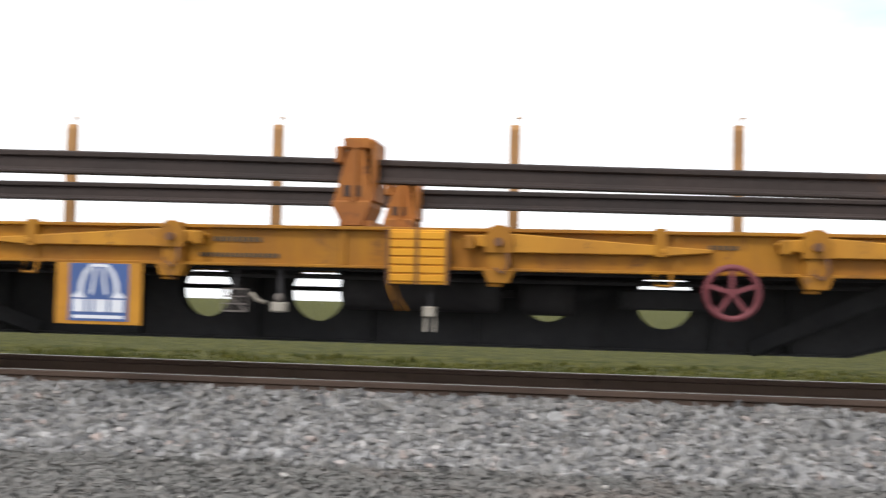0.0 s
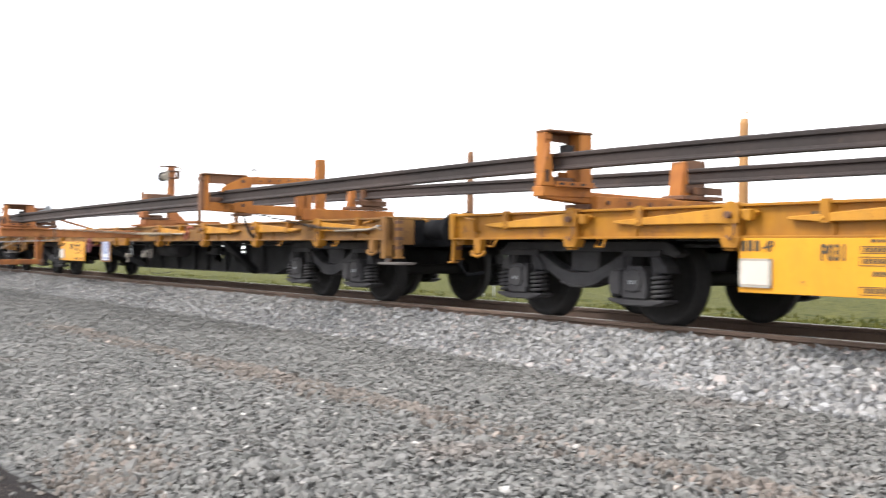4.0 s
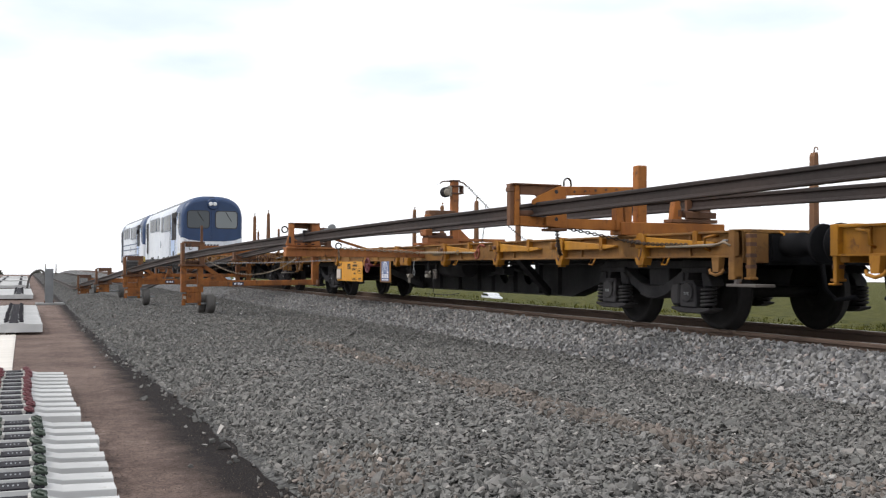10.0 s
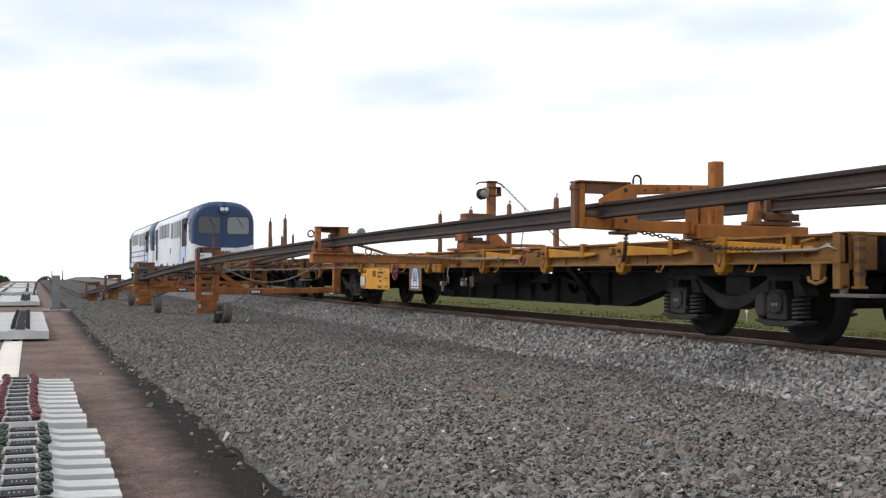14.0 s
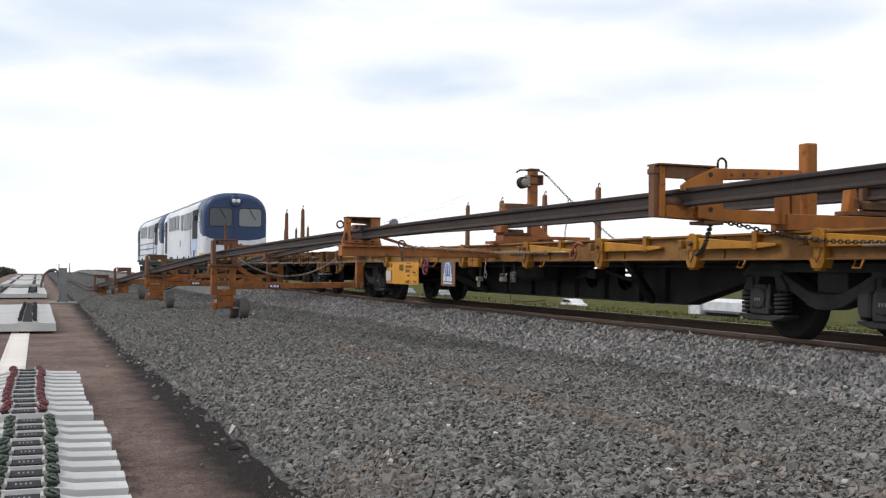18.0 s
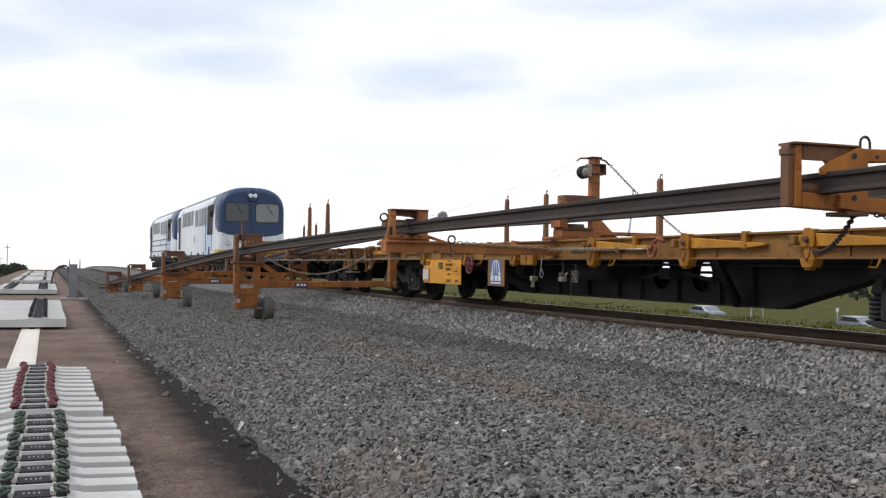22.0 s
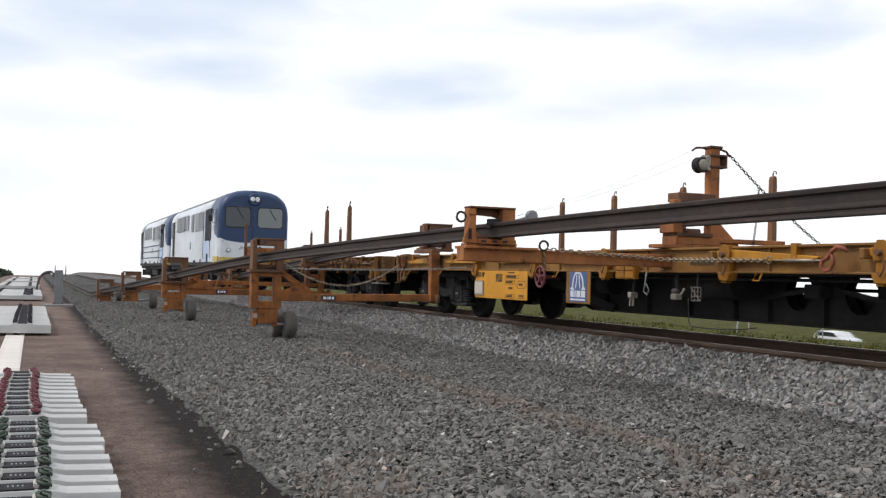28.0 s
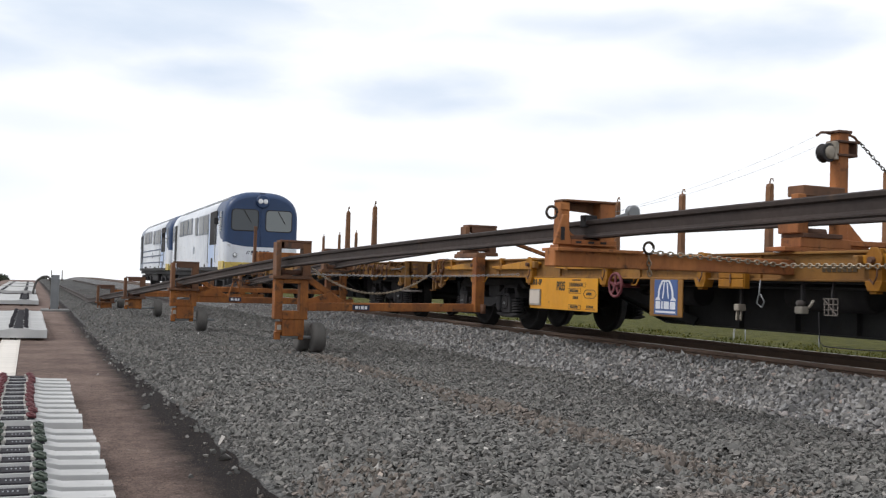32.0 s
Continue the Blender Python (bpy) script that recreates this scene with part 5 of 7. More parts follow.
# fittings of the first wagon
data_plate(wagon_a, 5.26, 3.41, "-4P", "P031")
emblem_sign(wagon_a, 2.10, 1.45)
handwheel(wagon_a, -2.64, 0.745, 0.17)
small_fittings(wagon_a, 0.46, 0.78, -0.62, 1)
bm = fresh()
for k in range(2):
    tube(bm, [(-1.53, -0.33 - k * 0.05, 0.75), (-1.53, -0.36 - k * 0.05, 0.66), (-1.53, -0.41 - k * 0.06, 0.57)], 0.008, 6)
part("hook", bm, YELLOW, wagon_a)
bm = soften(box(fresh(), -1.63, -1.55, -0.75, -0.34, 0.755, 1.13), 0.006)
locker = part("switch_locker", bm, AMBER, wagon_a, "yellow ribbed steel locker on the sill")
for r in range(6):
    for c in range(2):
        part("rib_panel", soften(box(fresh(), -1.642, -1.63, -0.73 + c * 0.2, -0.56 + c * 0.2, 0.775 + r * 0.058, 0.822 + r * 0.058), 0.004), AMBER, locker)
for c in (-0.755, -0.545, -0.345):
    part("strap", box(fresh(), -1.648, -1.63, c - 0.008, c + 0.008, 0.75, 1.135), RUSTY, locker)
bars_of_text(wagon_a, -1.506, [(0.95, 1.03, 9, 0.03, 0.035), (1.05, 0.92, 17, 0.026, 0.03), (-2.5, 1.03, 5, 0.03, 0.03), (4.6, 1.03, 3, 0.04, 0.04)], MARK)
# fittings of the second wagon
data_plate(wagon_b, 5.25, 3.25, "-9P", "P035")
emblem_sign(wagon_b, 1.98, 1.30)
handwheel(wagon_b, 2.70, 0.775, 0.15)
small_fittings(wagon_b, -0.58, -1.02, 0.36, -1)
bm = soften(box(fresh(), -1.62, -1.55, 0.12, 0.56, 0.77, 0.98), 0.006)
locker = part("switch_locker", bm, YELLOW, wagon_b, "yellow steel locker under the sill")
for a, b in ((0.13, 0.33), (0.35, 0.55)):
    for z in (0.785, 0.88):
        part("rib_panel", soften(box(fresh(), -1.632, -1.62, a, b, z, z + 0.082), 0.004), YELLOW, locker)
part("latch", box(fresh(), -1.64, -1.62, 0.33, 0.35, 0.83, 0.92), RUSTY, locker)
bm = tube(fresh(), [(-1.55, -0.05, 0.86), (-1.57, -0.06, 0.74), (-1.57, -0.02, 0.62), (-1.57, -0.10, 0.58), (-1.57, -0.14, 0.64), (-1.57, -0.08, 0.72)], 0.009, 6)
part("hook", bm, GREYSTEEL, wagon_b)
bars_of_text(wagon_b, -1.506, [(-0.9, 0.95, 7, 0.05, 0.05), (-3.9, 1.0, 8, 0.035, 0.04)], MARK)
bm = tube(fresh(), smoothed([(-1.45, -0.80, 0.56), (-1.45, -0.81, 0.40), (-1.45, -0.82, 0.27), (-1.45, -0.88, 0.235), (-1.45, -1.30, 0.232), (-1.44, -1.75, 0.25), (-1.42, -2.0, 0.28)], 0.1), 0.006, 6)
part("drain_hose", bm, GRIME, wagon_b, "thin black hose drooping below the girder")
for y, low, tint in ((8.70, 0.93, RUSTY), (8.82, 0.80, OLDYELLOW), (8.93, 0.87, WEATHERED), (9.06, 0.78, RUSTY)):
    bm = tube(fresh(), [(-1.52, y, 1.17), (-1.60, y, 1.15), (-1.62, y + 0.01, 1.05), (-1.61, y - 0.02, low + 0.08), (-1.63, y + 0.03, low), (-1.65, y + 0.06, low + 0.05)], 0.02, 6)
    part("lashing_hook", bm, tint, wagon_b, "heavy lashing hook hung over the sill")

# ------------------------------------------------------------------ the carried rails
NEAR_LINE = ((7.62, -8.0, 1.34), (7.40, -1.0, 1.43), (7.30, 4.0, 1.53), (6.90, 9.1, 1.542), (5.78, 14.9, 1.358), (4.80, 21.9, 1.188), (3.93, 30.1, 0.93), (3.12, 36.4, 0.53),
             (2.78, 44.2, 0.15), (2.45, 51.0, -0.16), (2.30, 57.5, -0.44), (2.25, 66, -0.45), (2.2, 110, -0.45), (2.2, 165, -0.45))
FAR_LINE = ((9.45, -8.0, 1.34), (9.40, -1.3, 1.43), (9.30, 5.0, 1.494), (8.95, 9.1, 1.498), (8.17, 14.9, 1.50), (7.28, 21.9, 1.42), (7.2, 26.0, 1.43), (7.12, 30.1, 1.36), (6.50, 36.4, 1.0),
            (6.05, 44.2, 0.5), (5.75, 51.0, 0.0), (5.55, 57.5, -0.44), (5.5, 66, -0.45), (5.5, 110, -0.45), (5.5, 165, -0.45))
CARRIED = []


def carried(ob, x, y):
    """A thing that rolls along with the train, from its place at the start."""
    CARRIED.append((ob, x, y))
    return ob


for line, label in ((NEAR_LINE, "long brown steel rail bending down from wagons to ballast"), (FAR_LINE, "long brown new steel rail on the far roller supports")):
    ob = thing("loose_rail", (MID, 20, 0), label, "rail", "rails being unloaded")
    part("rail_body", rail_mesh(fresh(), smoothed([(x - MID, y - 20, z) for x, y, z in line], 0.8)), STEEL, ob)
    carried(ob, MID, 20)

# ------------------------------------------------------------------ roller supports on the wagons (local x from the track's middle)


def plate(bm, outline, y0, y1):
    return prism(bm, outline, "y", y0, y1)


def ring_at(parent, x, y, z, r=0.06, material=DARKCHAIN, flat="x"):
    pts = []
    for k in range(12):
        a = 2 * math.pi * k / 12
        pts.append((x + r * math.cos(a), y, z + r * math.sin(a)) if flat == "x" else (x, y + r * math.cos(a), z + r * math.sin(a)))
    return part("ring", tube(fresh(), pts, 0.013, 6, True), material, parent)


def loop_at(parent, x, y, z, r=0.07):
    pts = [(x - r, y, z), (x - r, y, z + r)] + [(x - r * math.cos(a), y, z + r + r * math.sin(a)) for a in (0.5, 1.1, 1.57, 2.1, 2.7)] + [(x + r, y, z + r), (x + r, y, z)]
    return part("lifting_eye", tube(fresh(), pts, 0.012, 6), DARKCHAIN, parent)


def rolls(parent, x0, x1, y, z, r=0.045):
    bm = rod(fresh(), (x0, y, z), (x1, y, z), r, 12)
    return part("roller", bm, RUSTY, parent, "worn steel guide roller")


def portal(parent, x0, x1, z0, z1, y, deep, sill, taper=True, inner=0.14, paint=ORANGE):
    """A welded gate round the rail: a tapered outer cheek, an inner cheek, a head plate, a sill and a roller."""
    bm = fresh()
    w = 0.12
    if taper:
        box(bm, x0 + 0.035, x0 + 0.115, y - 0.07, y + 0.09, z0, z1)
        plate(bm, [(x0 - 0.06, z0), (x0 + w, z0), (x0 + w * 0.6, z1 - 0.12), (x0 + 0.03, z1 - 0.12)], y - 0.11, y - 0.07)
        box(bm, x0 + 0.01, x0 + 0.1, y - 0.09, y - 0.07, z1 - 0.08, z1 - 0.01)
    else:
        box(bm, x0, x0 + 0.08, y - deep, y + deep, z0, z1)
    cheek = part("outer_cheek", soften(bm, 0.006), paint, parent)
    if taper:
        # no opening is cut: a thin dark plate paints the slot's shaded inside
        part("slot", box(fresh(), x0 + 0.005, x0 + 0.045, y - 0.114, y - 0.11, z0 + 0.04, z0 + 0.16), GRIME, cheek)
    bm = box(fresh(), x1 - inner, x1, y - deep + 0.02, y + deep - 0.02, z0, z1)
    part("inner_cheek", soften(bm, 0.006), paint, parent)
    if taper:
        # channel-shaped head with a hanging lip, a roller housing beside the rail and a slotted angle in front of it
        bm = box(fresh(), x0 + 0.03, x1, y - deep, y + 0.09, z1, z1 + 0.02)
        plate(bm, [(x0 + 0.11, z1), (x1, z1), (x1, z1 - 0.16), (x1 - inner - 0.06, z1 - 0.085), (x0 + 0.11, z1 - 0.07)], y + 0.05, y + 0.08)
        part("head_plate", soften(bm, 0.004), BROWNED, parent)
        part("roller_housing", soften(box(fresh(), x1 - inner - 0.13, x1 - inner, y - 0.03, y + 0.07, z1 - 0.22, z1 - 0.11), 0.006), GRIME, parent)
        bm = box(fresh(), x0 + 0.12, x1, y - deep - 0.012, y - deep, z0, z0 + 0.05)
        box(bm, x0 + 0.12, x1, y - deep - 0.05, y - deep, z0 - 0.004, z0 + 0.006)
        lip = part("slotted_angle", soften(bm, 0.003), paint, parent)
        for k in range(3):
            a = x0 + 0.16 + k * (x1 - x0 - 0.2) / 3
            # slots of the angle are dark plates too, their shade painted on
            part("slot", box(fresh(), a, a + 0.06, y - deep - 0.016, y - deep - 0.012, z0 + 0.016, z0 + 0.036), GRIME, lip)
    else:
        bm = box(fresh(), x0 + 0.05, x1, y - deep, y + deep, z1, z1 + 0.035)
        box(bm, x0 + 0.12, x1 - inner, y - deep + 0.01, y - deep + 0.03, z1 - 0.10, z1)
        box(bm, x0 + 0.12, x1 - inner, y + deep - 0.03, y + deep - 0.01, z1 - 0.10, z1)
        part("head_plate", soften(bm, 0.005), RUSTY, parent)
    flat = 0.09 if taper else deep + 0.02
    bm = box(fresh(), x0 - (0.0 if taper else 0.05), x1 + 0.02, y - flat, y + flat, z0 - sill, z0)
    part("sill_plate", soften(bm, 0.006), paint, parent)
    bm = fresh()
    plate(bm, [(x0 + 0.12, z0), (x0 + 0.30, z0), (x0 + 0.12, z0 + 0.14)], y - 0.03, y + 0.03)
    part("wedge", bm, paint, parent)
    if taper:
        part("guide_plate", soften(box(fresh(), x0 + 0.34, x1 - inner, y + deep - 0.05, y + deep - 0.02, z0, z0 + 0.16), 0.004), paint, parent)
    rolls(parent, x0 + 0.12, x1 - inner, y + 0.0, z0 + 0.055)


def pedestal(parent, x0, x1, z0, z1, y, deep=0.16):
    """A low saddle for the far rail: a tapered block with a slot, a back plate and a roller."""
    bm = plate(fresh(), [(x0 + 0.01, z0), (x0 + 0.155, z0), (x0 + 0.115, z1), (x0 + 0.06, z1)], y - deep * 0.6, y + deep * 0.6)
    part("saddle_block", soften(bm, 0.008), ORANGE, parent)
    # the slot is a brown plate on the block, painted as its shaded recess
    part("slot", box(fresh(), x0 + 0.085, x0 + 0.13, y - deep * 0.6 - 0.004, y - deep * 0.6 + 0.02, z0 + 0.05, z0 + 0.14), BROWNED, parent)
    part("back_plate", soften(box(fresh(), x0 + 0.30, x1, y + deep - 0.05, y + deep, z0, z1 + 0.045), 0.004), BROWNED, parent)
    part("front_plate", soften(box(fresh(), x0 + 0.18, x1 - 0.02, y - deep, y - deep + 0.03, z0 + 0.03, z0 + 0.11), 0.004), BROWNED, parent)
    part("saddle_base", soften(box(fresh(), x0 - 0.03, x1, y - deep, y + deep, z0 - 0.03, z0 + 0.015), 0.006), BROWNED, parent)
    rolls(parent, x0 + 0.2, x1 - 0.05, y, z0 + 0.085)


def support(name, y, label, aside=0.0):
    ob = thing(name, (MID + aside, y, 0), label, "rail support", "roller supports of the rail train")
    return carried(ob, MID + aside, y)


# support in the middle of the first wagon: a narrow pair of gates
s0 = support("rail_clamp", 1.62, "pair of orange welded rail clamps on the wagon floor")
for x, z1 in ((-1.38, 1.78), (0.50, 1.72)):
    for side in (x, x + 0.34):
        bm = prism(fresh(), [(-0.11, 1.33), (0.17, 1.33), (0.06, z1 - 0.04), (-0.05, z1 - 0.04)], "x", side - 0.03, side + 0.03)
        part("clamp_cheek", soften(bm, 0.008), ORANGE, s0)
    part("clamp_rib", soften(prism(fresh(), [(0.0, 1.33), (0.04, 1.33), (0.02, z1 - 0.06), (-0.01, z1 - 0.06)], "x", x - 0.07, x - 0.03), 0.004), ORANGE, s0)
    bm = prism(fresh(), [(-0.05, 1.155), (0.09, 1.155), (0.17, 1.30), (0.17, 1.34), (-0.11, 1.34), (-0.11, 1.30)], "x", x - 0.06, x + 0.40)
    part("clamp_foot", soften(bm, 0.01), ORANGE, s0)
    part("clamp_head", soften(box(fresh(), x - 0.05, x + 0.38, -0.10, 0.10, z1 - 0.07, z1 + 0.01), 0.01), ORANGE, s0)
    part("clamp_ear", soften(box(fresh(), x - 0.04, x + 0.10, 0.10, 0.16, z1 - 0.17, z1 - 0.05), 0.008), ORANGE, s0)
    part("clamp_back", soften(box(fresh(), x - 0.02, x + 0.36, -0.13, -0.10, 1.34, z1), 0.006), ORANGE, s0)
    # dark plate on the cheek, with the window's inner shade as its colour
    part("clamp_window", box(fresh(), x - 0.036, x - 0.028, -0.03, 0.09, 1.37, 1.45), GRIME, s0)
part("clamp_beam", soften(box(fresh(), -1.42, 1.3, -0.12, 0.12, 1.155, 1.2), 0.006), ORANGE, s0)

# support at the end of the first wagon
s1 = support("rail_gate", 9.13, "orange steel gate frame holding both rails above the wagon deck")
portal(s1, -1.91, -1.28, 1.38, 1.92, 0, 0.13, 0.10, inner=0.17)
bm = fresh()
prism(bm, [(-1.87, 1.26), (-1.35, 1.22), (0.75, 1.20), (0.75, 1.30), (-1.2, 1.34), (-1.87, 1.36)], "y", -0.075, 0.075)
part("cross_beam", soften(bm, 0.008), ORANGE, s1)
part("cross_beam", soften(box(fresh(), -1.35, 0.9, -0.26, -0.16, 1.155, 1.29), 0.006), ORANGE, s1)
for x in (-1.2, -0.9, -0.6, -0.3, 0.0, 0.3):
    part("bolt", rod(fresh(), (x, -0.275, 1.23), (x, -0.255, 1.23), 0.022, 8), RUSTY, s1)
pedestal(s1, 0.02, 0.68, 1.34, 1.73, -0.02)
part("foot_plate", box(fresh(), -1.4, 0.9, -0.18, 0.18, 1.153, 1.215), RUSTY, s1)

# support at the start of the second wagon: a long open gate reaching over the side
s2 = support("swing_gate", 14.84, "long orange box frame reaching out over the wagon side", -0.06)
part("outer_upright", soften(box(fresh(), -3.075, -3.02, -0.05, 0.05, 1.25, 1.746), 0.006), BROWNED, s2)
part("outer_upright", soften(box(fresh(), -3.02, -2.955, -0.07, 0.05, 1.25, 1.746), 0.006), ORANGE, s2)
part("upright_band", soften(box(fresh(), -3.085, -3.01, -0.06, 0.06, 1.663, 1.718), 0.006), BROWNED, s2)
part("upper_beam", soften(prism(fresh(), [(-2.42, 1.631), (-1.34, 1.695), (-1.34, 1.773), (-2.34, 1.746), (-2.42, 1.75)], "y", -0.07, 0.07), 0.006), ORANGE, s2)
bm = prism(fresh(), [(-2.95, 1.25), (-2.33, 1.225), (-1.41, 1.21), (-1.41, 1.35), (-2.33, 1.345), (-2.95, 1.37)], "y", -0.07, 0.07)
part("lower_beam", soften(bm, 0.006), ORANGE, s2)
part("head_plate", soften(box(fresh(), -3.06, -2.4, -0.11, 0.10, 1.746, 1.764), 0.004), BROWNED, s2)
part("lintel", soften(prism(fresh(), [(-2.95, 1.626), (-2.74, 1.626), (-2.70, 1.59), (-2.40, 1.746), (-2.95, 1.746)], "y", -0.075, -0.045), 0.004), BROWNED, s2)
bm = prism(fresh(), [(-2.80, 1.507), (-2.80, 1.562), (-2.70, 1.626), (-2.44, 1.741), (-2.34, 1.741), (-2.33, 1.535)], "y", -0.12, -0.075)
part("web_plate", soften(bm, 0.005), ORANGE, s2)
bm = prism(fresh(), [(-2.62, 1.25), (-2.33, 1.22), (-2.33, 1.415), (-2.46, 1.415), (-2.62, 1.36)], "y", -0.12, -0.075)
part("web_plate", soften(bm, 0.005), ORANGE, s2)
for z in (1.672, 1.335):
    # uncut holes: dark discs carry the shade of their depth
    part("bolt_hole", rod(fresh(), (-2.48, -0.126, z), (-2.48, -0.121, z), 0.025, 10), GRIME, s2)
for k, x in enumerate((-2.2, -2.05, -1.9, -1.75, -1.6)):
    part("bolt", rod(fresh(), (x, -0.085, 1.686 + k * 0.012), (x, -0.07, 1.686 + k * 0.012), 0.016, 6), RUSTY, s2)
part("base_block", soften(box(fresh(), -2.56, -2.33, -0.13, 0.12, 1.19, 1.225), 0.006), BROWNED, s2)
for x in (-1.56, -1.43):
    part("inner_upright", soften(box(fresh(), x - 0.05, x + 0.05, -0.10, 0.02, 1.21, 1.56), 0.006), ORANGE, s2)
part("mast", soften(box(fresh(), -1.27, -1.135, -0.07, 0.07, 1.155, 2.055), 0.012), ORANGE, s2, "square orange pivot mast")
part("base_beam", soften(box(fresh(), -1.56, 0.02, -0.14, 0.14, 1.155, 1.32), 0.008), ORANGE, s2)
pedestal(s2, -0.76, -0.08, 1.36, 1.68, -0.02, 0.10)
rolls(s2, -2.95, -2.70, 0, 1.40)
loop_at(s2, -2.26, 0, 1.755, 0.05)
bm = chain_mesh(fresh(), [(-2.30, -0.10, 1.22), (-2.0, -0.12, 1.17), (-1.58, -0.16, 1.09)], 0.06, 0.008)
chain_mesh(bm, [(-1.58, -0.16, 1.09), (-1.60, -0.8, 1.03), (-1.61, -1.6, 1.00)], 0.06, 0.008)
part("chain", bm, DARKCHAIN, s2)
bm = tube(fresh(), [(-1.62, -1.2, 0.985), (-1.63, -2.1, 0.985), (-1.63, -2.3, 1.02), (-1.60, -2.35, 0.98)], 0.014, 6)
part("locking_bar", bm, CHAIN, s2)
bm = chain_mesh(fresh(), sag((-2.46, -0.1, 1.20), (-1.585, 1.40, 0.93), 0.10, 16), 0.075, 0.0075)
part("sling", bm, DARKCHAIN, s2)

# support near the end of the second wagon: a cantilever beam with a winch mast
s3 = support("winch_beam", 22.0, "orange cantilever beam with a rail gate and a chained winch mast")
part("cantilever", soften(box(fresh(), -4.20, 0.3, -0.10, 0.10, 1.155 - 0.235, 1.155 - 0.085), 0.008), FADED, s3)
part("cantilever_cap", soften(box(fresh(), -4.20, -3.3, -0.16, 0.16, 1.06, 1.09), 0.005), FADED, s3)
portal(s3, -4.155, -3.565, 1.12, 1.515, 0, 0.10, 0.05, inner=0.16, paint=FADED)
ring_at(s3, -4.215, -0.05, 1.41, 0.055)
part("slide_plate", soften(box(fresh(), -1.66, 0.4, -0.15, 0.15, 1.155, 1.20), 0.006), FADED, s3)
part("saddle_base", soften(box(fresh(), -1.47, -0.82, -0.15, 0.15, 1.20, 1.30), 0.008), FADED, s3)
part("saddle", soften(box(fresh(), -1.51, -1.37, -0.15, 0.15, 1.34, 1.46), 0.008), FADED, s3)
part("saddle_plate", soften(box(fresh(), -1.45, -0.95, -0.17, 0.17, 1.30, 1.345), 0.005), RUSTY, s3)
part("saddle_head", soften(box(fresh(), -1.42, -0.88, -0.12, 0.12, 1.72, 1.83), 0.008), BROWNED, s3)
part("saddle_cheek", soften(box(fresh(), -1.49, -1.39, -0.13, -0.02, 1.44, 1.74), 0.006), FADED, s3)
rolls(s3, -1.37, -1.04, 0, 1.36)
part("mast", soften(box(fresh(), -0.93, -0.79, -0.07, 0.07, 1.16, 2.42), 0.015), FADED, s3, "square orange winch mast")
part("gusset", soften(prism(fresh(), [(-0.79, 1.20), (-0.44, 1.20), (-0.79, 1.52)], "y", -0.03, 0.03), 0.004), FADED, s3)
part("arm", soften(box(fresh(), -0.82, 0.2, -0.09, 0.09, 1.24, 1.295), 0.006), FADED, s3)
part("mast_cap", soften(box(fresh(), -0.95, -0.77, -0.09, 0.09, 2.40, 2.43), 0.006), RUSTY, s3)
for z in (2.16, 2.30):
    part("winch_bracket", soften(box(fresh(), -0.96, -0.70, -0.095, 0.09, z, z + 0.025), 0.004), RUSTY, s3)
part("winch_bracket", soften(box(fresh(), -0.725, -0.70, -0.09, 0.08, 2.185, 2.30), 0.004), RUSTY, s3)
bm = lathe(fresh(), [(-0.06, 0.085), (-0.05, 0.10), (-0.035, 0.06), (0.02, 0.06), (0.035, 0.10), (0.045, 0.085)], "y", 20, (-1.05, -0.01, 2.19))
drum = part("winch_drum", bm, GRIME, s3, "black winch drum with a pale side plate")
part("drum_plate", lathe(fresh(), [(-0.075, 0.02), (-0.07, 0.07), (-0.062, 0.07)], "y", 16, (-1.04, -0.01, 2.19)), CREAM, drum)
part("winch_case", soften(box(fresh(), -1.0, -0.935, -0.085, 0.05, 2.12, 2.31), 0.01), CREAM, s3)
bm = tube(fresh(), [(-1.16, 0, 2.36), (-1.10, 0, 2.40), (-0.95, 0, 2.41)], 0.014, 6)
tube(bm, [(-0.77, 0, 2.41), (-0.66, 0, 2.38), (-0.60, 0, 2.32)], 0.014, 6)
part("eye_hook", bm, RUSTY, s3)
bm = chain_mesh(fresh(), sag((-0.60, 0, 2.34), (0.62, -0.35, 1.20), 0.05), 0.05, 0.0055)
chain_mesh(bm, [(-0.23, -0.1, 1.95), (-0.26, -0.11, 1.6), (-0.32, -0.12, 1.22)], 0.045, 0.0045)
part("mast_chain", bm, DARKCHAIN, s3)
ring_at(s3, -3.22, -0.12, 1.12, 0.055)
bm = chain_mesh(fresh(), [(-3.22, -0.12, 1.05), (-3.21, -0.13, 0.86)], 0.06, 0.008)
chain_mesh(bm, [(-3.18, -0.13, 1.08), (-2.6, -0.14, 1.055), (-2.0, -0.15, 1.03), (-1.66, -0.2, 1.01), (-1.66, -1.1, 1.0), (-1.66, -2.05, 0.99)], 0.07, 0.008)
part("tie_chain", bm, CHAIN, s3, "bright worn chain along the beam")
bm = tube(fresh(), [(-1.66, -2.08 + 0.035 * math.cos(k * math.pi / 6), 0.99 + 0.035 * math.sin(k * math.pi / 6)) for k in range(12)], 0.009, 6, True)
rod(bm, (-1.66, -2.12, 0.99), (-1.66, -2.30, 0.988), 0.008, 8)
rod(bm, (-1.66, -2.30, 0.988), (-1.66, -2.72, 0.985), 0.017, 8)
rod(bm, (-1.66, -2.72, 0.985), (-1.66, -2.90, 0.985), 0.009, 8)
part("turnbuckle", bm, CHAIN, s3)
bm = tube(fresh(), [(-1.655, -2.84, 0.985), (-1.665, -2.92, 1.01), (-1.665, -2.97, 1.07), (-1.66, -3.03, 1.11), (-1.64, -3.09, 1.10), (-1.62, -3.12, 1.07)], 0.021, 8)
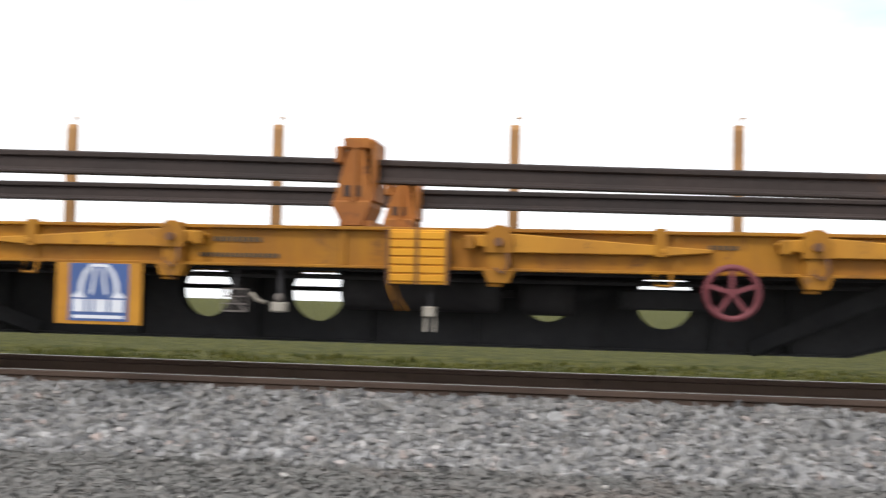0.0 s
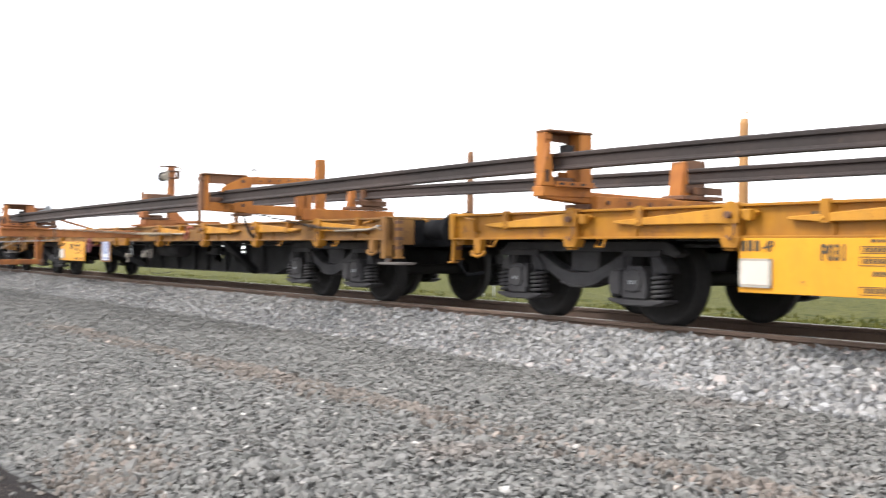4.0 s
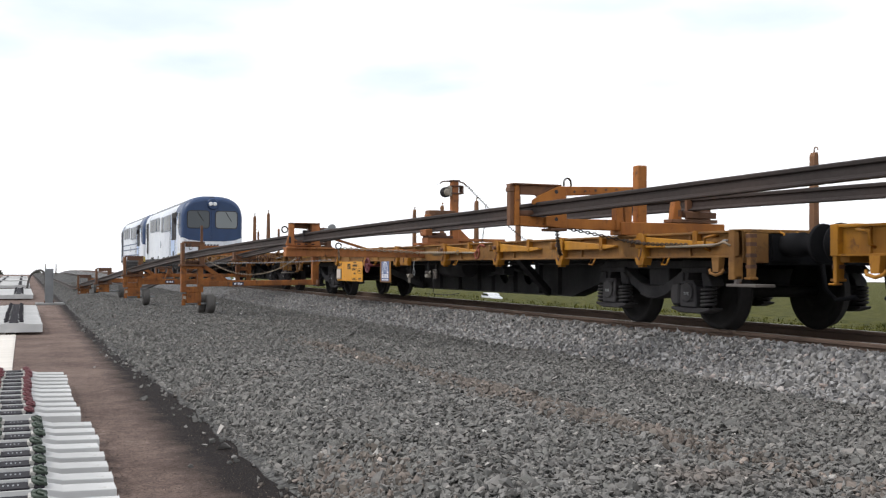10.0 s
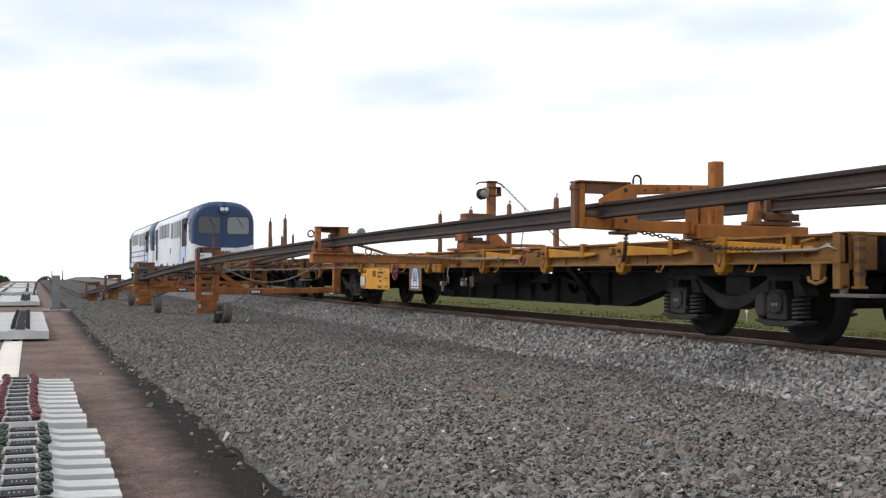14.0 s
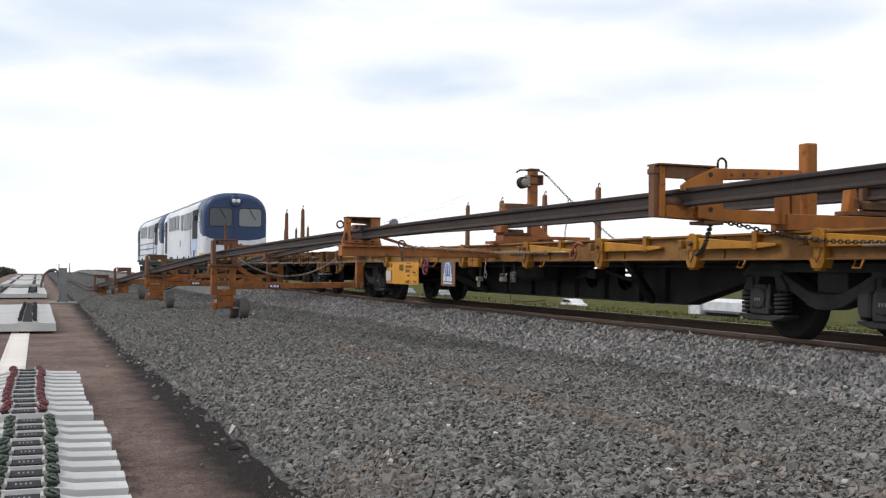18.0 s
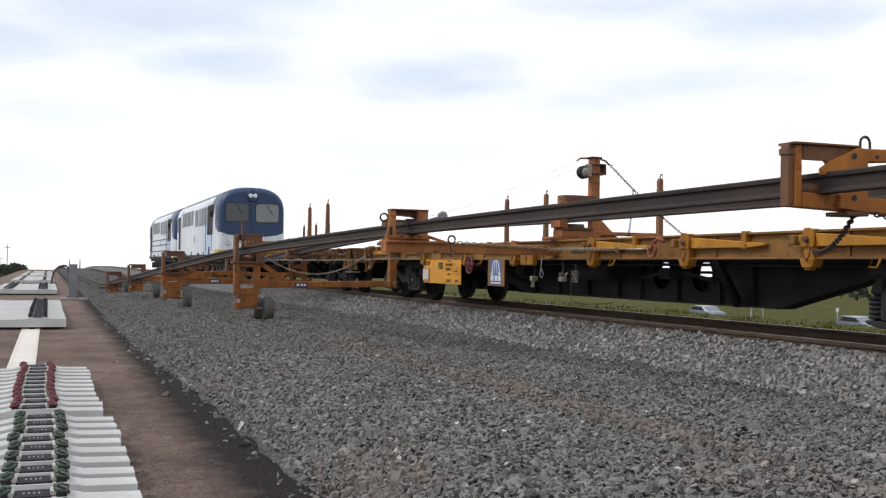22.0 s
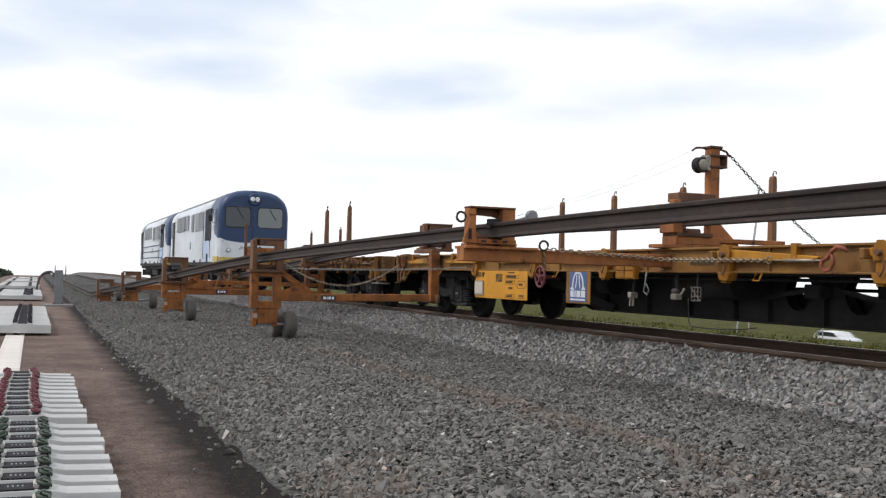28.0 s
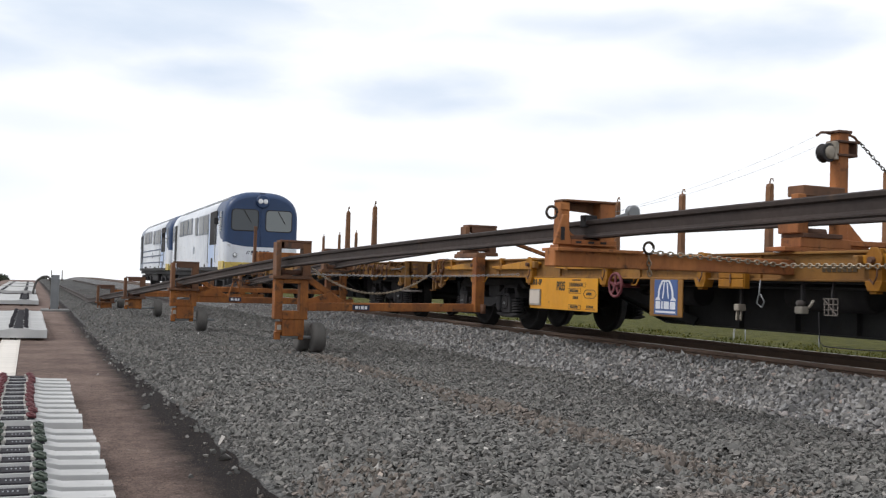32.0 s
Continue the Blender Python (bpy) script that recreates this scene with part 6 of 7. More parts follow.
tube(bm, [(-1.655, -2.84, 0.99), (-1.66, -2.82, 0.93), (-1.66, -2.87, 0.885), (-1.66, -2.95, 0.90), (-1.655, -2.985, 0.97), (-1.66, -2.96, 1.05)], 0.019, 8)
part("claw_hook", bm, CLAW, s3, "rust-red claw hook at the chain's end")
bm = fresh()
for z, dx in ((2.40, 0), (2.24, 0.1)):
    tube(bm, sag((-1.08 - dx, 0, z), (-3.50, 0.08, 1.45), 0.06), 0.0013, 4)
part("winch_cable", bm, GREYSTEEL, s3)
bm = lathe(fresh(), [(-0.03, 0.05), (-0.025, 0.07), (0.0, 0.05), (0.025, 0.07), (0.03, 0.05)], "y", 14, (-3.30, 0.05, 1.46))
bar(bm, (-3.50, 0.05, 1.40), (-3.30, 0.05, 1.46), 0.05, 0.025)
part("pulley", bm, GREYSTEEL, s3)

# ------------------------------------------------------------------ swing-out arms with wheels on the new ballast


def outrigger(y, x0, top, beam_z, inner, number, wheel=0.8):
    """An arm hinged at the wagon: a wheeled column that carries the near rail, a long beam, and an inner post for the far rail.
    inner: the place and head height of the inner post."""
    ob = support("outrigger_arm", y, "orange swing-out arm on rubber tyres carrying a rail over the ballast")
    x0 -= MID
    portal(ob, x0, x0 + 0.58, top - 0.58, top - 0.035, 0, 0.13, 0.05, taper=False, paint=BROWNED)
    bm = fresh()
    base = BED + 0.55
    mid = top - 0.63
    if mid > base + 0.1:
        for a, b in ((x0, x0 + 0.13), (x0 + 0.42, x0 + 0.55)):
            box(bm, a, b, -0.10, 0.10, base, mid)
        box(bm, x0 + 0.13, x0 + 0.42, -0.10, 0.10, base, base + 0.14)
        box(bm, x0 + 0.13, x0 + 0.42, -0.10, 0.10, mid - 0.07, mid)
        part("column", soften(bm, 0.008), WEATHERED, ob)
    else:
        bm.free()
        base = mid
    # castor
    bm = box(fresh(), x0 + 0.14, x0 + 0.50, -0.09, 0.09, base - 0.27, base)
    box(bm, x0 + 0.05, x0 + 0.14, -0.06, 0.06, base - 0.22, base - 0.04)
    part("castor_fork", soften(bm, 0.008), WEATHERED, ob)
    part("castor_window", box(fresh(), x0 + 0.06, x0 + 0.13, -0.064, -0.06, base - 0.17, base - 0.09), CREAM, ob)
    rr = 0.25
    az = BED + rr + 0.01
    part("axle", rod(fresh(), (x0 + 0.03, 0, az), (x0 + 0.95, 0, az), 0.025, 10), GREYSTEEL, ob)
    for a, b in ((0.03, 0.12), (0.42, 0.5)):
        part("axle_hanger", soften(box(fresh(), x0 + a, x0 + b, -0.05, 0.05, az - 0.04, base - 0.2), 0.006), WEATHERED, ob)
    for k, back in ((0.57, 0.30), (wheel - 0.06, 0.0)) if number == 0 else ((wheel, 0.0), ):
        bm = lathe(fresh(), [(-0.10, 0.12), (-0.11, 0.2), (-0.09, rr - 0.02), (-0.06, rr), (0.06, rr), (0.09, rr - 0.02), (0.11, 0.2), (0.10, 0.12)], "x", 30)
        for q in (-0.03, 0.0, 0.03):
            lathe(bm, [(q - 0.006, rr - 0.004), (q - 0.004, rr + 0.004), (q + 0.004, rr + 0.004), (q + 0.006, rr - 0.004)], "x", 30)
        tyre = part("tyre", bm, RUBBER, ob, "worn black rubber tyre")
        tyre.location = (x0 + k, back, az)
        part("hub", lathe(fresh(), [(-0.08, 0.03), (-0.07, 0.11), (-0.05, 0.12), (0.05, 0.12), (0.07, 0.11), (0.08, 0.03)], "x", 16), GRIME, tyre)
        TURNING.append((tyre, x0 + k, back, az, rr))
    # beam to the wagon, brace, inner post
    ix, iz = inner[0] - MID, inner[1]
    if number:
        part("beam", soften(box(fresh(), x0 + 0.5, ix + 0.42, -0.07, 0.07, beam_z - 0.075, beam_z + 0.06), 0.008), WEATHERED, ob)
        part("hinge", soften(rod(fresh(), (ix + 0.36, -0.02, beam_z - 0.1), (ix + 0.36, -0.02, beam_z + 0.1), 0.05, 12), 0.006), RUSTY, ob)
    else:
        part("beam", soften(bar(fresh(), (x0 + 0.5, 0, beam_z - 0.007), (-1.58, -0.78, beam_z + 0.05), 0.13, 0.135), 0.008), WEATHERED, ob)
        part("hinge", soften(rod(fresh(), (-1.60, -0.90, beam_z - 0.04), (-1.60, -0.90, beam_z + 0.11), 0.045, 12), 0.006), RUSTY, ob)
    if top > 0.9:
        part("brace", soften(bar(fresh(), (x0 + 0.55, 0, beam_z + 0.46), (x0 + 1.2, 0, beam_z + 0.03), 0.08, 0.10), 0.006), WEATHERED, ob)
        slope = 0.0 if number else -0.78 / (-1.58 - x0 - 0.5)
        front = [(x, (x - 0.5) * slope - 0.08 + 0.02 * slope) for x in (1.25, 1.52)]
        plate_bm = bar(fresh(), (x0 + 1.25, front[0][1], beam_z + 0.004), (x0 + 1.52, front[1][1], beam_z + 0.004), 0.012, 0.09)
        name_plate = part("name_plate", plate_bm, NAVY, ob, "small dark blue name plate")
        bm = fresh()
        for a, b in ((1.29, 1.335), (1.35, 1.365), (1.38, 1.425), (1.44, 1.48)):
            bar(bm, (x0 + a, (a - 0.5) * slope - 0.089 + 0.02 * slope, beam_z + 0.004), (x0 + b, (b - 0.5) * slope - 0.089 + 0.02 * slope, beam_z + 0.004), 0.004, 0.05)
        part("lettering", bm, CHALK, name_plate)
    if number == 0:
        spans = ()
        part("inner_post", soften(box(fresh(), -1.73, -1.565, -0.87, -0.71, beam_z - 0.02, 1.18), 0.008), WEATHERED, ob)
    else:
        spans = ((ix - 0.24, ix - 0.13, iz - 0.02), (ix + 0.1, ix + 0.24, iz - 0.02))
        part("tie_plate", soften(box(fresh(), ix - 0.13, ix + 0.1, -0.08, 0.08, beam_z + 0.36, beam_z + 0.48), 0.006), WEATHERED, ob)
    for a, b, h in spans:
        part("inner_post", soften(box(fresh(), a, b, -0.08, 0.08, beam_z + 0.06, h), 0.008), WEATHERED, ob)
    if number == 0:
        part("post_shoulder", soften(box(fresh(), -1.73, -1.56, -0.87, 0.11, 1.18, 1.25), 0.006), BROWNED, ob)
    portal(ob, ix - (0.33 if number else 0.24), ix + 0.36, iz + 0.04, iz + 0.48, 0.0, 0.12, 0.06, taper=False, paint=BROWNED)
    if number == 1 or number == 2:
        part("upper_beam", soften(box(fresh(), x0 + 0.55, ix + 0.30, 0.02, 0.12, beam_z + 0.16, beam_z + 0.26), 0.006), WEATHERED, ob)
        for e in (-1, 1):
            part("bracket_leg", soften(bar(fresh(), (x0 + 1.38 + e * 0.16, -0.08, beam_z + 0.06), (x0 + 1.38 + e * 0.03, -0.08, beam_z + 0.42), 0.05, 0.03), 0.004), WEATHERED, ob)
        part("bracket_head", soften(box(fresh(), x0 + 1.31, x0 + 1.45, -0.11, -0.05, beam_z + 0.40, beam_z + 0.47), 0.004), BROWNED, ob)
    if number < 2:
        part("gusset", soften(prism(fresh(), [(x0 + 0.55, beam_z + 0.06), (x0 + 1.1, beam_z + 0.06), (x0 + 0.95, beam_z + 0.25), (x0 + 0.55, beam_z + 0.12)], "y", -0.09, -0.06), 0.004), WEATHERED, ob)
    if number == 0:
        part("stay_bar", soften(bar(fresh(), (-1.45, -1.2, 1.50), (-0.25, -1.0, 1.18), 0.05, 0.06), 0.005), WEATHERED, ob)
    if number > 1:
        return ob
    # slack chain from the column to the wagon
    bm = chain_mesh(fresh(), sag((x0 + 0.6, -0.12, beam_z + 0.62), (-1.66, 1.15, 0.97) if number == 0 else (ix + 0.5, -0.25, beam_z + 0.78), 0.42 if number == 0 else 0.32, 18), 0.055, 0.007)
    part("slack_chain", bm, CHAIN if number == 0 else DARKCHAIN, ob)
    bm = chain_mesh(fresh(), sag((x0 + 0.6, -0.05, beam_z + 0.53), (-1.66, -2.35, 0.90), 0.03, 14) if number == 0 else sag((x0 + 0.6, -0.05, beam_z + 0.55), (ix + 1.0, -1.1, beam_z + 0.80), 0.06, 14), 0.05, 0.0055)
    part("taut_chain", bm, GREYSTEEL if number == 0 else DARKCHAIN, ob)
    return ob


outrigger(30.2, 3.68, 1.36, 0.29, (7.22, 1.25), 0)
outrigger(36.5, 2.82, 1.04, 0.24, (6.50, 0.93), 1, 0.68)
outrigger(44.2, 2.48, 0.66, 0.18, (6.05, 0.44), 2, 0.95)
outrigger(51.0, 2.15, 0.34, 0.12, (5.75, 0.20), 3)

# near side stakes standing on the third wagon, and the amber lashing post by the locomotive
for y in (-7.5, -5.42):
    bm = prism(fresh(), [(-1.56, 1.1), (-1.44, 1.1), (-1.46, 2.36), (-1.5, 2.43), (-1.54, 2.36)], "y", y - 0.05, y + 0.05)
    tube(bm, [(-1.5, y, 2.40), (-1.5, y, 2.47), (-1.5, y - 0.02, 2.51), (-1.5, y - 0.06, 2.51), (-1.5, y - 0.075, 2.46)], 0.011, 6)
    part("side_stake", bm, STAKE, wagon_c, "upright side stake with a hook at the top")
for k in range(9):
    x = -1.66
    y = -9.0 + k * 0.32
    bm = tube(fresh(), [(x, y, 1.1), (x - 0.03, y, 1.0), (x - 0.01, y + 0.03, 0.9), (x - 0.04, y + 0.02, 0.80 + 0.05 * (k * 7 % 5) / 4)], 0.017, 6)
    part("lashing_strap", bm, RUSTY, wagon_c, "old strap hanging over the sill")
part("equipment_rack", soften(box(fresh(), -1.4, 1.4, 5.5, 6.6, 1.155, 1.62), 0.02), WEATHERED, wagon_c)
part("rack_post", soften(box(fresh(), -1.5, -1.4, 5.9, 6.0, 1.155, 2.5), 0.01), RUSTY, wagon_c)
for w, mid in ((wagon_a, A_MID), (wagon_b, B_MID), (wagon_c, C_MID)):
    carried(w, MID, mid)

# ------------------------------------------------------------------ the locomotives (local y = 0 at the front wall, body towards +y)
ARCH = [(math.copysign(1.5 * abs(math.cos(a)) ** 0.72, math.cos(a)), 3.06 + 1.14 * math.sin(a) ** 0.80) for a in [math.pi - math.pi * k / 22 for k in range(23)]]
BODY = ((-1.50, 1.05), *ARCH, (1.50, 1.05))
LONG = 16.2


def hull(bm, sections):
    """Skins a body through cross-sections: (y, scale in x, roof drop)."""
    rings = []
    for y, k, drop in sections:
        rings.append([bm.verts.new((x * k, y, z - drop * max(0.0, (z - 2.6) / 1.6))) for x, z in BODY])
    for u, v in zip(rings, rings[1:]):
        for i in range(len(u) - 1):
            bm.faces.new((u[i], u[i + 1], v[i + 1], v[i])).smooth = True
    for ring in (rings[0], rings[-1]):
        bm.faces.new(ring)
    return bm


def panel(x, y0, y1, z0, z1, deep=0.012):
    return soften(box(fresh(), x - deep, x + deep, y0, y1, z0, z1), 0.02)


def rounded(x0, x1, z0, z1, r, y0, y1):
    """A plate with round corners facing along y."""
    pts = []
    for cx, cz, a0 in ((x1 - r, z1 - r, 0), (x0 + r, z1 - r, 90), (x0 + r, z0 + r, 180), (x1 - r, z0 + r, 270)):
        pts += [(cx + r * math.cos(radians(a0 + k * 18)), cz + r * math.sin(radians(a0 + k * 18))) for k in range(6)]
    return prism(fresh(), pts, "y", y0, y1)


def build_loco(y, label, dirty):
    ob = thing("diesel_locomotive", (MID, y, 0), label, "locomotive", "locomotives of the rail train")
    ends = [(0.0, 0.915, 0.24), (0.03, 0.945, 0.17), (0.10, 0.975, 0.09), (0.20, 0.992, 0.03), (0.34, 1.0, 0.0), (2.3, 1.0, 0.0)]
    cab = part("front_cab", hull(fresh(), ends), LOCOBLUE, ob, "rounded blue cab end")
    body = part("body", hull(fresh(), [(2.3, 0.995, 0.0), (LONG - 2.3, 0.995, 0.0)]), LOCOWHITE, ob, "white locomotive side with grime streaks")
    part("rear_cab", hull(fresh(), [(LONG - 2.3, 1.0, 0.0), (LONG - 0.3, 1.0, 0.02), (LONG - 0.1, 0.975, 0.12), (LONG, 0.93, 0.30)]), LOCOWHITE if not dirty else LOCOGREY, ob, "pale rear cab end")
    outline = [(x * 1.004, z + 0.012) for x, z in BODY if z > 3.80]
    outline = [(outline[0][0], 3.78)] + outline + [(outline[-1][0], 3.78)]
    part("roof", prism(fresh(), outline, "y", 1.2, LONG - 1.2), ROOFGREY, ob, "dull grey locomotive roof")
    part("blue_panel", panel(-1.500, 1.3, 3.75, 1.12, 3.2, 0.012), SKYBLUE, body, "pale blue panel round the cab door")
    # white side and apron of the front cab
    for s in (-1, 1):
        bm = fresh()
        box(bm, min(s * 1.495, s * 1.512), max(s * 1.495, s * 1.512), 1.15, 2.32, 1.06, 3.02)
        prism(bm, [(0.30, 1.06), (1.15, 1.06), (1.15, 3.02), (1.05, 2.5), (0.85, 2.3), (0.30, 2.2)], "x", min(s * 1.492, s * 1.51), max(s * 1.492, s * 1.51))
        part("white_flank", bm, LOCOWHITE, cab)
    bm = fresh()
    prism(bm, [(-1.38, 1.06), (1.38, 1.06), (1.38, 2.12), (1.15, 2.03), (0.6, 1.96), (-0.6, 1.96), (-1.15, 2.03), (-1.38, 2.12)], "y", -0.02, 0.02)
    for s in (-1, 1):
        prism(bm, [(s * 1.38, -0.02), (s * 1.43, 0.022), (s * 1.475, 0.095), (s * 1.50, 0.195), (s * 1.512, 0.34), (s * 1.46, 0.34), (s * 1.38, 0.05)], "z", 1.06, 2.13)
    part("white_apron", bm, LOCOWHITE, cab)
    bm = fresh()
    prism(bm, [(-1.44, 1.0), (1.44, 1.0), (1.44, 1.33), (-1.44, 1.33)], "y", -0.035, 0.012)
    for s in (-1, 1):
        box(bm, min(s * 1.47, s * 1.52), max(s * 1.47, s * 1.52), 0.0, 1.1, 1.0, 1.36)
    part("yellow_band", soften(bm, 0.01), LEMON, cab, "yellow bumper band")
    # left pane plain dark; right pane coloured pale for the sky it reflects
    for x0, x1, glass in ((-1.20, -0.17, SCREEN), (0.17, 1.20, SKYSCREEN)):
        fr = part("window_frame", rounded(x0 - 0.035, x1 + 0.035, 2.585, 3.475, 0.16, -0.010, 0.06), GRIME, cab, "black rubber windscreen seal")
        part("window_pane", rounded(x0, x1, 2.62, 3.44, 0.13, -0.016, 0.05), glass, fr, "dark windscreen pane" if glass == SCREEN else "windscreen pane with the sky's reflection put into its pale colour")
        part("wiper", bar(fresh(), ((x0 + x1) / 2 - 0.05, -0.03, 3.42), ((x0 + x1) / 2 + 0.25, -0.03, 2.95), 0.02, 0.025), GRIME, fr)
    bm = fresh()
    lathe(bm, [(-0.10, 0.24), (-0.07, 0.27), (0.3, 0.27)], "y", 24, (0, 0, 3.80))
    lamp = part("headlamp", bm, LOCOBLUE, cab)
    for x in (-0.1, 0.1):
        part("lamp_lens", lathe(fresh(), [(-0.125, 0.06), (-0.115, 0.10), (-0.06, 0.10)], "y", 16, (x, 0, 3.80)), LENS, lamp)
    part("horn", soften(box(fresh(), -0.12, 0.12, 0.1, 0.5, 4.0, 4.15), 0.02), GRIME, cab)
    for x in (-1.05, 1.05):
        lamp = part("marker_lamp", lathe(fresh(), [(-0.06, 0.07), (-0.05, 0.09), (0.05, 0.09)], "y", 16, (x, 0, 1.62)), GREYSTEEL, cab)
        part("lamp_lens", lathe(fresh(), [(-0.075, 0.03), (-0.068, 0.065), (-0.06, 0.065)], "y", 16, (x, 0, 1.62)), LENS, lamp)
    bm = fresh()
    for k in range(5):
        a = -0.42 + k * 0.15
        prism(bm, [(a, 1.70), (a + 0.11, 1.70), (a + 0.14, 1.81), (a + 0.03, 1.81)], "y", -0.026, -0.02)
    prism(bm, [(-0.40, 1.645), (0.28, 1.645), (0.285, 1.665), (-0.395, 1.665)], "y", -0.026, -0.02)
    for k in range(2):
        prism(bm, [(-0.62 + k * 0.07, 1.66), (-0.59 + k * 0.07, 1.66), (-0.50 + k * 0.07, 1.80), (-0.53 + k * 0.07, 1.80)], "y", -0.026, -0.02)
    part("emblem", bm, NAVY, cab, "dark blue company mark")
    part("centre_strip", box(fresh(), -0.05, 0.05, -0.03, 0.02, 2.1, 3.5), LOCOBLUE, cab)
    bm = fresh()
    tube(bm, [(-1.54, 0.42, 2.75), (-1.75, 0.36, 2.8), (-1.75, 0.36, 3.1), (-1.54, 0.42, 3.1)], 0.012, 6)
    box(bm, -1.85, -1.68, 0.33, 0.37, 2.82, 3.08)
    part("mirror", bm, GRIME, cab)
    # side openings of the near side
    for y0, y1, z0, z1, name in ((0.62, 0.98, 2.6, 3.35, "cab_window"), (1.75, 3.35, 2.1, 3.42, "cab_door"), (3.95, 5.1, 2.62, 3.40, "side_window"), (5.3, 6.5, 2.62, 3.40, "side_window"),
                                 (7.05, 7.75, 2.62, 3.40, "side_window"), (8.85, 9.8, 2.75, 3.45, "side_window"), (10.2, 11.5, 2.75, 3.45, "side_window"), (11.8, 13.1, 2.75, 3.45, "side_window"),
                                 (14.3, 14.9, 1.5, 3.3, "cab_door"), (15.3, 15.7, 2.5, 3.3, "cab_window")):
        # doorways are closed black panels: the shade inside is put into the colour
        fr = part(name, panel(-1.512, y0 - 0.04, y1 + 0.04, z0 - 0.04, z1 + 0.04, 0.014), LOCOGREY if name != "cab_door" else GRIME, body)
        part("pane", panel(-1.520, y0, y1, z0, z1, 0.014), (SKYPANE if y0 in (5.3, 8.85) else PANE) if name == "side_window" else GRIME if name == "cab_door" else GLASS, fr, "black panel standing for the dim inside of the doorway" if name == "cab_door" else "dull grey window pane")
        if name == "side_window":
            part("mullion", panel(-1.526, (y0 + y1) / 2 - 0.018, (y0 + y1) / 2 + 0.018, z0, z1, 0.014), LOCOGREY, fr)
    part("sole_bar", box(fresh(), -1.522, -1.40, 1.2, LONG - 0.4, 0.98, 1.13), GRIME, ob, "oily black sole bar")
    for a, b, c in ((2.55, 2.95, 1.50), (4.6, 4.8, 1.26), (6.2, 6.9, 1.22), (9.1, 9.3, 1.30), (11.4, 12.6, 1.24)):
        # flush black panel; the shade of the step recess is painted
        part("step_hole", panel(-1.514, a, b, 1.13, c, 0.012), GRIME, body)
    part("side_grille", panel(-1.514, 7.9, 8.2, 1.75, 2.1, 0.01), LOCOGREY, body)
    for yy in (1.62, 3.5):
        bm = tube(fresh(), [(-1.52, yy, 1.3), (-1.58, yy, 1.32), (-1.58, yy, 2.7), (-1.52, yy, 2.72)], 0.014, 6)
        part("door_rail", bm, GREYSTEEL, body)
    if dirty:
        bm = fresh()
        for z in (1.45, 1.85, 2.2):
            box(bm, -1.512, -1.49, 2.5, LONG - 0.6, z, z + 0.07)
        part("stripe", bm, LOCOBLUE, body, "dark stripes along the side")
    for yy in (4, 7, 10, 12.5):
        part("roof_hatch", soften(box(fresh(), -0.6, 0.6, yy - 0.5, yy + 0.5, 4.10, 4.20), 0.03), ROOFGREY, body)
    bm = box(fresh(), -1.38, 1.38, 0.1, LONG - 0.1, 0.78, 1.05)
    part("underframe", bm, GRIME, ob)
    bm = soften(box(fresh(), -1.3, 1.3, 6.6, 9.6, 0.35, 0.8), 0.05)
    part("fuel_tank", bm, GRIME, ob)
    for s in (0, 1):
        yy = -0.55 if s == 0 else LONG + 0.55
        y2 = 0.1 if s == 0 else LONG - 0.1
        for x in (-0.875, 0.875):
            bm = lathe(fresh(), [(yy, 0.22), (yy + (y2 - yy) * 0.1, 0.23), (yy + (y2 - yy) * 0.12, 0.1), (y2, 0.12)], "y", 18, (x, 0, 1.02))
            part("buffer", bm, GRIME, ob)
        bm = soften(box(fresh(), -1.3, 1.3, min(y2, y2 - 0.05), max(y2, y2 + 0.05), 0.32, 0.72), 0.01)
        part("snow_plough", bm, GRIME, ob)
    for c in (3.1, LONG - 3.1):
        for s in (-1, 1):
            bm = box(fresh(), s * 1.1 - 0.08, s * 1.1 + 0.08, c - 2.4, c + 2.4, 0.55, 0.78)
            for a in (-1.9, 0, 1.9):
                box(bm, s * 1.12 - 0.13, s * 1.12 + 0.13, c + a - 0.2, c + a + 0.2, 0.32, 0.66)
            part("bogie_frame", soften(bm, 0.02), GRIME, ob)
        for a in (-1.9, 0, 1.9):
            wheelset(ob, c + a, 0.52)
    return carried(ob, MID, y)


build_loco(55.0, "blue and white diesel locomotive with a rounded cab pushing the wagons", False)
build_loco(72.6, "pale striped diesel locomotive coupled behind the first one", True)

# ------------------------------------------------------------------ new sleepers laid out on the path
CLIP_MAT = {"green": CLIPGREEN, "red": CLIPRED}


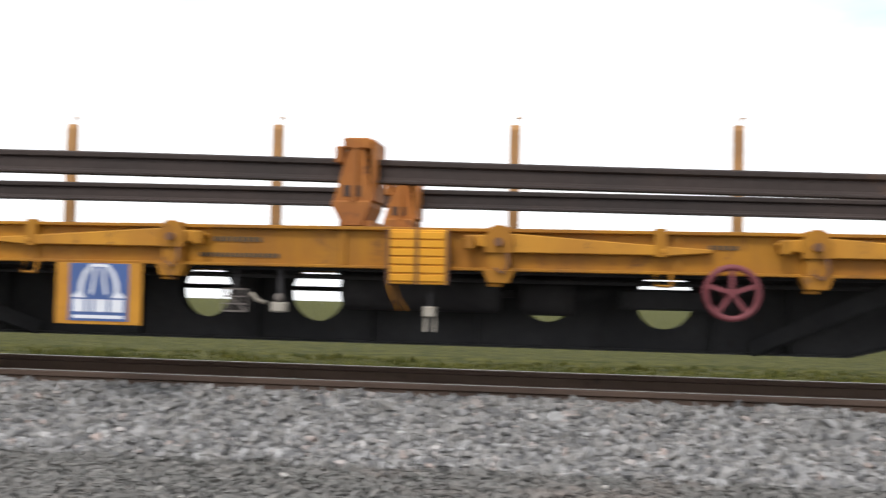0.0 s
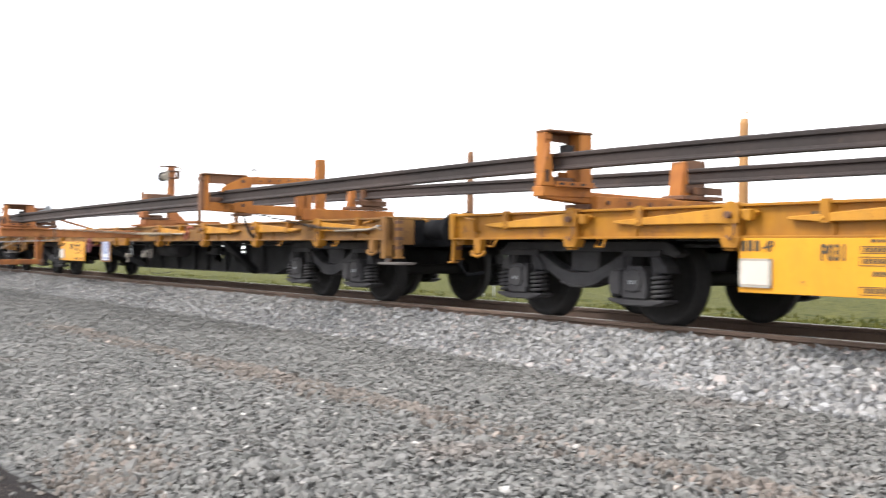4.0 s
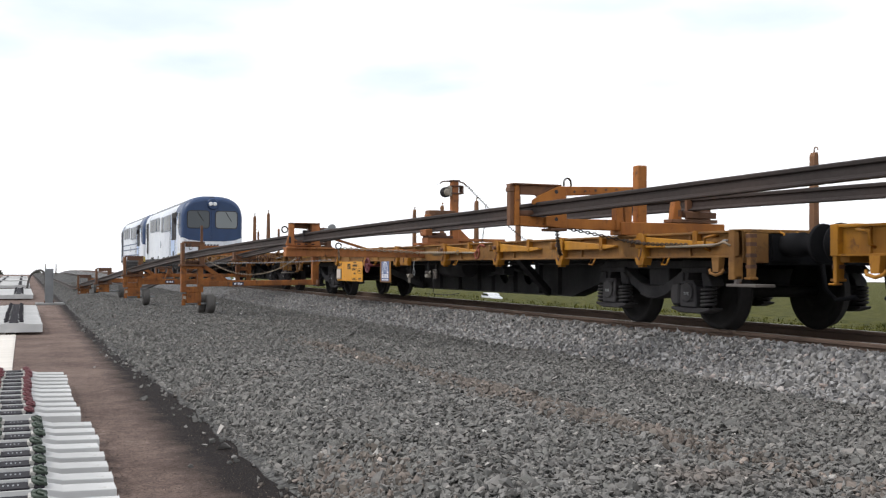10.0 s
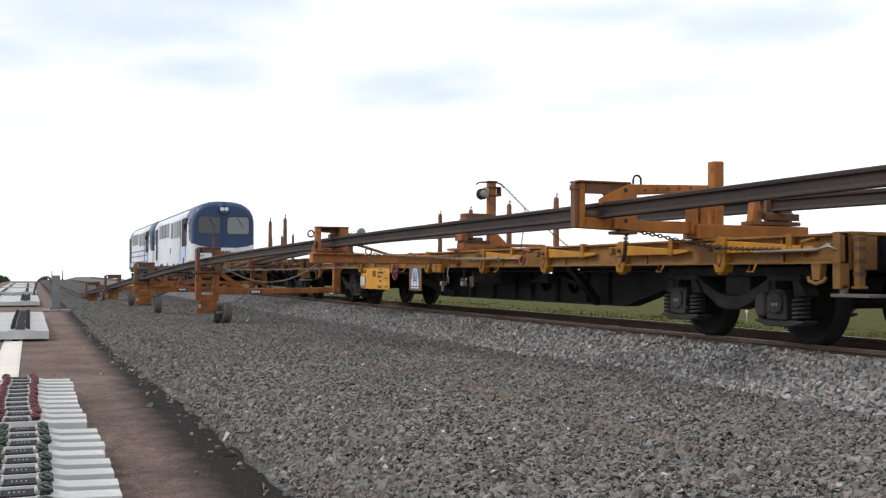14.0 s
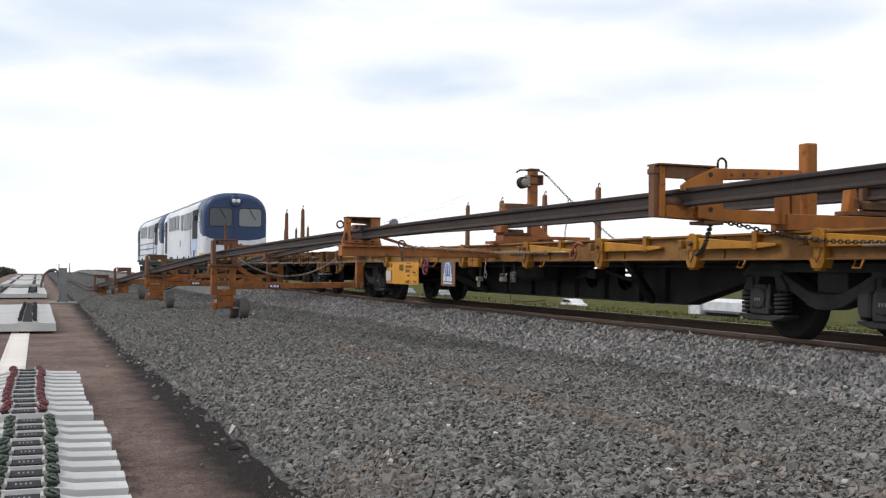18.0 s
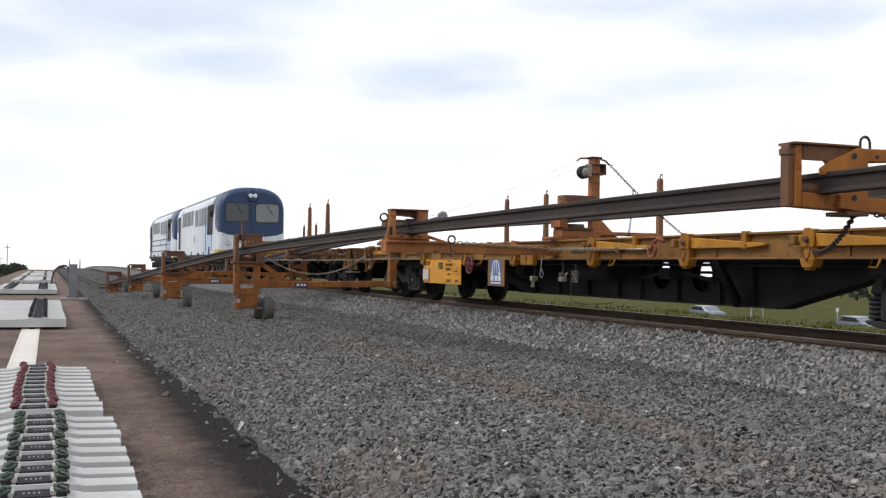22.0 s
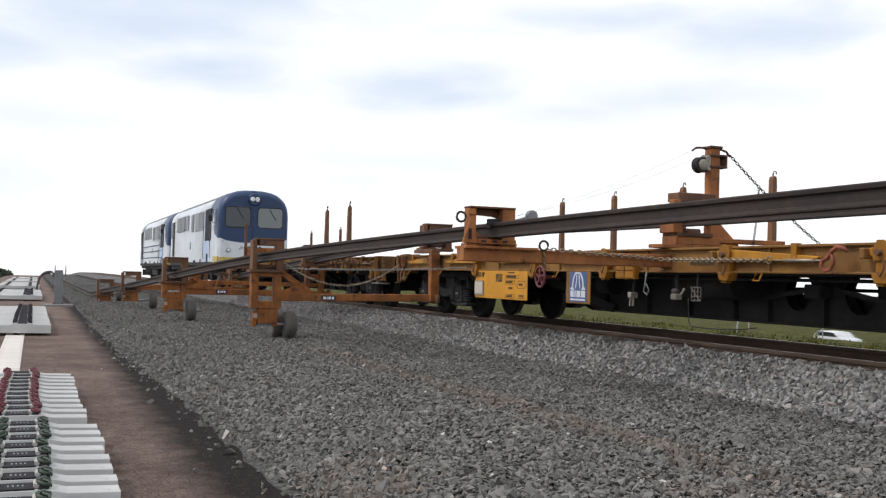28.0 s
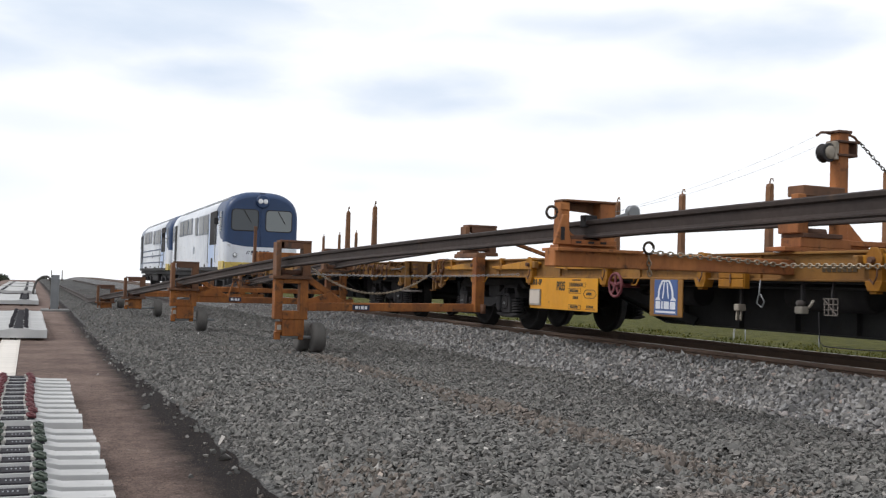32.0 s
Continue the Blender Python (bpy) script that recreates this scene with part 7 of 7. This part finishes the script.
def build_sleeper(colour, place):
    """A prestressed sleeper with a dished top, two rail seats, pads, insulators and sprung clips."""
    ob = thing("concrete_sleeper", place, f"new pale concrete sleeper with black rail pads and {colour} spring clips", "sleeper", "new sleepers beside the track")
    stations = ((-1.30, 0.175), (-1.00, 0.182), (-0.90, 0.205), (-0.56, 0.205), (-0.42, 0.175), (0, 0.165), (0.42, 0.175), (0.56, 0.205), (0.90, 0.205), (1.00, 0.182), (1.30, 0.175))
    bm = fresh()
    rings = [[bm.verts.new(p) for p in ((x, -0.14, 0), (x, -0.124, h - 0.11), (x, -0.102, h), (x, 0.102, h), (x, 0.124, h - 0.11), (x, 0.14, 0))] for x, h in stations]
    for u, v in zip(rings, rings[1:]):
        for i in range(6):
            bm.faces.new((u[i], u[(i + 1) % 6], v[(i + 1) % 6], v[i]))
    bm.faces.new(rings[0])
    bm.faces.new(rings[-1][::-1])
    part("sleeper_body", soften(bm, 0.004, 35), CONCRETE, ob)
    for s in (-1, 1):
        x = s * 0.715
        seat = part("rail_pad", soften(box(fresh(), x - 0.10, x + 0.10, -0.095, 0.095, 0.203, 0.216), 0.003), PAD, ob, "black rubber rail pad")
        bm = fresh()
        for k in range(4):
            box(bm, x - 0.05 + k * 0.027, x - 0.04 + k * 0.027, -0.02, 0.02, 0.216, 0.2175)
        part("moulded_mark", bm, GREYSTEEL, seat)
        for e in (-1, 1):
            c = x + e * 0.152
            part("angle_guide", soften(box(fresh(), c - 0.03, c + 0.03, -0.09, 0.09, 0.200, 0.222), 0.006), PAD, ob)
            part("insulator", soften(box(fresh(), x + e * 0.111 - 0.018, x + e * 0.111 + 0.018, -0.06, 0.06, 0.205, 0.238), 0.005), NYLON, ob, "pale plastic insulator")
            bm = fresh()
            for f in (-1, 1):
                tube(bm, [(c - e * 0.03, f * 0.012, 0.236), (c - e * 0.03, f * 0.05, 0.243), (c, f * 0.082, 0.235), (c + e * 0.035, f * 0.068, 0.226), (c + e * 0.03, f * 0.03, 0.240), (c - e * 0.01, f * 0.022, 0.250)], 0.014, 6)
            tube(bm, [(c - e * 0.01, -0.022, 0.250), (c - e * 0.03, 0, 0.248), (c - e * 0.01, 0.022, 0.250)], 0.014, 6)
            part("spring_clip", bm, CLIP_MAT[colour], ob)
            bm = rod(fresh(), (c, 0, 0.215), (c, 0, 0.268), 0.012, 8)
            rod(bm, (c, 0, 0.248), (c, 0, 0.262), 0.022, 6)
            part("screw", bm, CLIP_MAT[colour], ob)
    return ob


rng = random.Random(5)
ON_PATH = SOIL + 0.012
green = build_sleeper("green", (-0.755, 9.30, ON_PATH))
for i in range(1, 14):
    copy_thing(green, pose(-0.755 + rng.uniform(-0.015, 0.015) - i * 0.001, 9.30 - 0.384 * i + rng.uniform(-0.015, 0.015), ON_PATH, 0, 0, rng.uniform(-0.7, 0.7)))
red = build_sleeper("red", (-0.81, 9.93, ON_PATH))
for i in range(1, 11):
    copy_thing(red, pose(-0.81 + rng.uniform(-0.015, 0.015), 9.93 + 0.388 * i + rng.uniform(-0.015, 0.015), ON_PATH, 0, 0, rng.uniform(-0.7, 0.7)))
LAID = SOIL + 0.062
far_sleeper = thing("concrete_sleeper", (-0.92, 24.55, LAID), "pale concrete sleeper in a long row on timber battens", "sleeper", "new sleepers beside the track")
for child in green.children:
    kind_of = child.name.split(".")[0]
    if kind_of in ("sleeper_body", "rail_pad", "spring_clip"):
        ob = new(kind_of, child.data if kind_of != "spring_clip" else child.data.copy())
        if kind_of == "spring_clip":
            ob.data.materials[0] = PAD
        ob.parent = far_sleeper
plain = thing("concrete_sleeper", (-0.92, 72, LAID), "pale concrete sleeper in a far row on battens", "sleeper", "new sleepers beside the track")
for child in green.children:
    if child.name.split(".")[0] in ("sleeper_body", "rail_pad"):
        ob = new(child.name.split(".")[0], child.data)
        ob.parent = plain
for y0, n in ((24.55, 37), (49.0, 41), (72.0, 56), (96.0, 50), (118.0, 44)):
    for x in (-1.55, -0.30):
        batten = thing("timber_batten", (x, y0, SOIL), "long grey timber batten under a row of sleepers", "batten", "battens under the sleepers")
        part("plank", soften(box(fresh(), -0.06, 0.06, -0.1, 0.315 * n - 0.2, 0.0, 0.062), 0.006), PLANK, batten)
    for i in range(n):
        place = pose(-0.92 + rng.uniform(-0.02, 0.02), y0 + 0.315 * i, LAID, 0, 0, rng.uniform(-0.7, 0.7))
        if i == 0 and y0 < 25:
            far_sleeper.matrix_basis = place
        elif i == 0 and y0 == 72.0:
            plain.matrix_basis = place
        else:
            copy_thing(far_sleeper if y0 < 70 else plain, place)

# cable trough lids along the path
trough = thing("cable_trough", (-0.33, 0, SOIL), "white concrete cable trough lids set in the path", "cable trough", kind="structure")
lid = None
for i in range(60):
    y = 2.0 + i * 0.505
    if lid is None:
        bm = soften(box(fresh(), -0.19, 0.19, 0, 0.497, -0.02, 0.016), 0.006)
        for x in (-0.15, 0.15):
            box(bm, x - 0.012, x + 0.012, 0.03, 0.46, 0.016, 0.021)
        lid = part("trough_lid", bm, TROUGH, trough)
        lid.location.y = y
    else:
        ob = new("trough_lid", lid.data)
        ob.parent, ob.location.y = trough, y

# mast stub on its footing
mast = thing("mast_stub", (0.92, 43.0, SOIL), "short grey steel mast stub on a concrete footing", "post")
bm = soften(box(fresh(), -0.5, 0.55, -0.45, 0.45, -0.05, 0.08), 0.02)
part("footing", bm, DULLCONCRETE, mast)
bm = box(fresh(), -0.15, -0.13, -0.14, 0.14, 0.08, 1.40)
box(bm, 0.13, 0.15, -0.14, 0.14, 0.08, 1.40)
box(bm, -0.13, 0.13, -0.012, 0.012, 0.08, 1.40)
part("column", bm, GREYSTEEL, mast, "grey steel column of H section")
for k in range(4):
    a = math.pi / 4 + k * math.pi / 2
    part("anchor_bolt", rod(fresh(), (0.24 * math.cos(a), 0.24 * math.sin(a), 0.08), (0.24 * math.cos(a), 0.24 * math.sin(a), 0.16), 0.02, 8), RUSTY, mast)
hose = thing("drain_hose", (0.58, 62, SOIL), "black corrugated hose arching out of the ground", "hose")
part("hose", tube(fresh(), smoothed([(-0.42, 0, -0.2), (-0.36, 0, 0.5), (-0.2, 0, 1.0), (0.1, 0, 1.22), (0.38, 0, 1.22), (0.52, 0, 0.9), (0.55, 0, -0.1)], 0.1), 0.06, 8), RUBBER, hose)

# ------------------------------------------------------------------ the distance: fence posts, road, traffic, shrubs, poles
post = thing("fence_post", (55, 71.7, land(55, 71.7)), "thin pale concrete fence post with a bent top", "fence post")
part("shaft", tube(fresh(), [(0, 0, -0.2), (0, 0, 0.7), (0.03, -0.08, 1.0), (0.1, -0.34, 1.3), (0.2, -0.75, 1.42)], 0.075, 6), CONCRETE, post)
for y in (61.6, 70.2):
    post = thing("marker_post", (55, y, land(55, y)), "short grey marker post with a small round plate", "marker post", "marker posts along the road")
    part("shaft", rod(fresh(), (0, 0, -0.2), (0, 0, 1.05), 0.05, 6), GREYSTEEL, post)
    part("plate", rod(fresh(), (-0.02, 0, 1.2), (0.02, 0, 1.2), 0.17, 14), CONCRETE, post)
road_xs = [58.2, 60, 62, 64, 65.8]
sheet("road", road_xs, [-100, -50, *range(-40, 260, 10), 400, 900], lambda x, y: max(land(px, y) for px in (58.2, 60, 62, 64, 66)) + 0.12, TARMAC,
      "grey two-lane road beyond the railway", "road")


def build_car(name, y, x, colour, truck, label):
    z = max(land(px, y) for px in (58.2, 60, 62, 64, 66)) + 0.12
    ob = thing(name, (x, y, z), label, "truck" if truck else "car", "road traffic")
    if truck:
        part("trailer", soften(box(fresh(), -1.25, 1.25, -4.6, 3.9, 0.8, 2.15), 0.25), colour, ob)
        part("cab", soften(prism(fresh(), [(4.3, 0.5), (6.2, 0.5), (6.2, 1.25), (5.8, 2.0), (4.3, 2.05)], "x", -1.2, 1.2), 0.06), colour, ob)
        part("chassis", box(fresh(), -0.6, 0.6, -4.6, 6.0, 0.45, 0.78), GRIME, ob)
        wheels, r = ((-3.8, -2.6, 5.2), 0.5)
    else:
        part("car_body", soften(prism(fresh(), [(-1.75, 0.35), (1.75, 0.35), (1.8, 0.7), (1.65, 0.86), (0.95, 0.95), (0.4, 1.36), (-1.2, 1.4), (-1.7, 1.0), (-1.8, 0.9)], "x", -0.85, 0.85), 0.06), colour, ob)
        part("car_glass", soften(prism(fresh(), [(0.88, 0.96), (0.38, 1.31), (-1.15, 1.35), (-1.58, 0.98)], "x", -0.86, 0.86), 0.02), GLASS, ob)
        wheels, r = ((-1.1, 1.1), 0.3)
    for a in wheels:
        for s in (-1, 1):
            w = part("wheel", lathe(fresh(), [(-0.11, r * 0.6), (-0.1, r), (0.1, r), (0.11, r * 0.6)], "x", 18), RUBBER, ob)
            w.location = (s * (0.8 if not truck else 1.05), a, r)
    return ob, z


CARS = []          # (car, x, y at time t, t, speed along y, z)
for name, x, y0, t0, v, colour, truck, label in (
        ("white_car", 60.2, 107.1, 11.0, -23.4, CARWHITE, False, "small white car driving on the road"),
        ("white_truck", 63.8, 110.0, 19.0, 26.0, CARWHITE, True, "long white truck driving on the road"),
        ("white_car", 60.2, 84.5, 19.0, -25.8, CARWHITE, False, "small white car driving on the road"),
        ("silver_car", 60.2, 87.0, 21.0, -22.2, CARGREY, False, "small silver car driving on the road"),
        ("silver_car", 60.2, 85.2, 22.0, -21.3, CARGREY, False, "small silver car driving on the road"),
        ("white_car", 60.2, 77.9, 27.5, -24.5, CARWHITE, False, "small white car driving on the road"),
        ("white_car", 60.2, 123.7, 3.0, -22.2, CARWHITE, False, "small white car driving on the road")):
    ob, z = build_car(name, y0, x, colour, truck, label)
    CARS.append((ob, x, y0, t0, v, z))


def shrub(x, y, size, seed):
    """A low shrub: stems and a loose crown of many leaf clumps."""
    r = random.Random(seed)
    z = land(x, y)
    ob = thing("shrub", (x, y, z), "dark olive-green wild shrub at the field's edge", "shrub", "shrubs in the distance")
    bm = fresh()
    for k in range(5):
        a = r.uniform(0, 6.28)
        tube(bm, [(0, 0, -0.2), (0.25 * size * math.cos(a), 0.25 * size * math.sin(a), 0.35 * size), (0.5 * size * math.cos(a), 0.5 * size * math.sin(a), 0.7 * size)], 0.03 * size, 5)
    part("stems", bm, BARK, ob)
    bm = fresh()
    for k in range(420):
        a, e, q = r.uniform(0, 6.28), r.uniform(0, 1) ** 0.7, r.uniform(0.35, 1.0)
        lump = 1 + 0.35 * math.sin(3 * a + seed) + 0.2 * math.sin(7 * a)
        c = Vector((q * size * 0.75 * lump * math.cos(a) * (1 - 0.5 * e), q * size * 0.75 * lump * math.sin(a) * (1 - 0.5 * e), size * (0.15 + 0.85 * e * (0.75 + 0.25 * math.sin(5 * a)))))
        d = 0.13 * size * r.uniform(0.5, 1.2)
        t = Euler((r.uniform(0, 6), r.uniform(0, 6), r.uniform(0, 6))).to_matrix()
        vs = [bm.verts.new(c + t @ Vector(p)) for p in ((-d, 0, 0), (0, -d * 0.6, d * 0.15), (d, 0, 0), (0, d * 0.6, -d * 0.1))]
        bm.faces.new(vs)
    part("crown", bm, HAZYLEAF, ob)
    return ob


rng = random.Random(8)
for i in range(22):
    y = rng.uniform(170, 240)
    x = -3.6 - rng.uniform(0, 1) * 22
    shrub(x, y, rng.uniform(0.30, 0.75) - 0.65 - land(x, y), i)
shrub(2.4, 212, 1.5, 91)
for i in range(14):
    y = rng.uniform(60, 500)
    shrub(150 + rng.uniform(0, 260), y, rng.uniform(3.5, 7.5), 40 + i)
for x, y, h in ((-7.2, 210, 6.5), (-13, 330, 10), (2.7, 150, 1.75), (4.06, 150, 1.8)):
    z = land(x, y)
    pole = thing("pole", (x, y, z), "thin dark pole far off beside the line", "pole", "poles in the distance")
    part("shaft", rod(fresh(), (0, 0, -0.3), (0, 0, h), 0.09, 8, 0.05), BARK, pole)
    if h > 3:
        part("crossarm", box(fresh(), -0.5, 0.5, -0.05, 0.05, h - 0.6, h - 0.5), BARK, pole)
for x, y, w, h in ((-26, 420, 12, 3.2), (-40, 470, 16, 3.6)):
    z = land(x, y)
    ob = thing("farm_building", (x, y, z), "low white farm building on the horizon", "building", "farm buildings in the distance")
    wall = part("wall", box(fresh(), -w / 2, w / 2, -4, 4, -0.5, h), WALLWHITE, ob)
    part("roof", prism(fresh(), [(-w / 2 - 0.3, h), (w / 2 + 0.3, h), (0, h + 1.4)], "y", -4.3, 4.3), RUSTY, ob)
    for k in range(3):
        part("window", box(fresh(), -w / 3 + k * w / 3 - 0.5, -w / 3 + k * w / 3 + 0.5, -4.02, -3.98, 1.2, 2.4), GLASS, wall)


# ------------------------------------------------------------------ what moves
def motions():
    times = [i * 0.5 for i in range(65)]
    run = [(t, travelled(t)) for t in times]
    for ob, x, y in CARRIED:
        walk(ob, [(t, pose(x, y - s, 0)) for t, s in run])
    for ob, x, y, z, r in TURNING:
        walk(ob, [(t, pose(x, y, z, math.degrees(s / r))) for t, s in run])
    for ob, x, y0, t0, v, z in CARS:
        walk(ob, [(t, pose(x, y0 + v * (t - t0), z, 0, 0, 0 if v > 0 else 180)) for t in (0, 8, 16, 24, 32)])


motions()
